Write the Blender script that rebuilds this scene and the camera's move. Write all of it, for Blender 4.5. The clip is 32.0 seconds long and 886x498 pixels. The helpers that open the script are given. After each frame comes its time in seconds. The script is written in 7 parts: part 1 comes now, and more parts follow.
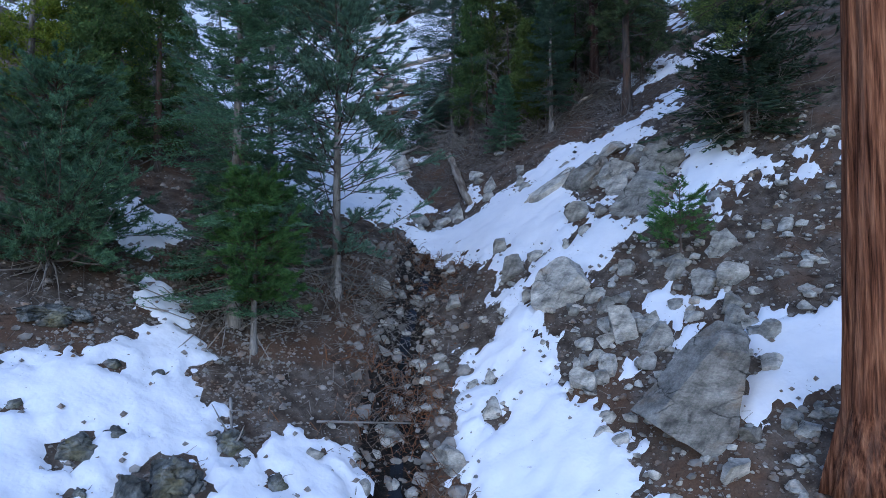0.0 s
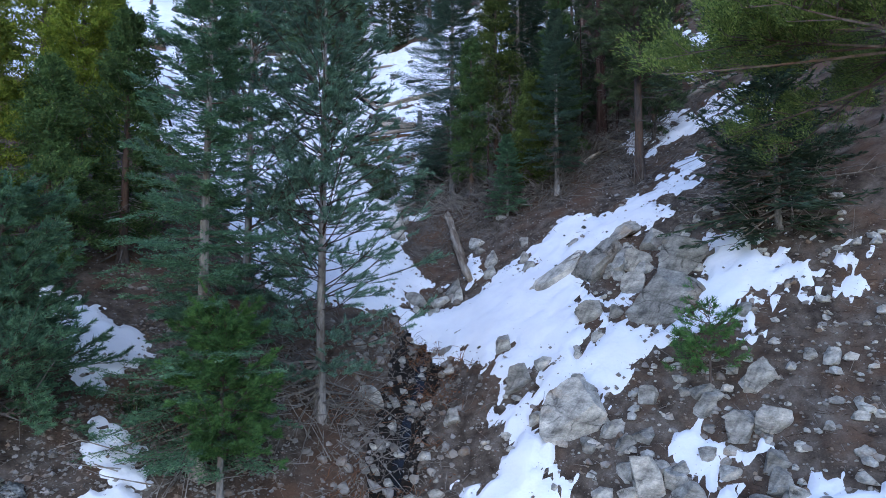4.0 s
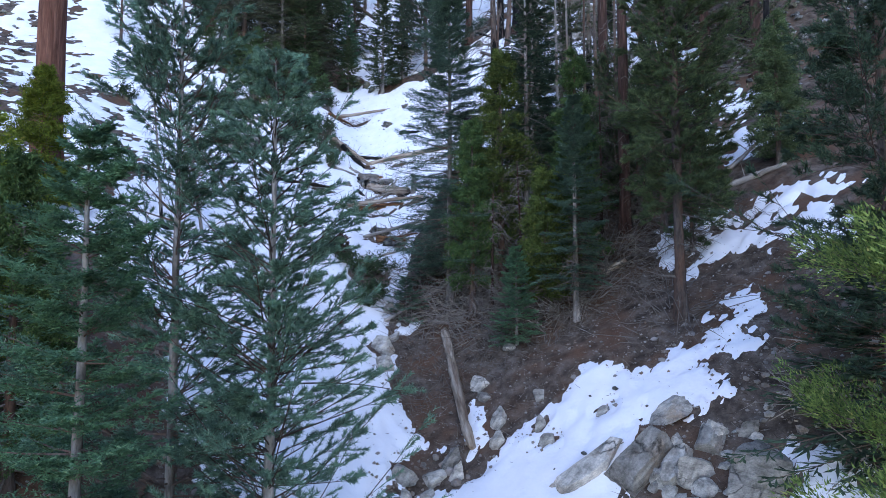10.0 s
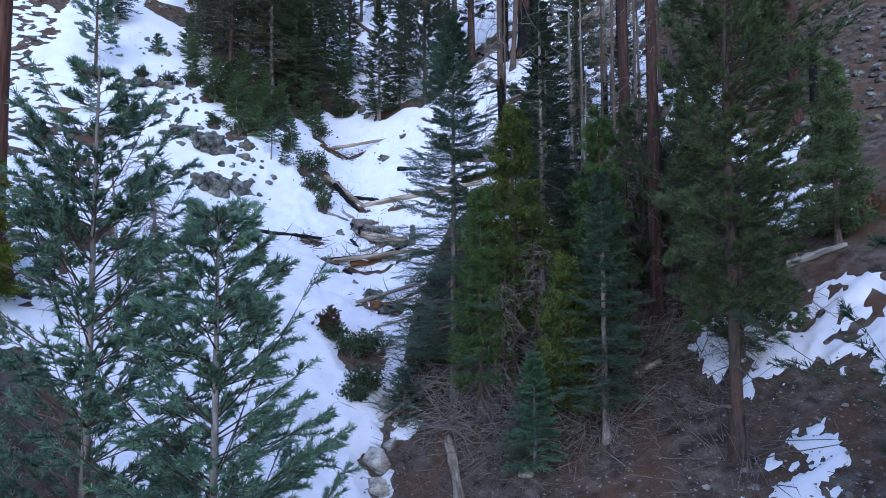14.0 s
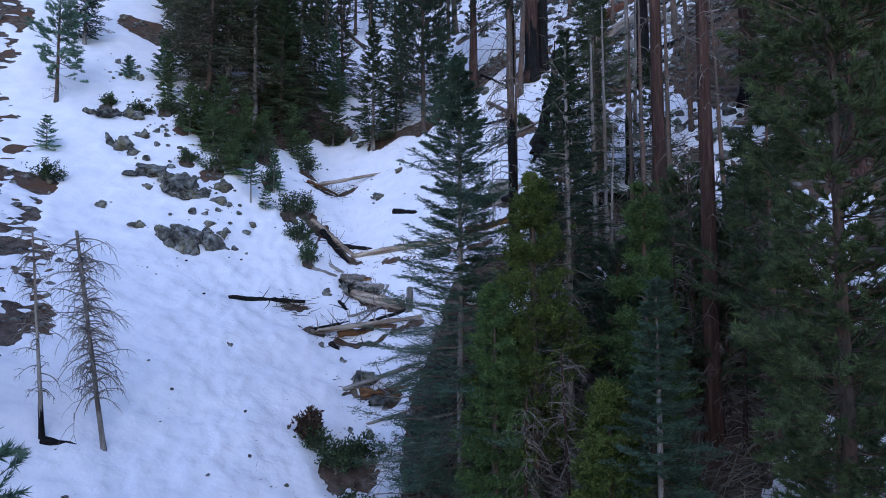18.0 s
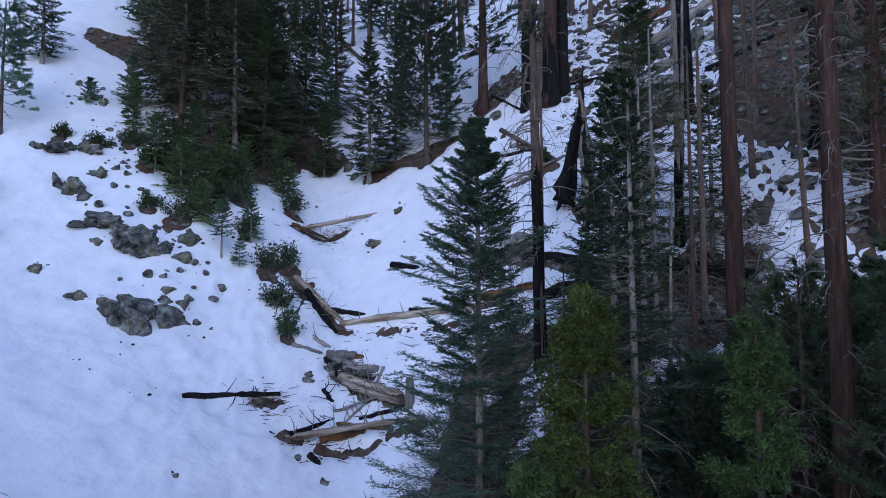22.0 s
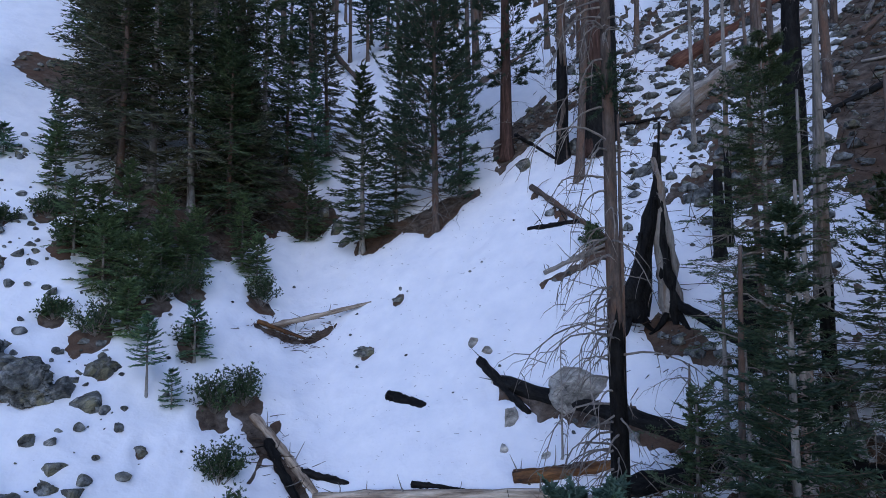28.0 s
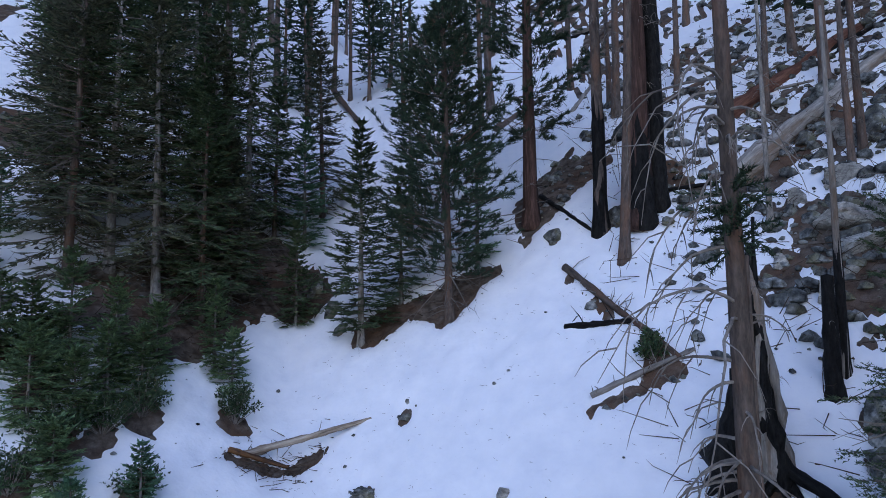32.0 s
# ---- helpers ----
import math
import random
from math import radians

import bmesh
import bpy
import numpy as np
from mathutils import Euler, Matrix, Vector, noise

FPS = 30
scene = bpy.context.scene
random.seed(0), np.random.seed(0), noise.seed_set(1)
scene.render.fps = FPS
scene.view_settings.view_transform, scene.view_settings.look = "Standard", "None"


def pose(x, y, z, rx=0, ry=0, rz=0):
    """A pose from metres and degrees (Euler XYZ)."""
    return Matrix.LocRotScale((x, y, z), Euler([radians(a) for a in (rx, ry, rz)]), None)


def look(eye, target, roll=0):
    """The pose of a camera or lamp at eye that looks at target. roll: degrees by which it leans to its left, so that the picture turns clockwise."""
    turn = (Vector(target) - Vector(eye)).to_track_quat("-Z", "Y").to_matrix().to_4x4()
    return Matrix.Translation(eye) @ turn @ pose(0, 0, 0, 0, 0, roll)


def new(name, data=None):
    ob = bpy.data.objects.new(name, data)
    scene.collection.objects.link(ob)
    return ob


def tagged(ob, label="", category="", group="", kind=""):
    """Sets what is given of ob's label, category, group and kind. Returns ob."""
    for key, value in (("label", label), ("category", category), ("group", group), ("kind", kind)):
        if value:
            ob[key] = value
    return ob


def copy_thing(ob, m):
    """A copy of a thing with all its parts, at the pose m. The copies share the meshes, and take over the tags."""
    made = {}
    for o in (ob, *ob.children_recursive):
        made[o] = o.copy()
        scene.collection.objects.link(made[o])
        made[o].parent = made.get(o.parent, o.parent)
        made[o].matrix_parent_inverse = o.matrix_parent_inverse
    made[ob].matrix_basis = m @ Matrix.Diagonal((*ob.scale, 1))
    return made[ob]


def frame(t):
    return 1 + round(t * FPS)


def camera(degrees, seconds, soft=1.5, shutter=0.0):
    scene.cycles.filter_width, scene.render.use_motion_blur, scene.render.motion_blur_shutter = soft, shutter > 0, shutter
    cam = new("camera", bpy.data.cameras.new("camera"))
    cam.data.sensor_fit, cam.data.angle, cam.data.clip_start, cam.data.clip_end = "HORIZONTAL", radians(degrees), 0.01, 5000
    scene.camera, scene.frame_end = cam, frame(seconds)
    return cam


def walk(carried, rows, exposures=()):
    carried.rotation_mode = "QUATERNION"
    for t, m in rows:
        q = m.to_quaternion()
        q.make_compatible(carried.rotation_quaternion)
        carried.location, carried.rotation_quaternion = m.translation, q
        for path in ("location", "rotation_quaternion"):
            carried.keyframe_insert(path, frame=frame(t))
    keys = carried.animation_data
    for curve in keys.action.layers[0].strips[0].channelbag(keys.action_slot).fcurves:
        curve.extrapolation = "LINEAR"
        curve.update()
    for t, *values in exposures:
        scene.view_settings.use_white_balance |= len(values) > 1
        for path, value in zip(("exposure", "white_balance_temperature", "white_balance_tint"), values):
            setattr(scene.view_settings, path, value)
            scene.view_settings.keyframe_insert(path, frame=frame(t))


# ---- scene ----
cam = camera(69.3, 32.0, soft=0.9)
METRES, EYE, TILT, LEAN, TURN = 40.0, 6.0, 3.4, 0.0, 0.0
EXPOSURES = [(0.0, -0.05, 5450, 14), (1.0, 0.06, 5550, 15), (3.0, 0.3, 5750, 15), (6.0, 0.46, 5850, 16), (13.0, 0.36, 5720, 19), (19.0, -0.27, 5650, 21), (32.0, -0.47, 5700, 19)]
ROWS = [
    (0.0, 0.0, 0.0, 0.0, -0.0, 0.0, -0.0),
    (0.5, -0.0002, 0.0044, 0.0082, -0.02, 0.05, -0.01),
    (1.0, -0.0, 0.0091, 0.0163, -0.03, 0.09, -0.02),
    (1.5, 0.0001, 0.0143, 0.0245, -0.04, 0.16, -0.05),
    (2.0, 0.0002, 0.0201, 0.0326, -0.08, 0.21, -0.06),
    (2.5, 0.0005, 0.026, 0.0406, -0.08, 0.29, -0.08),
    (3.0, 0.0006, 0.0324, 0.0487, -0.09, 0.38, -0.07),
    (3.5, 0.0006, 0.0388, 0.0562, -0.12, 0.45, -0.08),
    (5.5, 0.0014, 0.0708, 0.0897, -0.09, 0.58, 0.05),
    (6.0, 0.0014, 0.0798, 0.0983, -0.1, 0.61, 0.05),
    (6.5, 0.0017, 0.0885, 0.1077, -0.09, 0.62, 0.07),
    (7.0, 0.002, 0.0972, 0.117, -0.12, 0.66, 0.08),
    (7.5, 0.0021, 0.1059, 0.1263, -0.14, 0.71, 0.07),
    (8.0, 0.0027, 0.115, 0.1356, -0.13, 0.72, 0.1),
    (8.5, 0.003, 0.1242, 0.145, -0.18, 0.73, 0.1),
    (9.0, 0.003, 0.1329, 0.1546, -0.24, 0.74, 0.05),
    (9.5, 0.0033, 0.1424, 0.1637, -0.22, 0.75, 0.09),
    (10.0, 0.0031, 0.1517, 0.1727, -0.25, 0.74, 0.09),
    (10.5, 0.0032, 0.1615, 0.1816, -0.22, 0.75, 0.18),
    (11.0, 0.0027, 0.1715, 0.1912, -0.27, 0.69, 0.18),
    (11.5, 0.0024, 0.1812, 0.2007, -0.26, 0.66, 0.22),
    (12.0, 0.0017, 0.1914, 0.2102, -0.29, 0.63, 0.2),
    (12.5, 0.0014, 0.2013, 0.2196, -0.29, 0.59, 0.17),
    (13.0, 0.001, 0.2116, 0.2292, -0.31, 0.57, 0.14),
    (13.5, 0.0004, 0.2221, 0.2385, -0.34, 0.56, 0.17),
    (14.0, -0.0001, 0.2331, 0.2481, -0.36, 0.55, 0.16),
    (14.5, -0.0006, 0.2448, 0.2575, -0.39, 0.52, 0.15),
    (16.5, -0.0026, 0.2932, 0.2923, -0.59, 0.58, 0.13),
    (17.0, -0.0034, 0.3069, 0.3012, -0.62, 0.63, 0.11),
    (17.5, -0.0039, 0.3216, 0.3101, -0.63, 0.67, 0.14),
    (18.0, -0.0042, 0.3375, 0.3182, -0.61, 0.71, 0.18),
    (18.5, -0.0046, 0.3536, 0.326, -0.61, 0.74, 0.15),
    (19.0, -0.0051, 0.3701, 0.3339, -0.63, 0.76, 0.15),
    (19.5, -0.0053, 0.3869, 0.3422, -0.61, 0.75, 0.15),
    (20.0, -0.0051, 0.4043, 0.351, -0.56, 0.75, 0.15),
    (20.5, -0.0049, 0.421, 0.3605, -0.51, 0.74, 0.18),
    (21.0, -0.005, 0.438, 0.3699, -0.47, 0.78, 0.17),
    (21.5, -0.0059, 0.4544, 0.38, -0.42, 0.77, 0.15),
    (22.0, -0.0066, 0.4711, 0.39, -0.32, 0.75, 0.2),
    (22.5, -0.0079, 0.4884, 0.3989, -0.28, 0.78, 0.17),
    (23.0, -0.0079, 0.5045, 0.4085, -0.19, 0.76, 0.2),
    (23.5, -0.0085, 0.522, 0.4174, -0.14, 0.8, 0.18),
    (24.0, -0.0088, 0.5396, 0.4264, -0.09, 0.81, 0.2),
    (24.5, -0.0092, 0.5573, 0.4361, -0.05, 0.79, 0.21),
    (25.0, -0.0093, 0.576, 0.4449, 0.03, 0.83, 0.23),
    (25.5, -0.0097, 0.5939, 0.4546, 0.07, 0.8, 0.23),
    (27.5, -0.0113, 0.6637, 0.491, 0.3, 0.58, 0.23),
    (28.0, -0.0123, 0.6802, 0.4995, 0.33, 0.57, 0.29),
    (28.5, -0.0119, 0.6968, 0.5086, 0.46, 0.52, 0.36),
    (29.0, -0.013, 0.7134, 0.5178, 0.5, 0.62, 0.36),
    (29.5, -0.0141, 0.7297, 0.527, 0.54, 0.84, 0.41),
    (30.0, -0.0155, 0.746, 0.5359, 0.59, 1.1, 0.49),
    (30.5, -0.018, 0.7614, 0.5442, 0.56, 1.42, 0.53),
    (31.0, -0.0194, 0.7759, 0.5534, 0.61, 1.7, 0.57),
    (31.5, -0.0203, 0.7904, 0.5625, 0.7, 1.99, 0.61),
    (32.0, -0.0221, 0.8048, 0.5709, 0.77, 2.33, 0.68),
]
walk(cam, [(t, pose(0, 0, EYE, TILT, LEAN, TURN) @ pose(METRES * x, METRES * y, METRES * z, 90 + pitch, roll, yaw)) for t, x, y, z, yaw, pitch, roll in ROWS],
     exposures=EXPOSURES)

# ---- light ----
world = bpy.data.worlds.new("sky")
scene.world = world
world.use_nodes = True
sky = world.node_tree.nodes.new("ShaderNodeTexSky")
sky.sky_type, sky.sun_disc = "NISHITA", False
sky.sun_elevation, sky.sun_rotation, sky.altitude = radians(32), radians(200), 2000
backing = world.node_tree.nodes["Background"]
backing.inputs["Strength"].default_value = 0.3
world.node_tree.links.new(sky.outputs["Color"], backing.inputs["Color"])
sun = new("sun", bpy.data.lights.new("sun", "SUN"))
sun.data.energy, sun.data.angle, sun.data.color = 0.7, radians(35), (1.0, 0.98, 0.96)
sun.matrix_world = look((6, -14, 34), (0, 20, 8))

# ---- materials ----


def tree_of(name):
    m = bpy.data.materials.new(name)
    m.use_nodes = True
    return m, m.node_tree.nodes, m.node_tree.links, m.node_tree.nodes["Principled BSDF"]


def ramp(nodes, links, value, stops):
    r = nodes.new("ShaderNodeValToRGB")
    while len(r.color_ramp.elements) < len(stops):
        r.color_ramp.elements.new(0.5)
    for e, (p, c) in zip(r.color_ramp.elements, stops):
        e.position, e.color = p, (*c, 1)
    links.new(value, r.inputs["Fac"])
    return r.outputs["Color"]


def blend(nodes, links, fac, a, b, how="MIX"):
    n = nodes.new("ShaderNodeMix")
    n.data_type, n.blend_type = "RGBA", how
    for s, v in ((n.inputs[0], fac), (n.inputs[6], a), (n.inputs[7], b)):
        if isinstance(v, (float, int)):
            s.default_value = v
        elif isinstance(v, tuple):
            s.default_value = (*v, 1)
        else:
            links.new(v, s)
    return n.outputs[2]


def grain(nodes, links, scale, stretch=(1, 1, 1), detail=6.0, rough=0.6, kind="noise", shift=0.0, tilt=(0, 0, 0)):
    tc, mp = nodes.new("ShaderNodeTexCoord"), nodes.new("ShaderNodeMapping")
    mp.inputs["Scale"].default_value = stretch
    mp.inputs["Location"].default_value = (shift, shift * 0.7, shift * 1.3)
    first = nodes.new("ShaderNodeMapping")
    first.inputs["Rotation"].default_value = tilt
    links.new(tc.outputs["Object"], first.inputs["Vector"])
    links.new(first.outputs["Vector"], mp.inputs["Vector"])
    if kind == "noise":
        n = nodes.new("ShaderNodeTexNoise")
        n.inputs["Detail"].default_value, n.inputs["Roughness"].default_value = detail, rough
    else:
        n = nodes.new("ShaderNodeTexVoronoi")
        n.feature = "DISTANCE_TO_EDGE" if kind == "cracks" else "F1"
    n.inputs["Scale"].default_value = scale
    links.new(mp.outputs["Vector"], n.inputs["Vector"])
    return n.outputs[0]


def relief(nodes, links, bsdf, heights):
    last = None
    for value, strength, dist in heights:
        b = nodes.new("ShaderNodeBump")
        b.inputs["Strength"].default_value, b.inputs["Distance"].default_value = strength, dist
        links.new(value, b.inputs["Height"])
        if last:
            links.new(last, b.inputs["Normal"])
        last = b.outputs["Normal"]
    links.new(last, bsdf.inputs["Normal"])


def surface(name, stops, scale, patch=None, patch_scale=0.6, patch_at=(0.5, 0.62), rough=0.9, bump=0.5, bump_dist=0.02, stretch=(1, 1, 1), fine=4.0, spread=0.25, cracks=0.0, crack_scale=1.5, strata=0.0):
    """Noise-coloured matter with a second, larger patch colour, fine grain and relief."""
    m, nodes, links, bsdf = tree_of(name)
    a = grain(nodes, links, scale, stretch)
    col = ramp(nodes, links, a, stops)
    if patch:
        b = grain(nodes, links, patch_scale, stretch, detail=8, rough=0.65, shift=3.1)
        mask = ramp(nodes, links, b, [(patch_at[0], (0, 0, 0)), (patch_at[1], (1, 1, 1))])
        col = blend(nodes, links, mask, col, patch)
    f = grain(nodes, links, scale * fine, stretch, detail=4, shift=7.7)
    col = blend(nodes, links, 0.5, col, ramp(nodes, links, f, [(0.3, (0.25, 0.3, 0.3)), (0.7, (0.75, 0.75, 0.75))]), "OVERLAY")
    layers = grain(nodes, links, 1.5, (1.0, 1.0, 3.6), 9, 0.72, shift=2.0, tilt=(0.35, 0.95, 0.3)) if strata else None
    if strata:
        col = blend(nodes, links, strata, col, ramp(nodes, links, layers, [(0.38, (0.12, 0.12, 0.12)), (0.5, (0.5, 0.5, 0.5)), (0.66, (0.8, 0.8, 0.8))]), "OVERLAY")
    info, hsv, mr = nodes.new("ShaderNodeObjectInfo"), nodes.new("ShaderNodeHueSaturation"), nodes.new("ShaderNodeMapRange")
    mr.inputs["To Min"].default_value, mr.inputs["To Max"].default_value = 1 - spread, 1 + spread
    links.new(info.outputs["Random"], mr.inputs["Value"])
    links.new(mr.outputs["Result"], hsv.inputs["Value"])
    links.new(col, hsv.inputs["Color"])
    col = hsv.outputs["Color"]
    hs = [(a, bump, bump_dist), (f, bump * 0.7, bump_dist * 0.35)]
    if strata:
        hs.append((layers, 0.9, 0.07))
    if cracks:
        c = grain(nodes, links, crack_scale, stretch, kind="cracks")
        vor = c.node
        warp, add = nodes.new("ShaderNodeTexNoise"), nodes.new("ShaderNodeVectorMath")
        warp.inputs["Scale"].default_value, warp.inputs["Detail"].default_value = 1.6, 5
        add.operation = "MULTIPLY_ADD"
        add.inputs[1].default_value = (0.9, 0.9, 0.9)
        links.new(warp.outputs["Color"], add.inputs[0])
        links.new(vor.inputs["Vector"].links[0].from_socket, add.inputs[2])
        links.new(add.outputs[0], vor.inputs["Vector"])
        edge = ramp(nodes, links, c, [(0.0, (0, 0, 0)), (0.035, (1, 1, 1))])
        n2 = grain(nodes, links, crack_scale * 0.9, stretch, shift=11.0)
        keep = ramp(nodes, links, n2, [(0.45, (0, 0, 0)), (0.6, (1, 1, 1))])
        edge = blend(nodes, links, keep, (1.0, 1.0, 1.0), edge)
        col = blend(nodes, links, cracks, col, edge, "MULTIPLY")
        hs.append((edge, 0.6, 0.03))
    links.new(col, bsdf.inputs["Base Color"])
    bsdf.inputs["Roughness"].default_value = rough
    bsdf.inputs["Specular IOR Level"].default_value = 0.08
    relief(nodes, links, bsdf, hs)
    return m


def leaf(name, dark, light, tip, through_light=0.3):
    """Needle foliage: every spray has its own shade, and the light comes through a little."""
    m, nodes, links, bsdf = tree_of(name)
    geo = nodes.new("ShaderNodeNewGeometry")
    col = ramp(nodes, links, geo.outputs["Random Per Island"], [(0.0, dark), (0.6, light), (0.96, light), (1.0, tip)])
    big = grain(nodes, links, 0.9, detail=3)
    col = blend(nodes, links, 0.5, col, ramp(nodes, links, big, [(0.35, (0.3, 0.3, 0.3)), (0.65, (0.72, 0.72, 0.66))]), "OVERLAY")
    clump = grain(nodes, links, 4.5, detail=2, shift=9.0)
    col = blend(nodes, links, 0.6, col, ramp(nodes, links, clump, [(0.36, (0.26, 0.27, 0.3)), (0.62, (0.76, 0.76, 0.68))]), "OVERLAY")
    info, hsv, mr = nodes.new("ShaderNodeObjectInfo"), nodes.new("ShaderNodeHueSaturation"), nodes.new("ShaderNodeMapRange")
    mr.inputs["To Min"].default_value, mr.inputs["To Max"].default_value = 0.8, 1.2
    links.new(info.outputs["Random"], mr.inputs["Value"])
    links.new(mr.outputs["Result"], hsv.inputs["Value"])
    links.new(col, hsv.inputs["Color"])
    links.new(hsv.outputs["Color"], bsdf.inputs["Base Color"])
    bsdf.inputs["Roughness"].default_value, bsdf.inputs["Specular IOR Level"].default_value = 0.7, 0.14
    tr, mix = nodes.new("ShaderNodeBsdfTranslucent"), nodes.new("ShaderNodeMixShader")
    links.new(hsv.outputs["Color"], tr.inputs["Color"])
    mix.inputs[0].default_value = through_light
    links.new(bsdf.outputs[0], mix.inputs[1])
    links.new(tr.outputs[0], mix.inputs[2])
    links.new(mix.outputs[0], nodes["Material Output"].inputs["Surface"])
    return m


def snow_matter():
    m, nodes, links, bsdf = tree_of("snow")
    a, b, c = grain(nodes, links, 1.1, detail=5), grain(nodes, links, 9.0, detail=6), grain(nodes, links, 5.0, detail=9, rough=0.75, shift=5.0)
    col = ramp(nodes, links, a, [(0.3, (0.78, 0.80, 0.84)), (0.7, (0.88, 0.89, 0.91))])
    specks = ramp(nodes, links, c, [(0.655, (0, 0, 0)), (0.70, (1, 1, 1))])
    col = blend(nodes, links, specks, col, (0.42, 0.40, 0.39))
    links.new(col, bsdf.inputs["Base Color"])
    bsdf.inputs["Roughness"].default_value = 0.7
    bsdf.inputs["Specular IOR Level"].default_value = 0.2
    relief(nodes, links, bsdf, [(a, 0.4, 0.12), (b, 0.12, 0.03), (grain(nodes, links, 3.6, detail=2), 0.22, 0.1)])
    return m


WATER, wn, wl, wb = tree_of("stream_water")
wb.inputs["Base Color"].default_value, wb.inputs["Roughness"].default_value = (0.012, 0.011, 0.010, 1), 0.12
relief(wn, wl, wb, [(grain(wn, wl, 14.0), 0.3, 0.02)])
SNOW = snow_matter()
DIRT = surface("dirt", [(0.3, (0.031, 0.023, 0.018)), (0.48, (0.086, 0.067, 0.053)), (0.70, (0.175, 0.145, 0.12))], 2.6, (0.11, 0.065, 0.042), 0.5, (0.46, 0.64), 0.95, 0.8, 0.05, fine=11.0, spread=0.0)
GRANITE = surface("granite", [(0.30, (0.15, 0.142, 0.128)), (0.48, (0.33, 0.31, 0.275)), (0.72, (0.54, 0.505, 0.45))], 2.4, (0.33, 0.25, 0.18), 0.9, (0.53, 0.7), 0.85, 0.9, 0.08, stretch=(1.0, 1.0, 2.2), fine=8.0, spread=0.35, cracks=0.8, crack_scale=1.1, strata=0.45)
GREY_ROCK = surface("grey_rock", [(0.34, (0.022, 0.022, 0.021)), (0.5, (0.115, 0.117, 0.11)), (0.68, (0.32, 0.32, 0.30))], 2.2, (0.16, 0.15, 0.10), 1.3, (0.52, 0.64), 0.85, 0.7, 0.06, fine=9.0, spread=0.2, cracks=0.85, crack_scale=1.3, strata=0.6)
PEBBLE = surface("pebble", [(0.3, (0.14, 0.125, 0.11)), (0.7, (0.34, 0.31, 0.28))], 1.7, (0.2, 0.14, 0.1), 2.0, rough=0.9, spread=0.0)
BARK_FIR = surface("fir_bark", [(0.3, (0.13, 0.115, 0.10)), (0.7, (0.36, 0.33, 0.30))], 7.0, (0.10, 0.085, 0.07), 2.0, rough=0.95, bump=0.8, bump_dist=0.03, stretch=(1, 1, 0.3))
BARK_PINE = surface("pine_bark", [(0.3, (0.045, 0.037, 0.032)), (0.7, (0.16, 0.125, 0.105))], 8.0, (0.14, 0.085, 0.06), 2.0, rough=0.95, bump=0.9, bump_dist=0.04, stretch=(1, 1, 0.25))
BARK_RED = surface("red_bark", [(0.3, (0.055, 0.026, 0.018)), (0.5, (0.135, 0.066, 0.046)), (0.75, (0.25, 0.13, 0.09))], 9.0, (0.12, 0.055, 0.038), 3.0, rough=0.95, bump=1.0, bump_dist=0.06, stretch=(1, 1, 0.08))
CEDAR_BARK = surface("furrowed_cedar_bark", [(0.34, (0.035, 0.013, 0.008)), (0.5, (0.20, 0.078, 0.040)), (0.68, (0.42, 0.19, 0.10))], 17.0, (0.15, 0.085, 0.06), 6.0, (0.5, 0.7), rough=0.95, bump=1.0, bump_dist=0.05, stretch=(1, 1, 0.045))
BARK_DARK = surface("brown_bark", [(0.3, (0.033, 0.020, 0.016)), (0.5, (0.068, 0.040, 0.032)), (0.75, (0.13, 0.078, 0.062))], 9.0, (0.03, 0.022, 0.02), 1.2, rough=0.95, bump=1.0, bump_dist=0.05, stretch=(1, 1, 0.1))
BURNT = surface("charred_wood", [(0.3, (0.003, 0.003, 0.003)), (0.7, (0.020, 0.019, 0.018))], 9.0, (0.05, 0.042, 0.038), 2.0, (0.66, 0.74), rough=0.7, bump=1.0, bump_dist=0.04, stretch=(1, 1, 0.35))
DEAD = surface("dead_wood", [(0.3, (0.13, 0.115, 0.10)), (0.7, (0.33, 0.30, 0.27))], 8.0, (0.15, 0.11, 0.08), 1.8, rough=0.9, bump=0.7, bump_dist=0.02, stretch=(1, 1, 0.15))
TWIG = surface("dead_twigs", [(0.3, (0.10, 0.085, 0.075)), (0.7, (0.26, 0.23, 0.20))], 4.0, rough=0.9)
LOGWOOD = surface("weathered_log", [(0.3, (0.10, 0.075, 0.055)), (0.47, (0.33, 0.265, 0.20)), (0.7, (0.54, 0.47, 0.385))], 7.0, (0.13, 0.085, 0.06), 1.6, (0.54, 0.66), rough=0.9, bump=0.9, bump_dist=0.03, stretch=(1, 1, 0.12))
ROTTEN = surface("rotten_wood", [(0.3, (0.10, 0.045, 0.02)), (0.7, (0.34, 0.17, 0.07))], 6.0, (0.05, 0.035, 0.03), 1.5, rough=0.95, bump=1.0, bump_dist=0.04, stretch=(1, 1, 0.2))
MUD = surface("wet_mud", [(0.35, (0.008, 0.007, 0.006)), (0.65, (0.03, 0.024, 0.02))], 6.0, rough=0.6, bump=0.9, bump_dist=0.04, spread=0.0)
RUSSET = surface("russet_litter", [(0.3, (0.07, 0.032, 0.018)), (0.7, (0.23, 0.105, 0.055))], 3.0, rough=0.95, spread=0.0)
BRUSH = surface("dead_brush", [(0.3, (0.09, 0.042, 0.022)), (0.7, (0.27, 0.125, 0.062))], 1.2, (0.17, 0.145, 0.12), 1.1, rough=0.95, spread=0.0)
LITTER = surface("litter", [(0.3, (0.03, 0.022, 0.016)), (0.7, (0.12, 0.08, 0.055))], 2.0, rough=0.95, spread=0.0)
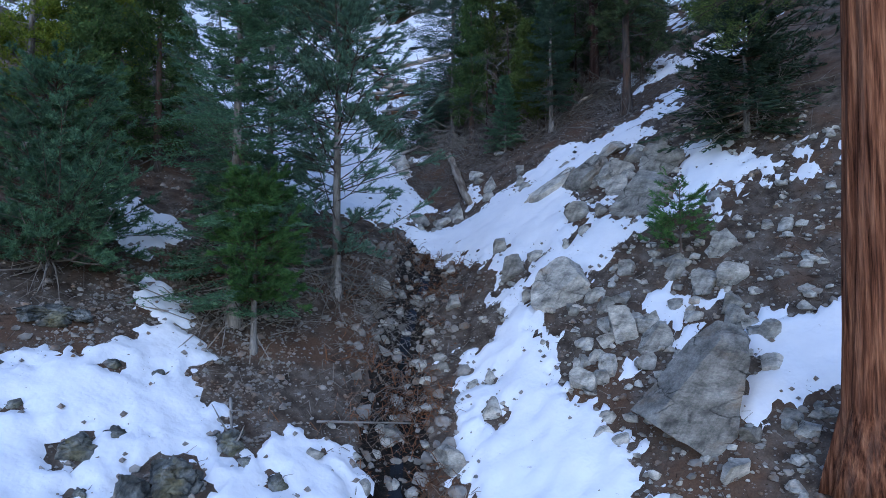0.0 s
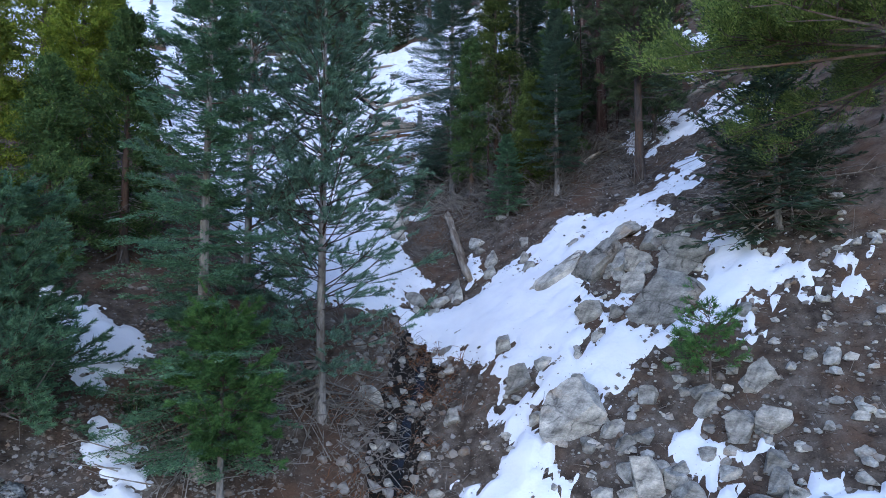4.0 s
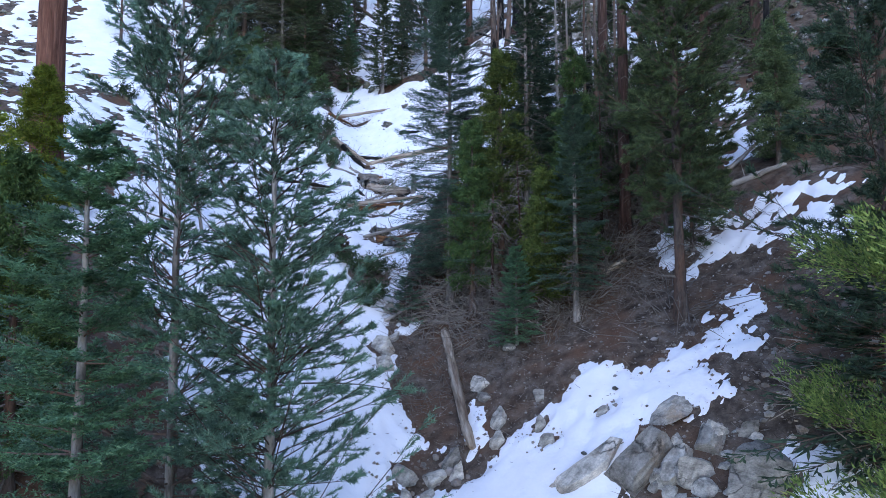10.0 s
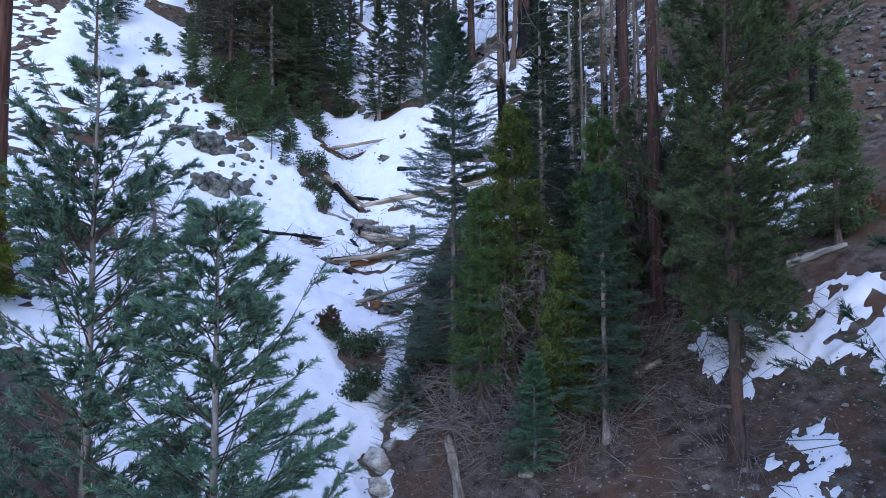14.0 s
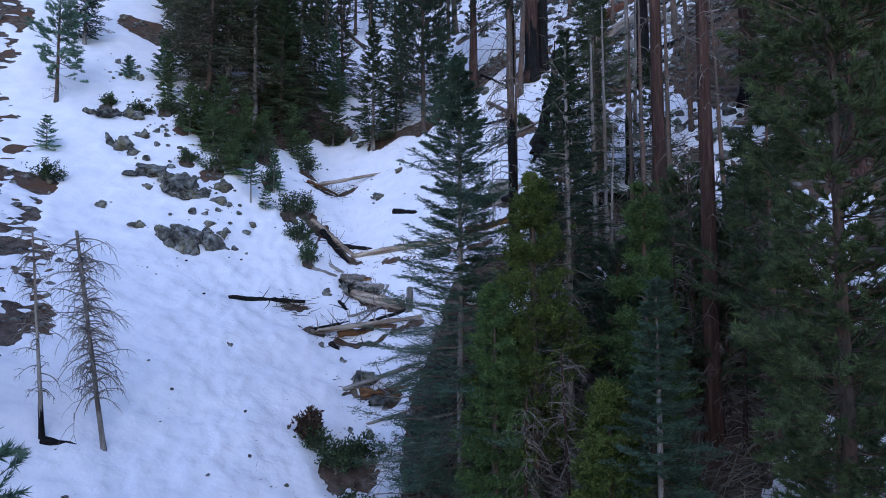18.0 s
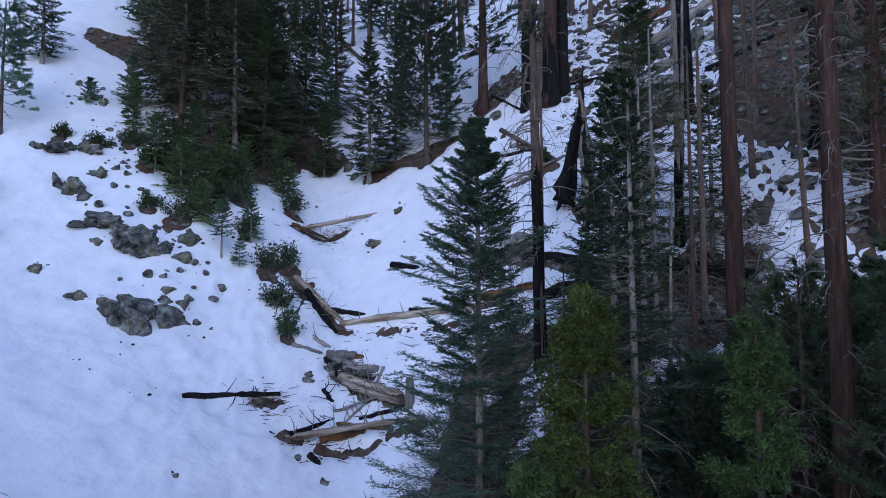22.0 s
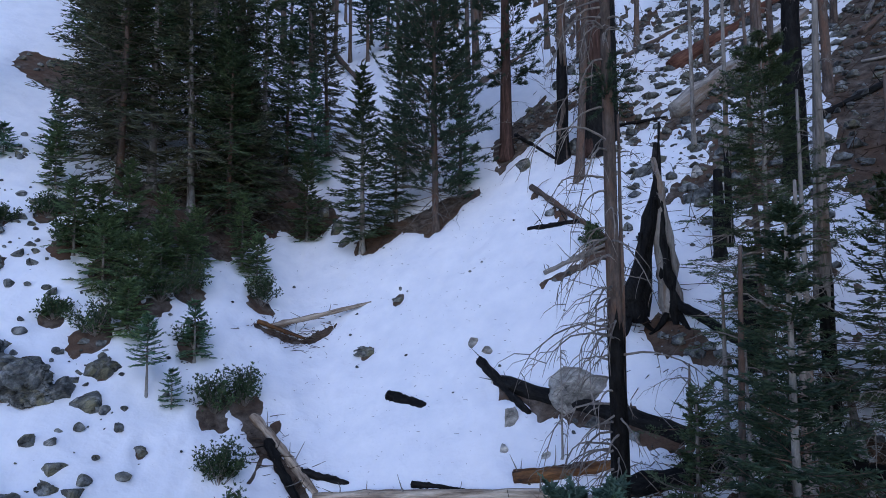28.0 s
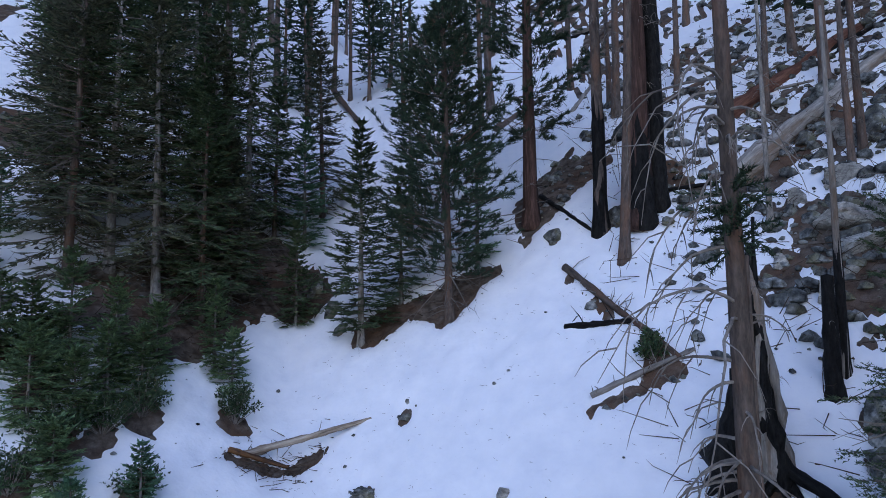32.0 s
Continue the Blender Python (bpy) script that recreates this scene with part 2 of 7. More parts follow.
FIR_LEAF = leaf("fir_needles", (0.06, 0.125, 0.078), (0.145, 0.26, 0.155), (0.30, 0.40, 0.23), 0.42)
BLUE_LEAF = leaf("blue_fir_needles", (0.05, 0.092, 0.068), (0.125, 0.195, 0.145), (0.30, 0.38, 0.29), 0.38)
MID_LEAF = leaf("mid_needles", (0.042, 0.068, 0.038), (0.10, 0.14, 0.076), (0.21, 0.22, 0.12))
PINE_LEAF = leaf("pine_needles", (0.06, 0.12, 0.09), (0.165, 0.27, 0.20), (0.40, 0.50, 0.40))
YOUNG_LEAF = leaf("young_pine_needles", (0.05, 0.125, 0.045), (0.125, 0.25, 0.08), (0.24, 0.34, 0.12))
CEDAR_LEAF = leaf("cedar_sprays", (0.069, 0.109, 0.016), (0.19, 0.23, 0.032), (0.345, 0.287, 0.057))
BRIGHT_CEDAR = leaf("bright_cedar_sprays", (0.045, 0.088, 0.028), (0.19, 0.255, 0.072), (0.42, 0.42, 0.15), 0.36)
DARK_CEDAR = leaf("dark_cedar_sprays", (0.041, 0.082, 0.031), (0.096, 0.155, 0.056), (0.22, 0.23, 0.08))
BROWN_LEAF = leaf("browned_needles", (0.055, 0.062, 0.042), (0.135, 0.145, 0.095), (0.27, 0.25, 0.16))
OLIVE_CEDAR = leaf("olive_cedar_sprays", (0.030, 0.052, 0.016), (0.10, 0.132, 0.036), (0.24, 0.23, 0.07))
OLIVE_LEAF = leaf("olive_needles", (0.047, 0.077, 0.038), (0.114, 0.155, 0.075), (0.23, 0.24, 0.12))
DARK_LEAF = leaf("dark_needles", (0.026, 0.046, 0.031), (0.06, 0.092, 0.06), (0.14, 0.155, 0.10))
EDGE_LEAF = leaf("edge_fir_needles", (0.065, 0.11, 0.055), (0.165, 0.24, 0.12), (0.32, 0.36, 0.19))
SHRUB_LEAF = leaf("shrub_leaves", (0.028, 0.052, 0.028), (0.07, 0.108, 0.056), (0.18, 0.15, 0.07))

# ---- mesh tools ----
UP = np.array((0.0, 0.0, 1.0))


def lattice(ix, iy, iz, seed):
    n = (ix * 374761393 + iy * 668265263 + iz * 2147483647 + seed * 144269504) & 0xFFFFFFFF
    n = ((n ^ (n >> 13)) * 1274126177) & 0xFFFFFFFF
    return ((n ^ (n >> 16)) & 0xFFFF) / 65535.0


def soft_noise(x, y, z=None, seed=0):
    """Smooth value noise from -1 to 1."""
    z = np.zeros_like(x) if z is None else z
    fx, fy, fz = np.floor(x), np.floor(y), np.floor(z)
    i, j, k = fx.astype(np.int64), fy.astype(np.int64), fz.astype(np.int64)
    u, v, w = ((t * t * (3 - 2 * t)) for t in (x - fx, y - fy, z - fz))
    out = 0.0
    for a in (0, 1):
        for b in (0, 1):
            for c in (0, 1):
                out = out + lattice(i + a, j + b, k + c, seed) * (u if a else 1 - u) * (v if b else 1 - v) * (w if c else 1 - w)
    return out * 2 - 1


def fractal(x, y, z=None, seed=0, octaves=4, gain=0.5):
    s, amp, total = 0.0, 1.0, 0.0
    for o in range(octaves):
        f = 2.03 ** o
        s = s + amp * soft_noise(x * f + o * 17.3, y * f - o * 9.1, None if z is None else z * f, seed + o)
        total, amp = total + amp, amp * gain
    return s / total


def mesh_of(name, verts, faces, mat, smooth=False):
    """A mesh from arrays of corners and of triangles or quads."""
    me = bpy.data.meshes.new(name)
    verts, faces = np.asarray(verts, np.float32), np.asarray(faces, np.int32)
    n, k = faces.shape
    me.vertices.add(len(verts))
    me.vertices.foreach_set("co", verts.ravel())
    me.loops.add(n * k)
    me.loops.foreach_set("vertex_index", faces.ravel())
    me.polygons.add(n)
    me.polygons.foreach_set("loop_start", np.arange(0, n * k, k, dtype=np.int32))
    me.polygons.foreach_set("use_smooth", np.full(n, smooth))
    me.update(calc_edges=True)
    me.materials.append(mat)
    return me


def part(name, vf, mat, parent, label="", smooth=False):
    ob = new(name, mesh_of(name, vf[0], vf[1], mat, smooth))
    ob.parent = parent
    if label:
        ob["label"] = label
    return ob


def join(pieces):
    vs, fs, n = [], [], 0
    for v, f in pieces:
        vs.append(v), fs.append(np.asarray(f) + n)
        n += len(v)
    return np.vstack(vs), np.vstack(fs)


def unit(v):
    return v / np.maximum(np.linalg.norm(v, axis=-1, keepdims=True), 1e-9)


def blades(p, d, n, length, width):
    """Flat pointed sprays: from p along d, lying across n."""
    length, width = np.broadcast_to(length, len(p))[:, None], np.broadcast_to(width, len(p))[:, None]
    s = unit(np.cross(d, n))
    mid = p + d * length * 0.5 - n * length * 0.05
    v = np.stack([p, mid + s * width / 2, p + d * length, mid - s * width / 2], 1).reshape(-1, 3)
    i = np.arange(len(p))[:, None] * 4
    return v, np.vstack([i + (0, 1, 2), i + (0, 2, 3)])


def sticks(a, b, ra, rb):
    """Three-sided tapered twigs from a to b."""
    ra, rb = np.broadcast_to(ra, len(a))[:, None], np.broadcast_to(rb, len(a))[:, None]
    d = unit(b - a)
    s = unit(np.cross(d, np.where(np.abs(d[:, 2:]) > 0.9, (1.0, 0, 0), UP)))
    t = np.cross(d, s)
    ring = []
    for k in range(3):
        c, q = math.cos(k * 2.0944), math.sin(k * 2.0944)
        ring += [a + (s * c + t * q) * ra, b + (s * c + t * q) * rb]
    v = np.stack(ring, 1).reshape(-1, 3)
    i = np.arange(len(a))[:, None] * 6
    f = []
    for k in range(3):
        m = (k + 1) % 3
        f += [i + (2 * k, 2 * m, 2 * m + 1), i + (2 * k, 2 * m + 1, 2 * k + 1)]
    return v, np.vstack(f)


def tube(path, radii, sides=10, rough=0.0, seed=0, caps=True, flutes=0.0):
    """A tapered, knotty round stem along a path of points."""
    path, radii = np.asarray(path, float), np.asarray(radii, float)
    d = unit(np.gradient(path, axis=0))
    ref = np.array((1.0, 0, 0)) if abs(d[0][2]) > 0.7 else UP
    s = unit(np.cross(d, ref))
    t = np.cross(d, s)
    ang = np.arange(sides) * 2 * math.pi / sides
    dirs = s[:, None] * np.cos(ang)[None, :, None] + t[:, None] * np.sin(ang)[None, :, None]
    r = radii[:, None] * np.ones(sides)
    if rough:
        a, b = np.meshgrid(np.arange(len(path)) * 0.7, ang * 1.6)
        r = r * (1 + rough * fractal(a.T + seed, b.T, seed=seed, octaves=3))
    if flutes:
        a, b = np.meshgrid(path[:, 2] * 0.35, ang)
        r = r * (1 + flutes * fractal(np.cos(b.T) * 5 + a.T, np.sin(b.T) * 5, seed=seed + 5, octaves=4, gain=0.7))
    v = (path[:, None] + dirs * r[:, :, None]).reshape(-1, 3)
    f = []
    n = len(path)
    i, k = np.meshgrid(np.arange(n - 1), np.arange(sides), indexing="ij")
    a, b = i * sides + k, i * sides + (k + 1) % sides
    f = np.vstack([np.stack([a, b, b + sides], -1).reshape(-1, 3), np.stack([a, b + sides, a + sides], -1).reshape(-1, 3)])
    if caps:
        v = np.vstack([v, path[0], path[-1] + d[-1] * radii[-1] * 0.4])
        k = np.arange(sides)
        m = (k + 1) % sides
        f = np.vstack([f, np.stack([m, k, np.full(sides, n * sides)], -1), np.stack([k, m, np.full(sides, 0)], -1) + np.array([(n - 1) * sides, (n - 1) * sides, n * sides + 1])])
    return v, f


# ---- the lie of the land: a gully that climbs ahead, with a bank on either side ----
STATION = (-60, 0, 8, 13, 18, 24, 30, 36, 42, 48, 54, 62, 75, 95, 130, 260)
BED_X = (2.0, 1.0, 0.4, 0.0, -0.3, -0.2, -1.3, -2.6, -3.9, -4.6, -7.2, -8.2, -8.8, -10.0, -12.0, -14.0)
BED_Z = (-38.0, -4.03, -0.66, 2.11, 5.05, 8.52, 11.71, 15.24, 18.65, 23.06, 26.49, 32.54, 43.25, 56.89, 82.0, 190.0)
RIGHT_NEAR = (0.49, 0.49, 0.49, 0.53, 0.65, 0.59, 0.44, 0.4, 0.45, 0.48, 0.42, 0.41, 0.42, 0.44, 0.44, 0.45)
RIGHT_FAR = (0.55, 0.55, 0.57, 0.6, 0.61, 0.59, 0.54, 0.47, 0.53, 0.61, 0.54, 0.52, 0.51, 0.51, 0.51, 0.51)
LEFT_NEAR = (0.45, 0.46, 0.49, 0.53, 0.54, 0.52, 0.51, 0.48, 0.42, 0.5, 0.71, 0.72, 0.66, 0.61, 0.57, 0.55)
LEFT_FAR = (0.38, 0.38, 0.38, 0.38, 0.38, 0.37, 0.35, 0.34, 0.32, 0.24, 0.35, 0.43, 0.42, 0.41, 0.4, 0.4)
STREAM = (-0.9, -1.05, -1.1, -0.7, -0.3)
ALONG = np.arange(-70, 271, 0.5)
KERNEL = np.exp(-0.5 * (np.arange(-16, 17) * 0.5 / 2.2) ** 2)
KERNEL /= KERNEL.sum()


def smooth_line(values):
    return np.convolve(np.pad(np.interp(ALONG, STATION, values), 16, mode="reflect", reflect_type="odd"), KERNEL, "valid")


LINES = [smooth_line(v) for v in (BED_X, BED_Z, RIGHT_NEAR, RIGHT_FAR, LEFT_NEAR, LEFT_FAR)]


def soft_ramp(d, w):
    return w * np.logaddexp(0, d / w)


def lie(x, y):
    """The smooth height of the land, and the distance to the right of the stream bed."""
    bx, bz, r1, r2, l1, l2 = (np.interp(y, ALONG, v) for v in LINES)
    d = x - bx
    n, m = soft_ramp(d, 0.35), soft_ramp(-d, 0.35)
    nf, mf = soft_ramp(n - 7, 1.2), soft_ramp(m - 7, 1.2)
    return bz + (n - nf) * r1 + nf * r2 + (m - mf) * l1 + mf * l2, d


def stream_x(y):
    return np.interp(y, (9, 13, 17, 20, 24), STREAM)


def ground(x, y):
    """The height of the bare ground, with hummocks, ruts and the stream's channel."""
    x, y = np.asarray(x, float), np.asarray(y, float)
    z, d = lie(x, y)
    near = np.clip((70 - y) / 30, 0.3, 1)
    z = z + 0.22 * fractal(x * 0.35, y * 0.35, seed=3) + near * (0.09 * fractal(x * 1.5, y * 1.5, seed=5) + 0.032 * fractal(x * 4.5, y * 4.5, seed=7, octaves=3))
    z = z - 0.6 * np.exp(-((x - stream_x(y)) / 0.55) ** 2) * np.clip((24 - y) / 5, 0, 1)
    return z


def at(x, y, up=0.0):
    return Vector((x, y, float(ground(np.array([x]), np.array([y]))[0]) + up))


def inside(x, y, outline):
    """Signed distance to an outline on the plan, positive within it."""
    p = np.array(outline, float)
    q = np.roll(p, -1, 0)
    best, odd = np.full(x.shape, 1e9), np.zeros(x.shape, bool)
    for (ax, ay), (bx, by) in zip(p, q):
        ex, ey = bx - ax, by - ay
        t = np.clip(((x - ax) * ex + (y - ay) * ey) / (ex * ex + ey * ey + 1e-9), 0, 1)
        best = np.minimum(best, np.hypot(x - ax - t * ex, y - ay - t * ey))
        if ey:
            odd ^= ((ay > y) != (by > y)) & (x < ax + (y - ay) / ey * ex)
    return np.where(odd, best, -best)


LOWER_LEFT = [(-7.6, 11.1), (-7.1, 11.2), (-6.7, 11.8), (-6.3, 12.3), (-6.0, 13.0), (-5.6, 13.6), (-5.1, 13.2), (-4.9, 12.6), (-5.4, 12.0), (-4.6, 12.1), (-4.5, 11.8), (-4.1, 11.8), (-4.1, 11.4), (-3.7, 11.1), (-3.4, 11.3), (-2.9, 12.1), (-2.3, 12.1), (-2.0, 12.3), (-1.6, 12.0), (-1.3, 10.6), (-7.1, 7.6), (-9.3, 9.8)]
TRAIL_A = [(-7.7, 15.0), (-7.4, 16.1), (-6.7, 15.7), (-6.7, 14.8), (-7.2, 14.7)]
BEHIND_BUSH = [(-9.2, 16.6), (-8.0, 16.9), (-6.7, 16.3), (-6.4, 15.1), (-7.4, 14.9), (-8.6, 15.7)]
TRAIL_B = [(-6.6, 14.3), (-6.4, 14.4), (-5.8, 13.8), (-5.3, 13.5), (-5.7, 13.3), (-6.2, 13.6)]
BAND_UP = [(-1.5, 22.6), (-0.7, 22.6), (0.4, 22.8), (1.3, 22.7), (2.3, 23.5), (3.6, 23.8), (4.2, 24.5), (5.1, 23.5), (5.7, 22.8), (6.7, 22.8), (7.7, 22.8), (8.7, 22.8), (8.0, 21.8), (6.8, 21.9), (6.7, 20.7), (5.9, 20.7), (5.0, 21.4), (4.3, 20.6), (3.9, 19.5), (4.3, 18.8), (5.0, 18.8), (5.6, 17.1), (6.6, 17.4), (7.2, 19.1), (7.9, 18.3), (8.7, 17.1), (8.7, 16.5), (9.3, 15.8), (9.7, 15.3), (8.9, 15.5), (8.3, 15.9), (7.5, 15.9), (6.5, 15.8), (6.2, 16.4), (5.3, 16.4), (4.6, 16.6), (3.9, 16.3), (3.2, 16.1), (2.1, 15.8), (1.7, 16.4), (1.4, 18.5), (1.0, 19.7), (-0.2, 21.3), (-1.7, 21.9)]
BAND_LOW = [(1.8, 16.8), (1.4, 16.2), (1.1, 16.0), (0.2, 16.3), (0.8, 15.4), (0.5, 14.8), (0.4, 13.5), (0.5, 12.8), (0.2, 11.1), (3.4, 9.7), (3.5, 11.0), (3.8, 11.2), (3.5, 11.6), (3.2, 12.3), (3.2, 13.0), (2.7, 13.6), (2.5, 14.2), (2.7, 14.7), (2.2, 15.3), (2.5, 16.0), (3.1, 16.5), (2.6, 17.5)]
BY_BOULDER_A = [(4.7, 14.7), (5.3, 14.5), (6.3, 13.8), (6.0, 13.5), (5.4, 13.5), (5.1, 13.1), (4.7, 13.2), (4.9, 13.8), (4.7, 14.3)]
BY_BOULDER_B = [(6.3, 13.0), (6.8, 12.6), (7.5, 12.1), (8.5, 11.5), (7.5, 10.3), (6.6, 10.8), (6.2, 10.9), (5.6, 11.0), (5.2, 10.9), (4.7, 10.7), (4.6, 11.0), (5.1, 11.2), (5.5, 11.8), (5.9, 12.6)]
BY_BOULDER_C = [(3.8, 13.8), (4.2, 13.2), (3.6, 13.0), (3.4, 13.3)]
STRIP = [(8.4, 27.3), (9.6, 27.4), (10.4, 26.1), (9.4, 25.4), (7.9, 25.2)]
RIGHT_A = [(9.9, 26.4), (11.5, 27.4), (12.8, 26.1), (13.4, 25.2), (11.2, 22.5), (10.1, 23.8), (9.9, 24.9)]
RIGHT_B = [(7.9, 29.0), (9.5, 28.8), (9.9, 26.3), (9.4, 25.5), (8.5, 26.7), (7.6, 26.6)]
UPPER_RIGHT = [(11.4, 30.6), (12.6, 30.2), (14.4, 33.6), (17.0, 39.0), (15.6, 41.0), (13.0, 36.0), (11.6, 32.6)]
RIGHT_C = [(8.2, 23.5), (8.9, 22.7), (8.4, 22.2), (7.8, 21.8), (6.9, 22.8), (6.0, 23.0), (7.6, 22.8)]
BANK_BIT = [(-1.5, 30.1), (-0.6, 30.1), (-0.7, 29.7), (-1.4, 29.7)]
CREEK_SIDE = [(-1.3, 22.7), (-1.7, 22.5), (-2.2, 24.3), (-2.7, 26.8), (-2.7, 29.4), (-1.5, 28.3), (-1.6, 26.5), (-0.7, 25.2), (0.3, 24.1), (-0.5, 24.2)]
BARE_BANK = [(-5.0, 56.1), (-3.9, 55.6), (-2.5, 56.2), (-1.4, 55.2), (-0.6, 55.1), (0.4, 56.3), (1.5, 56.3), (1.3, 57.2), (-0.5, 57.9), (-2.0, 57.5), (-3.6, 57.8), (-5.1, 57.3)]
BARE_GROVE = [(-15.9, 51.9), (-13.7, 55.5), (-11.4, 59.1), (-7.7, 62.4), (-5.7, 59.7), (-6.9, 58.6), (-8.9, 58.2), (-9.8, 54.9), (-10.9, 53.5), (-13.5, 52.8)]
BARE_ROOTS = [(5.4, 45.8), (6.1, 46.1), (6.8, 45.2), (7.6, 43.9), (7.4, 42.8), (6.6, 43.9), (5.6, 44.8)]
BARE_SLIDE = [(1.8, 60.4), (5.0, 62.1), (6.3, 59.7), (3.8, 58.2), (2.0, 56.8)]
BARE_CUT = [(-24.6, 60.2), (-21.5, 59.4), (-18.6, 60.0), (-19.0, 62.4), (-22.0, 63.0), (-25.0, 62.0)]
BARE_RIGHT = [(13.8, 36.6), (16.2, 40.2), (15.6, 42.6), (13.5, 44.0), (12.6, 46.2), (14.4, 50.0), (18.0, 55.0), (24.0, 58.0), (40.0, 55.0), (40.0, 40.0), (20.0, 33.0)]
BARE_SCREE = [(10.2, 51.2), (11.6, 50.2), (12.6, 49.2), (11.4, 48.0), (10.4, 48.4), (10.0, 49.5)]
CHAR_FLOOR = [(4.0, 41.2), (6.0, 41.4), (8.4, 41.0), (10.8, 39.8), (9.6, 37.4), (7.0, 37.8), (4.4, 38.2)]
GROVE_FLOOR = [(-16.2, 54.2), (-13.8, 57.5), (-12.5, 62.0), (-9.0, 63.5), (-7.5, 61.0), (-10.0, 57.0), (-12.0, 54.5)]
UPPER = [(-1.3, 22.0), (-1.6, 25.0), (-2.0, 28.0), (-1.9, 30.5), (-1.5, 32.0), (-1.2, 34.0), (-0.9, 36.3), (-0.4, 38.6), (0.6, 40.9), (2.6, 41.4), (4.8, 40.4), (7.0, 38.8), (8.5, 37.6), (12.5, 35.5), (20.0, 38.0), (30.0, 46.0), (60.0, 56.0), (110.0, 70.0), (110.0, 255.0), (-140.0, 255.0), (-140.0, 40.0), (-40.0, 30.0), (-16.0, 27.0), (-11.0, 26.5), (-7.5, 24.0), (-6.5, 21.5), (-4.5, 20.0)]
SNOW_BITS = [[(0.95, 25.6), (1.25, 25.4), (1.45, 23.7), (1.0, 23.4)], [(2.3, 39.6), (3.6, 39.6), (3.8, 38.9), (2.5, 38.6)], [(5.9, 38.9), (6.6, 38.7), (6.4, 38.0), (5.7, 38.3)], [(7.9, 37.9), (8.5, 37.8), (8.4, 37.2), (7.9, 37.1)], [(7.0, 36.9), (7.8, 36.9), (7.7, 36.2), (7.0, 36.2)], [(4.6, 38.0), (5.3, 37.8), (5.1, 37.2), (4.4, 37.3)], [(2.0, 37.9), (2.9, 37.6), (2.6, 37.0), (1.8, 37.2)], [(7.4, 37.2), (7.0, 38.0), (6.5, 37.9), (5.8, 37.5), (6.0, 37.0), (6.5, 36.4), (7.1, 36.5)], [(3.6, 38.6), (3.6, 39.0), (2.7, 39.5), (2.3, 38.8), (2.3, 38.1), (2.7, 37.9), (3.4, 37.8)], [(1.7, 39.7), (1.7, 40.1), (1.3, 40.1), (1.0, 39.8), (0.9, 39.5), (1.3, 39.2), (1.7, 39.3)], [(8.5, 37.9), (8.3, 38.1), (7.9, 38.2), (7.6, 38.0), (7.6, 37.7), (7.9, 37.5), (8.2, 37.5)], [(8.6, 37.7), (8.2, 38.1), (7.7, 38.3), (7.2, 37.9), (7.4, 37.3), (7.6, 37.2), (8.2, 37.0)], [(3.8, 39.6), (3.5, 40.0), (3.0, 40.2), (2.6, 39.8), (2.6, 39.4), (3.1, 38.9), (3.4, 39.0)]]
SNOWFIELDS = [LOWER_LEFT, TRAIL_A, BEHIND_BUSH, TRAIL_B, BAND_UP, BAND_LOW, BY_BOULDER_A, BY_BOULDER_B, BY_BOULDER_C, STRIP, RIGHT_A, RIGHT_B, RIGHT_C, UPPER_RIGHT, BANK_BIT, CREEK_SIDE, UPPER, *SNOW_BITS]
BARE = [BARE_CUT, BARE_RIGHT, BARE_BANK, BARE_GROVE, BARE_SLIDE, BARE_SCREE, BARE_ROOTS, GROVE_FLOOR, CHAR_FLOOR]


CREEK_ROCKS = [(0.1, 13.1, 0.81, 1.04), (-1.2, 14.0, 0.74, 0.43), (1.1, 13.8, 0.49, 0.55), (1.1, 14.9, 0.33, 0.33), (0.7, 14.9, 0.33, 0.29), (0.3, 17.9, 0.47, 0.47), (2.0, 17.9, 0.79, 0.79), (2.6, 18.1, 0.56, 0.48), (3.4, 17.6, 0.39, 0.44), (3.3, 17.0, 0.37, 0.3), (2.2, 16.7, 0.51, 0.44), (1.7, 19.5, 0.52, 0.69), (-0.1, 23.3, 0.82, 0.62), (-0.8, 23.3, 0.82, 0.45), (0.6, 23.1, 0.51, 0.61), (1.4, 25.2, 0.62, 0.4), (1.7, 23.4, 0.52, 0.52), (-1.8, 18.2, 0.72, 0.56), (-2.3, 19.6, 0.48, 0.35), (-1.7, 16.3, 0.36, 0.29)]
SLOPE_ROCKS = [(3.9, 14.0, 0.74, 1.24), (3.7, 15.5, 0.68, 0.41), (4.5, 13.5, 0.78, 0.66), (3.0, 13.4, 0.71, 0.71), (5.4, 14.9, 0.52, 0.46), (5.8, 14.2, 0.69, 0.56), (6.3, 14.1, 0.74, 0.56), (6.5, 14.8, 0.85, 0.72), (7.8, 14.5, 0.45, 0.32), (7.5, 14.7, 0.32, 0.29), (5.3, 13.6, 0.42, 0.3), (6.0, 13.3, 0.47, 0.41), (5.1, 10.8, 0.66, 0.28), (5.9, 10.4, 0.46, 0.37), (4.7, 10.4, 0.55, 0.46), (5.8, 10.8, 0.38, 0.24), (6.9, 16.2, 0.43, 0.36), (4.2, 13.2, 0.58, 0.35), (3.5, 13.5, 0.47, 0.59), (5.2, 12.8, 0.51, 0.34)]
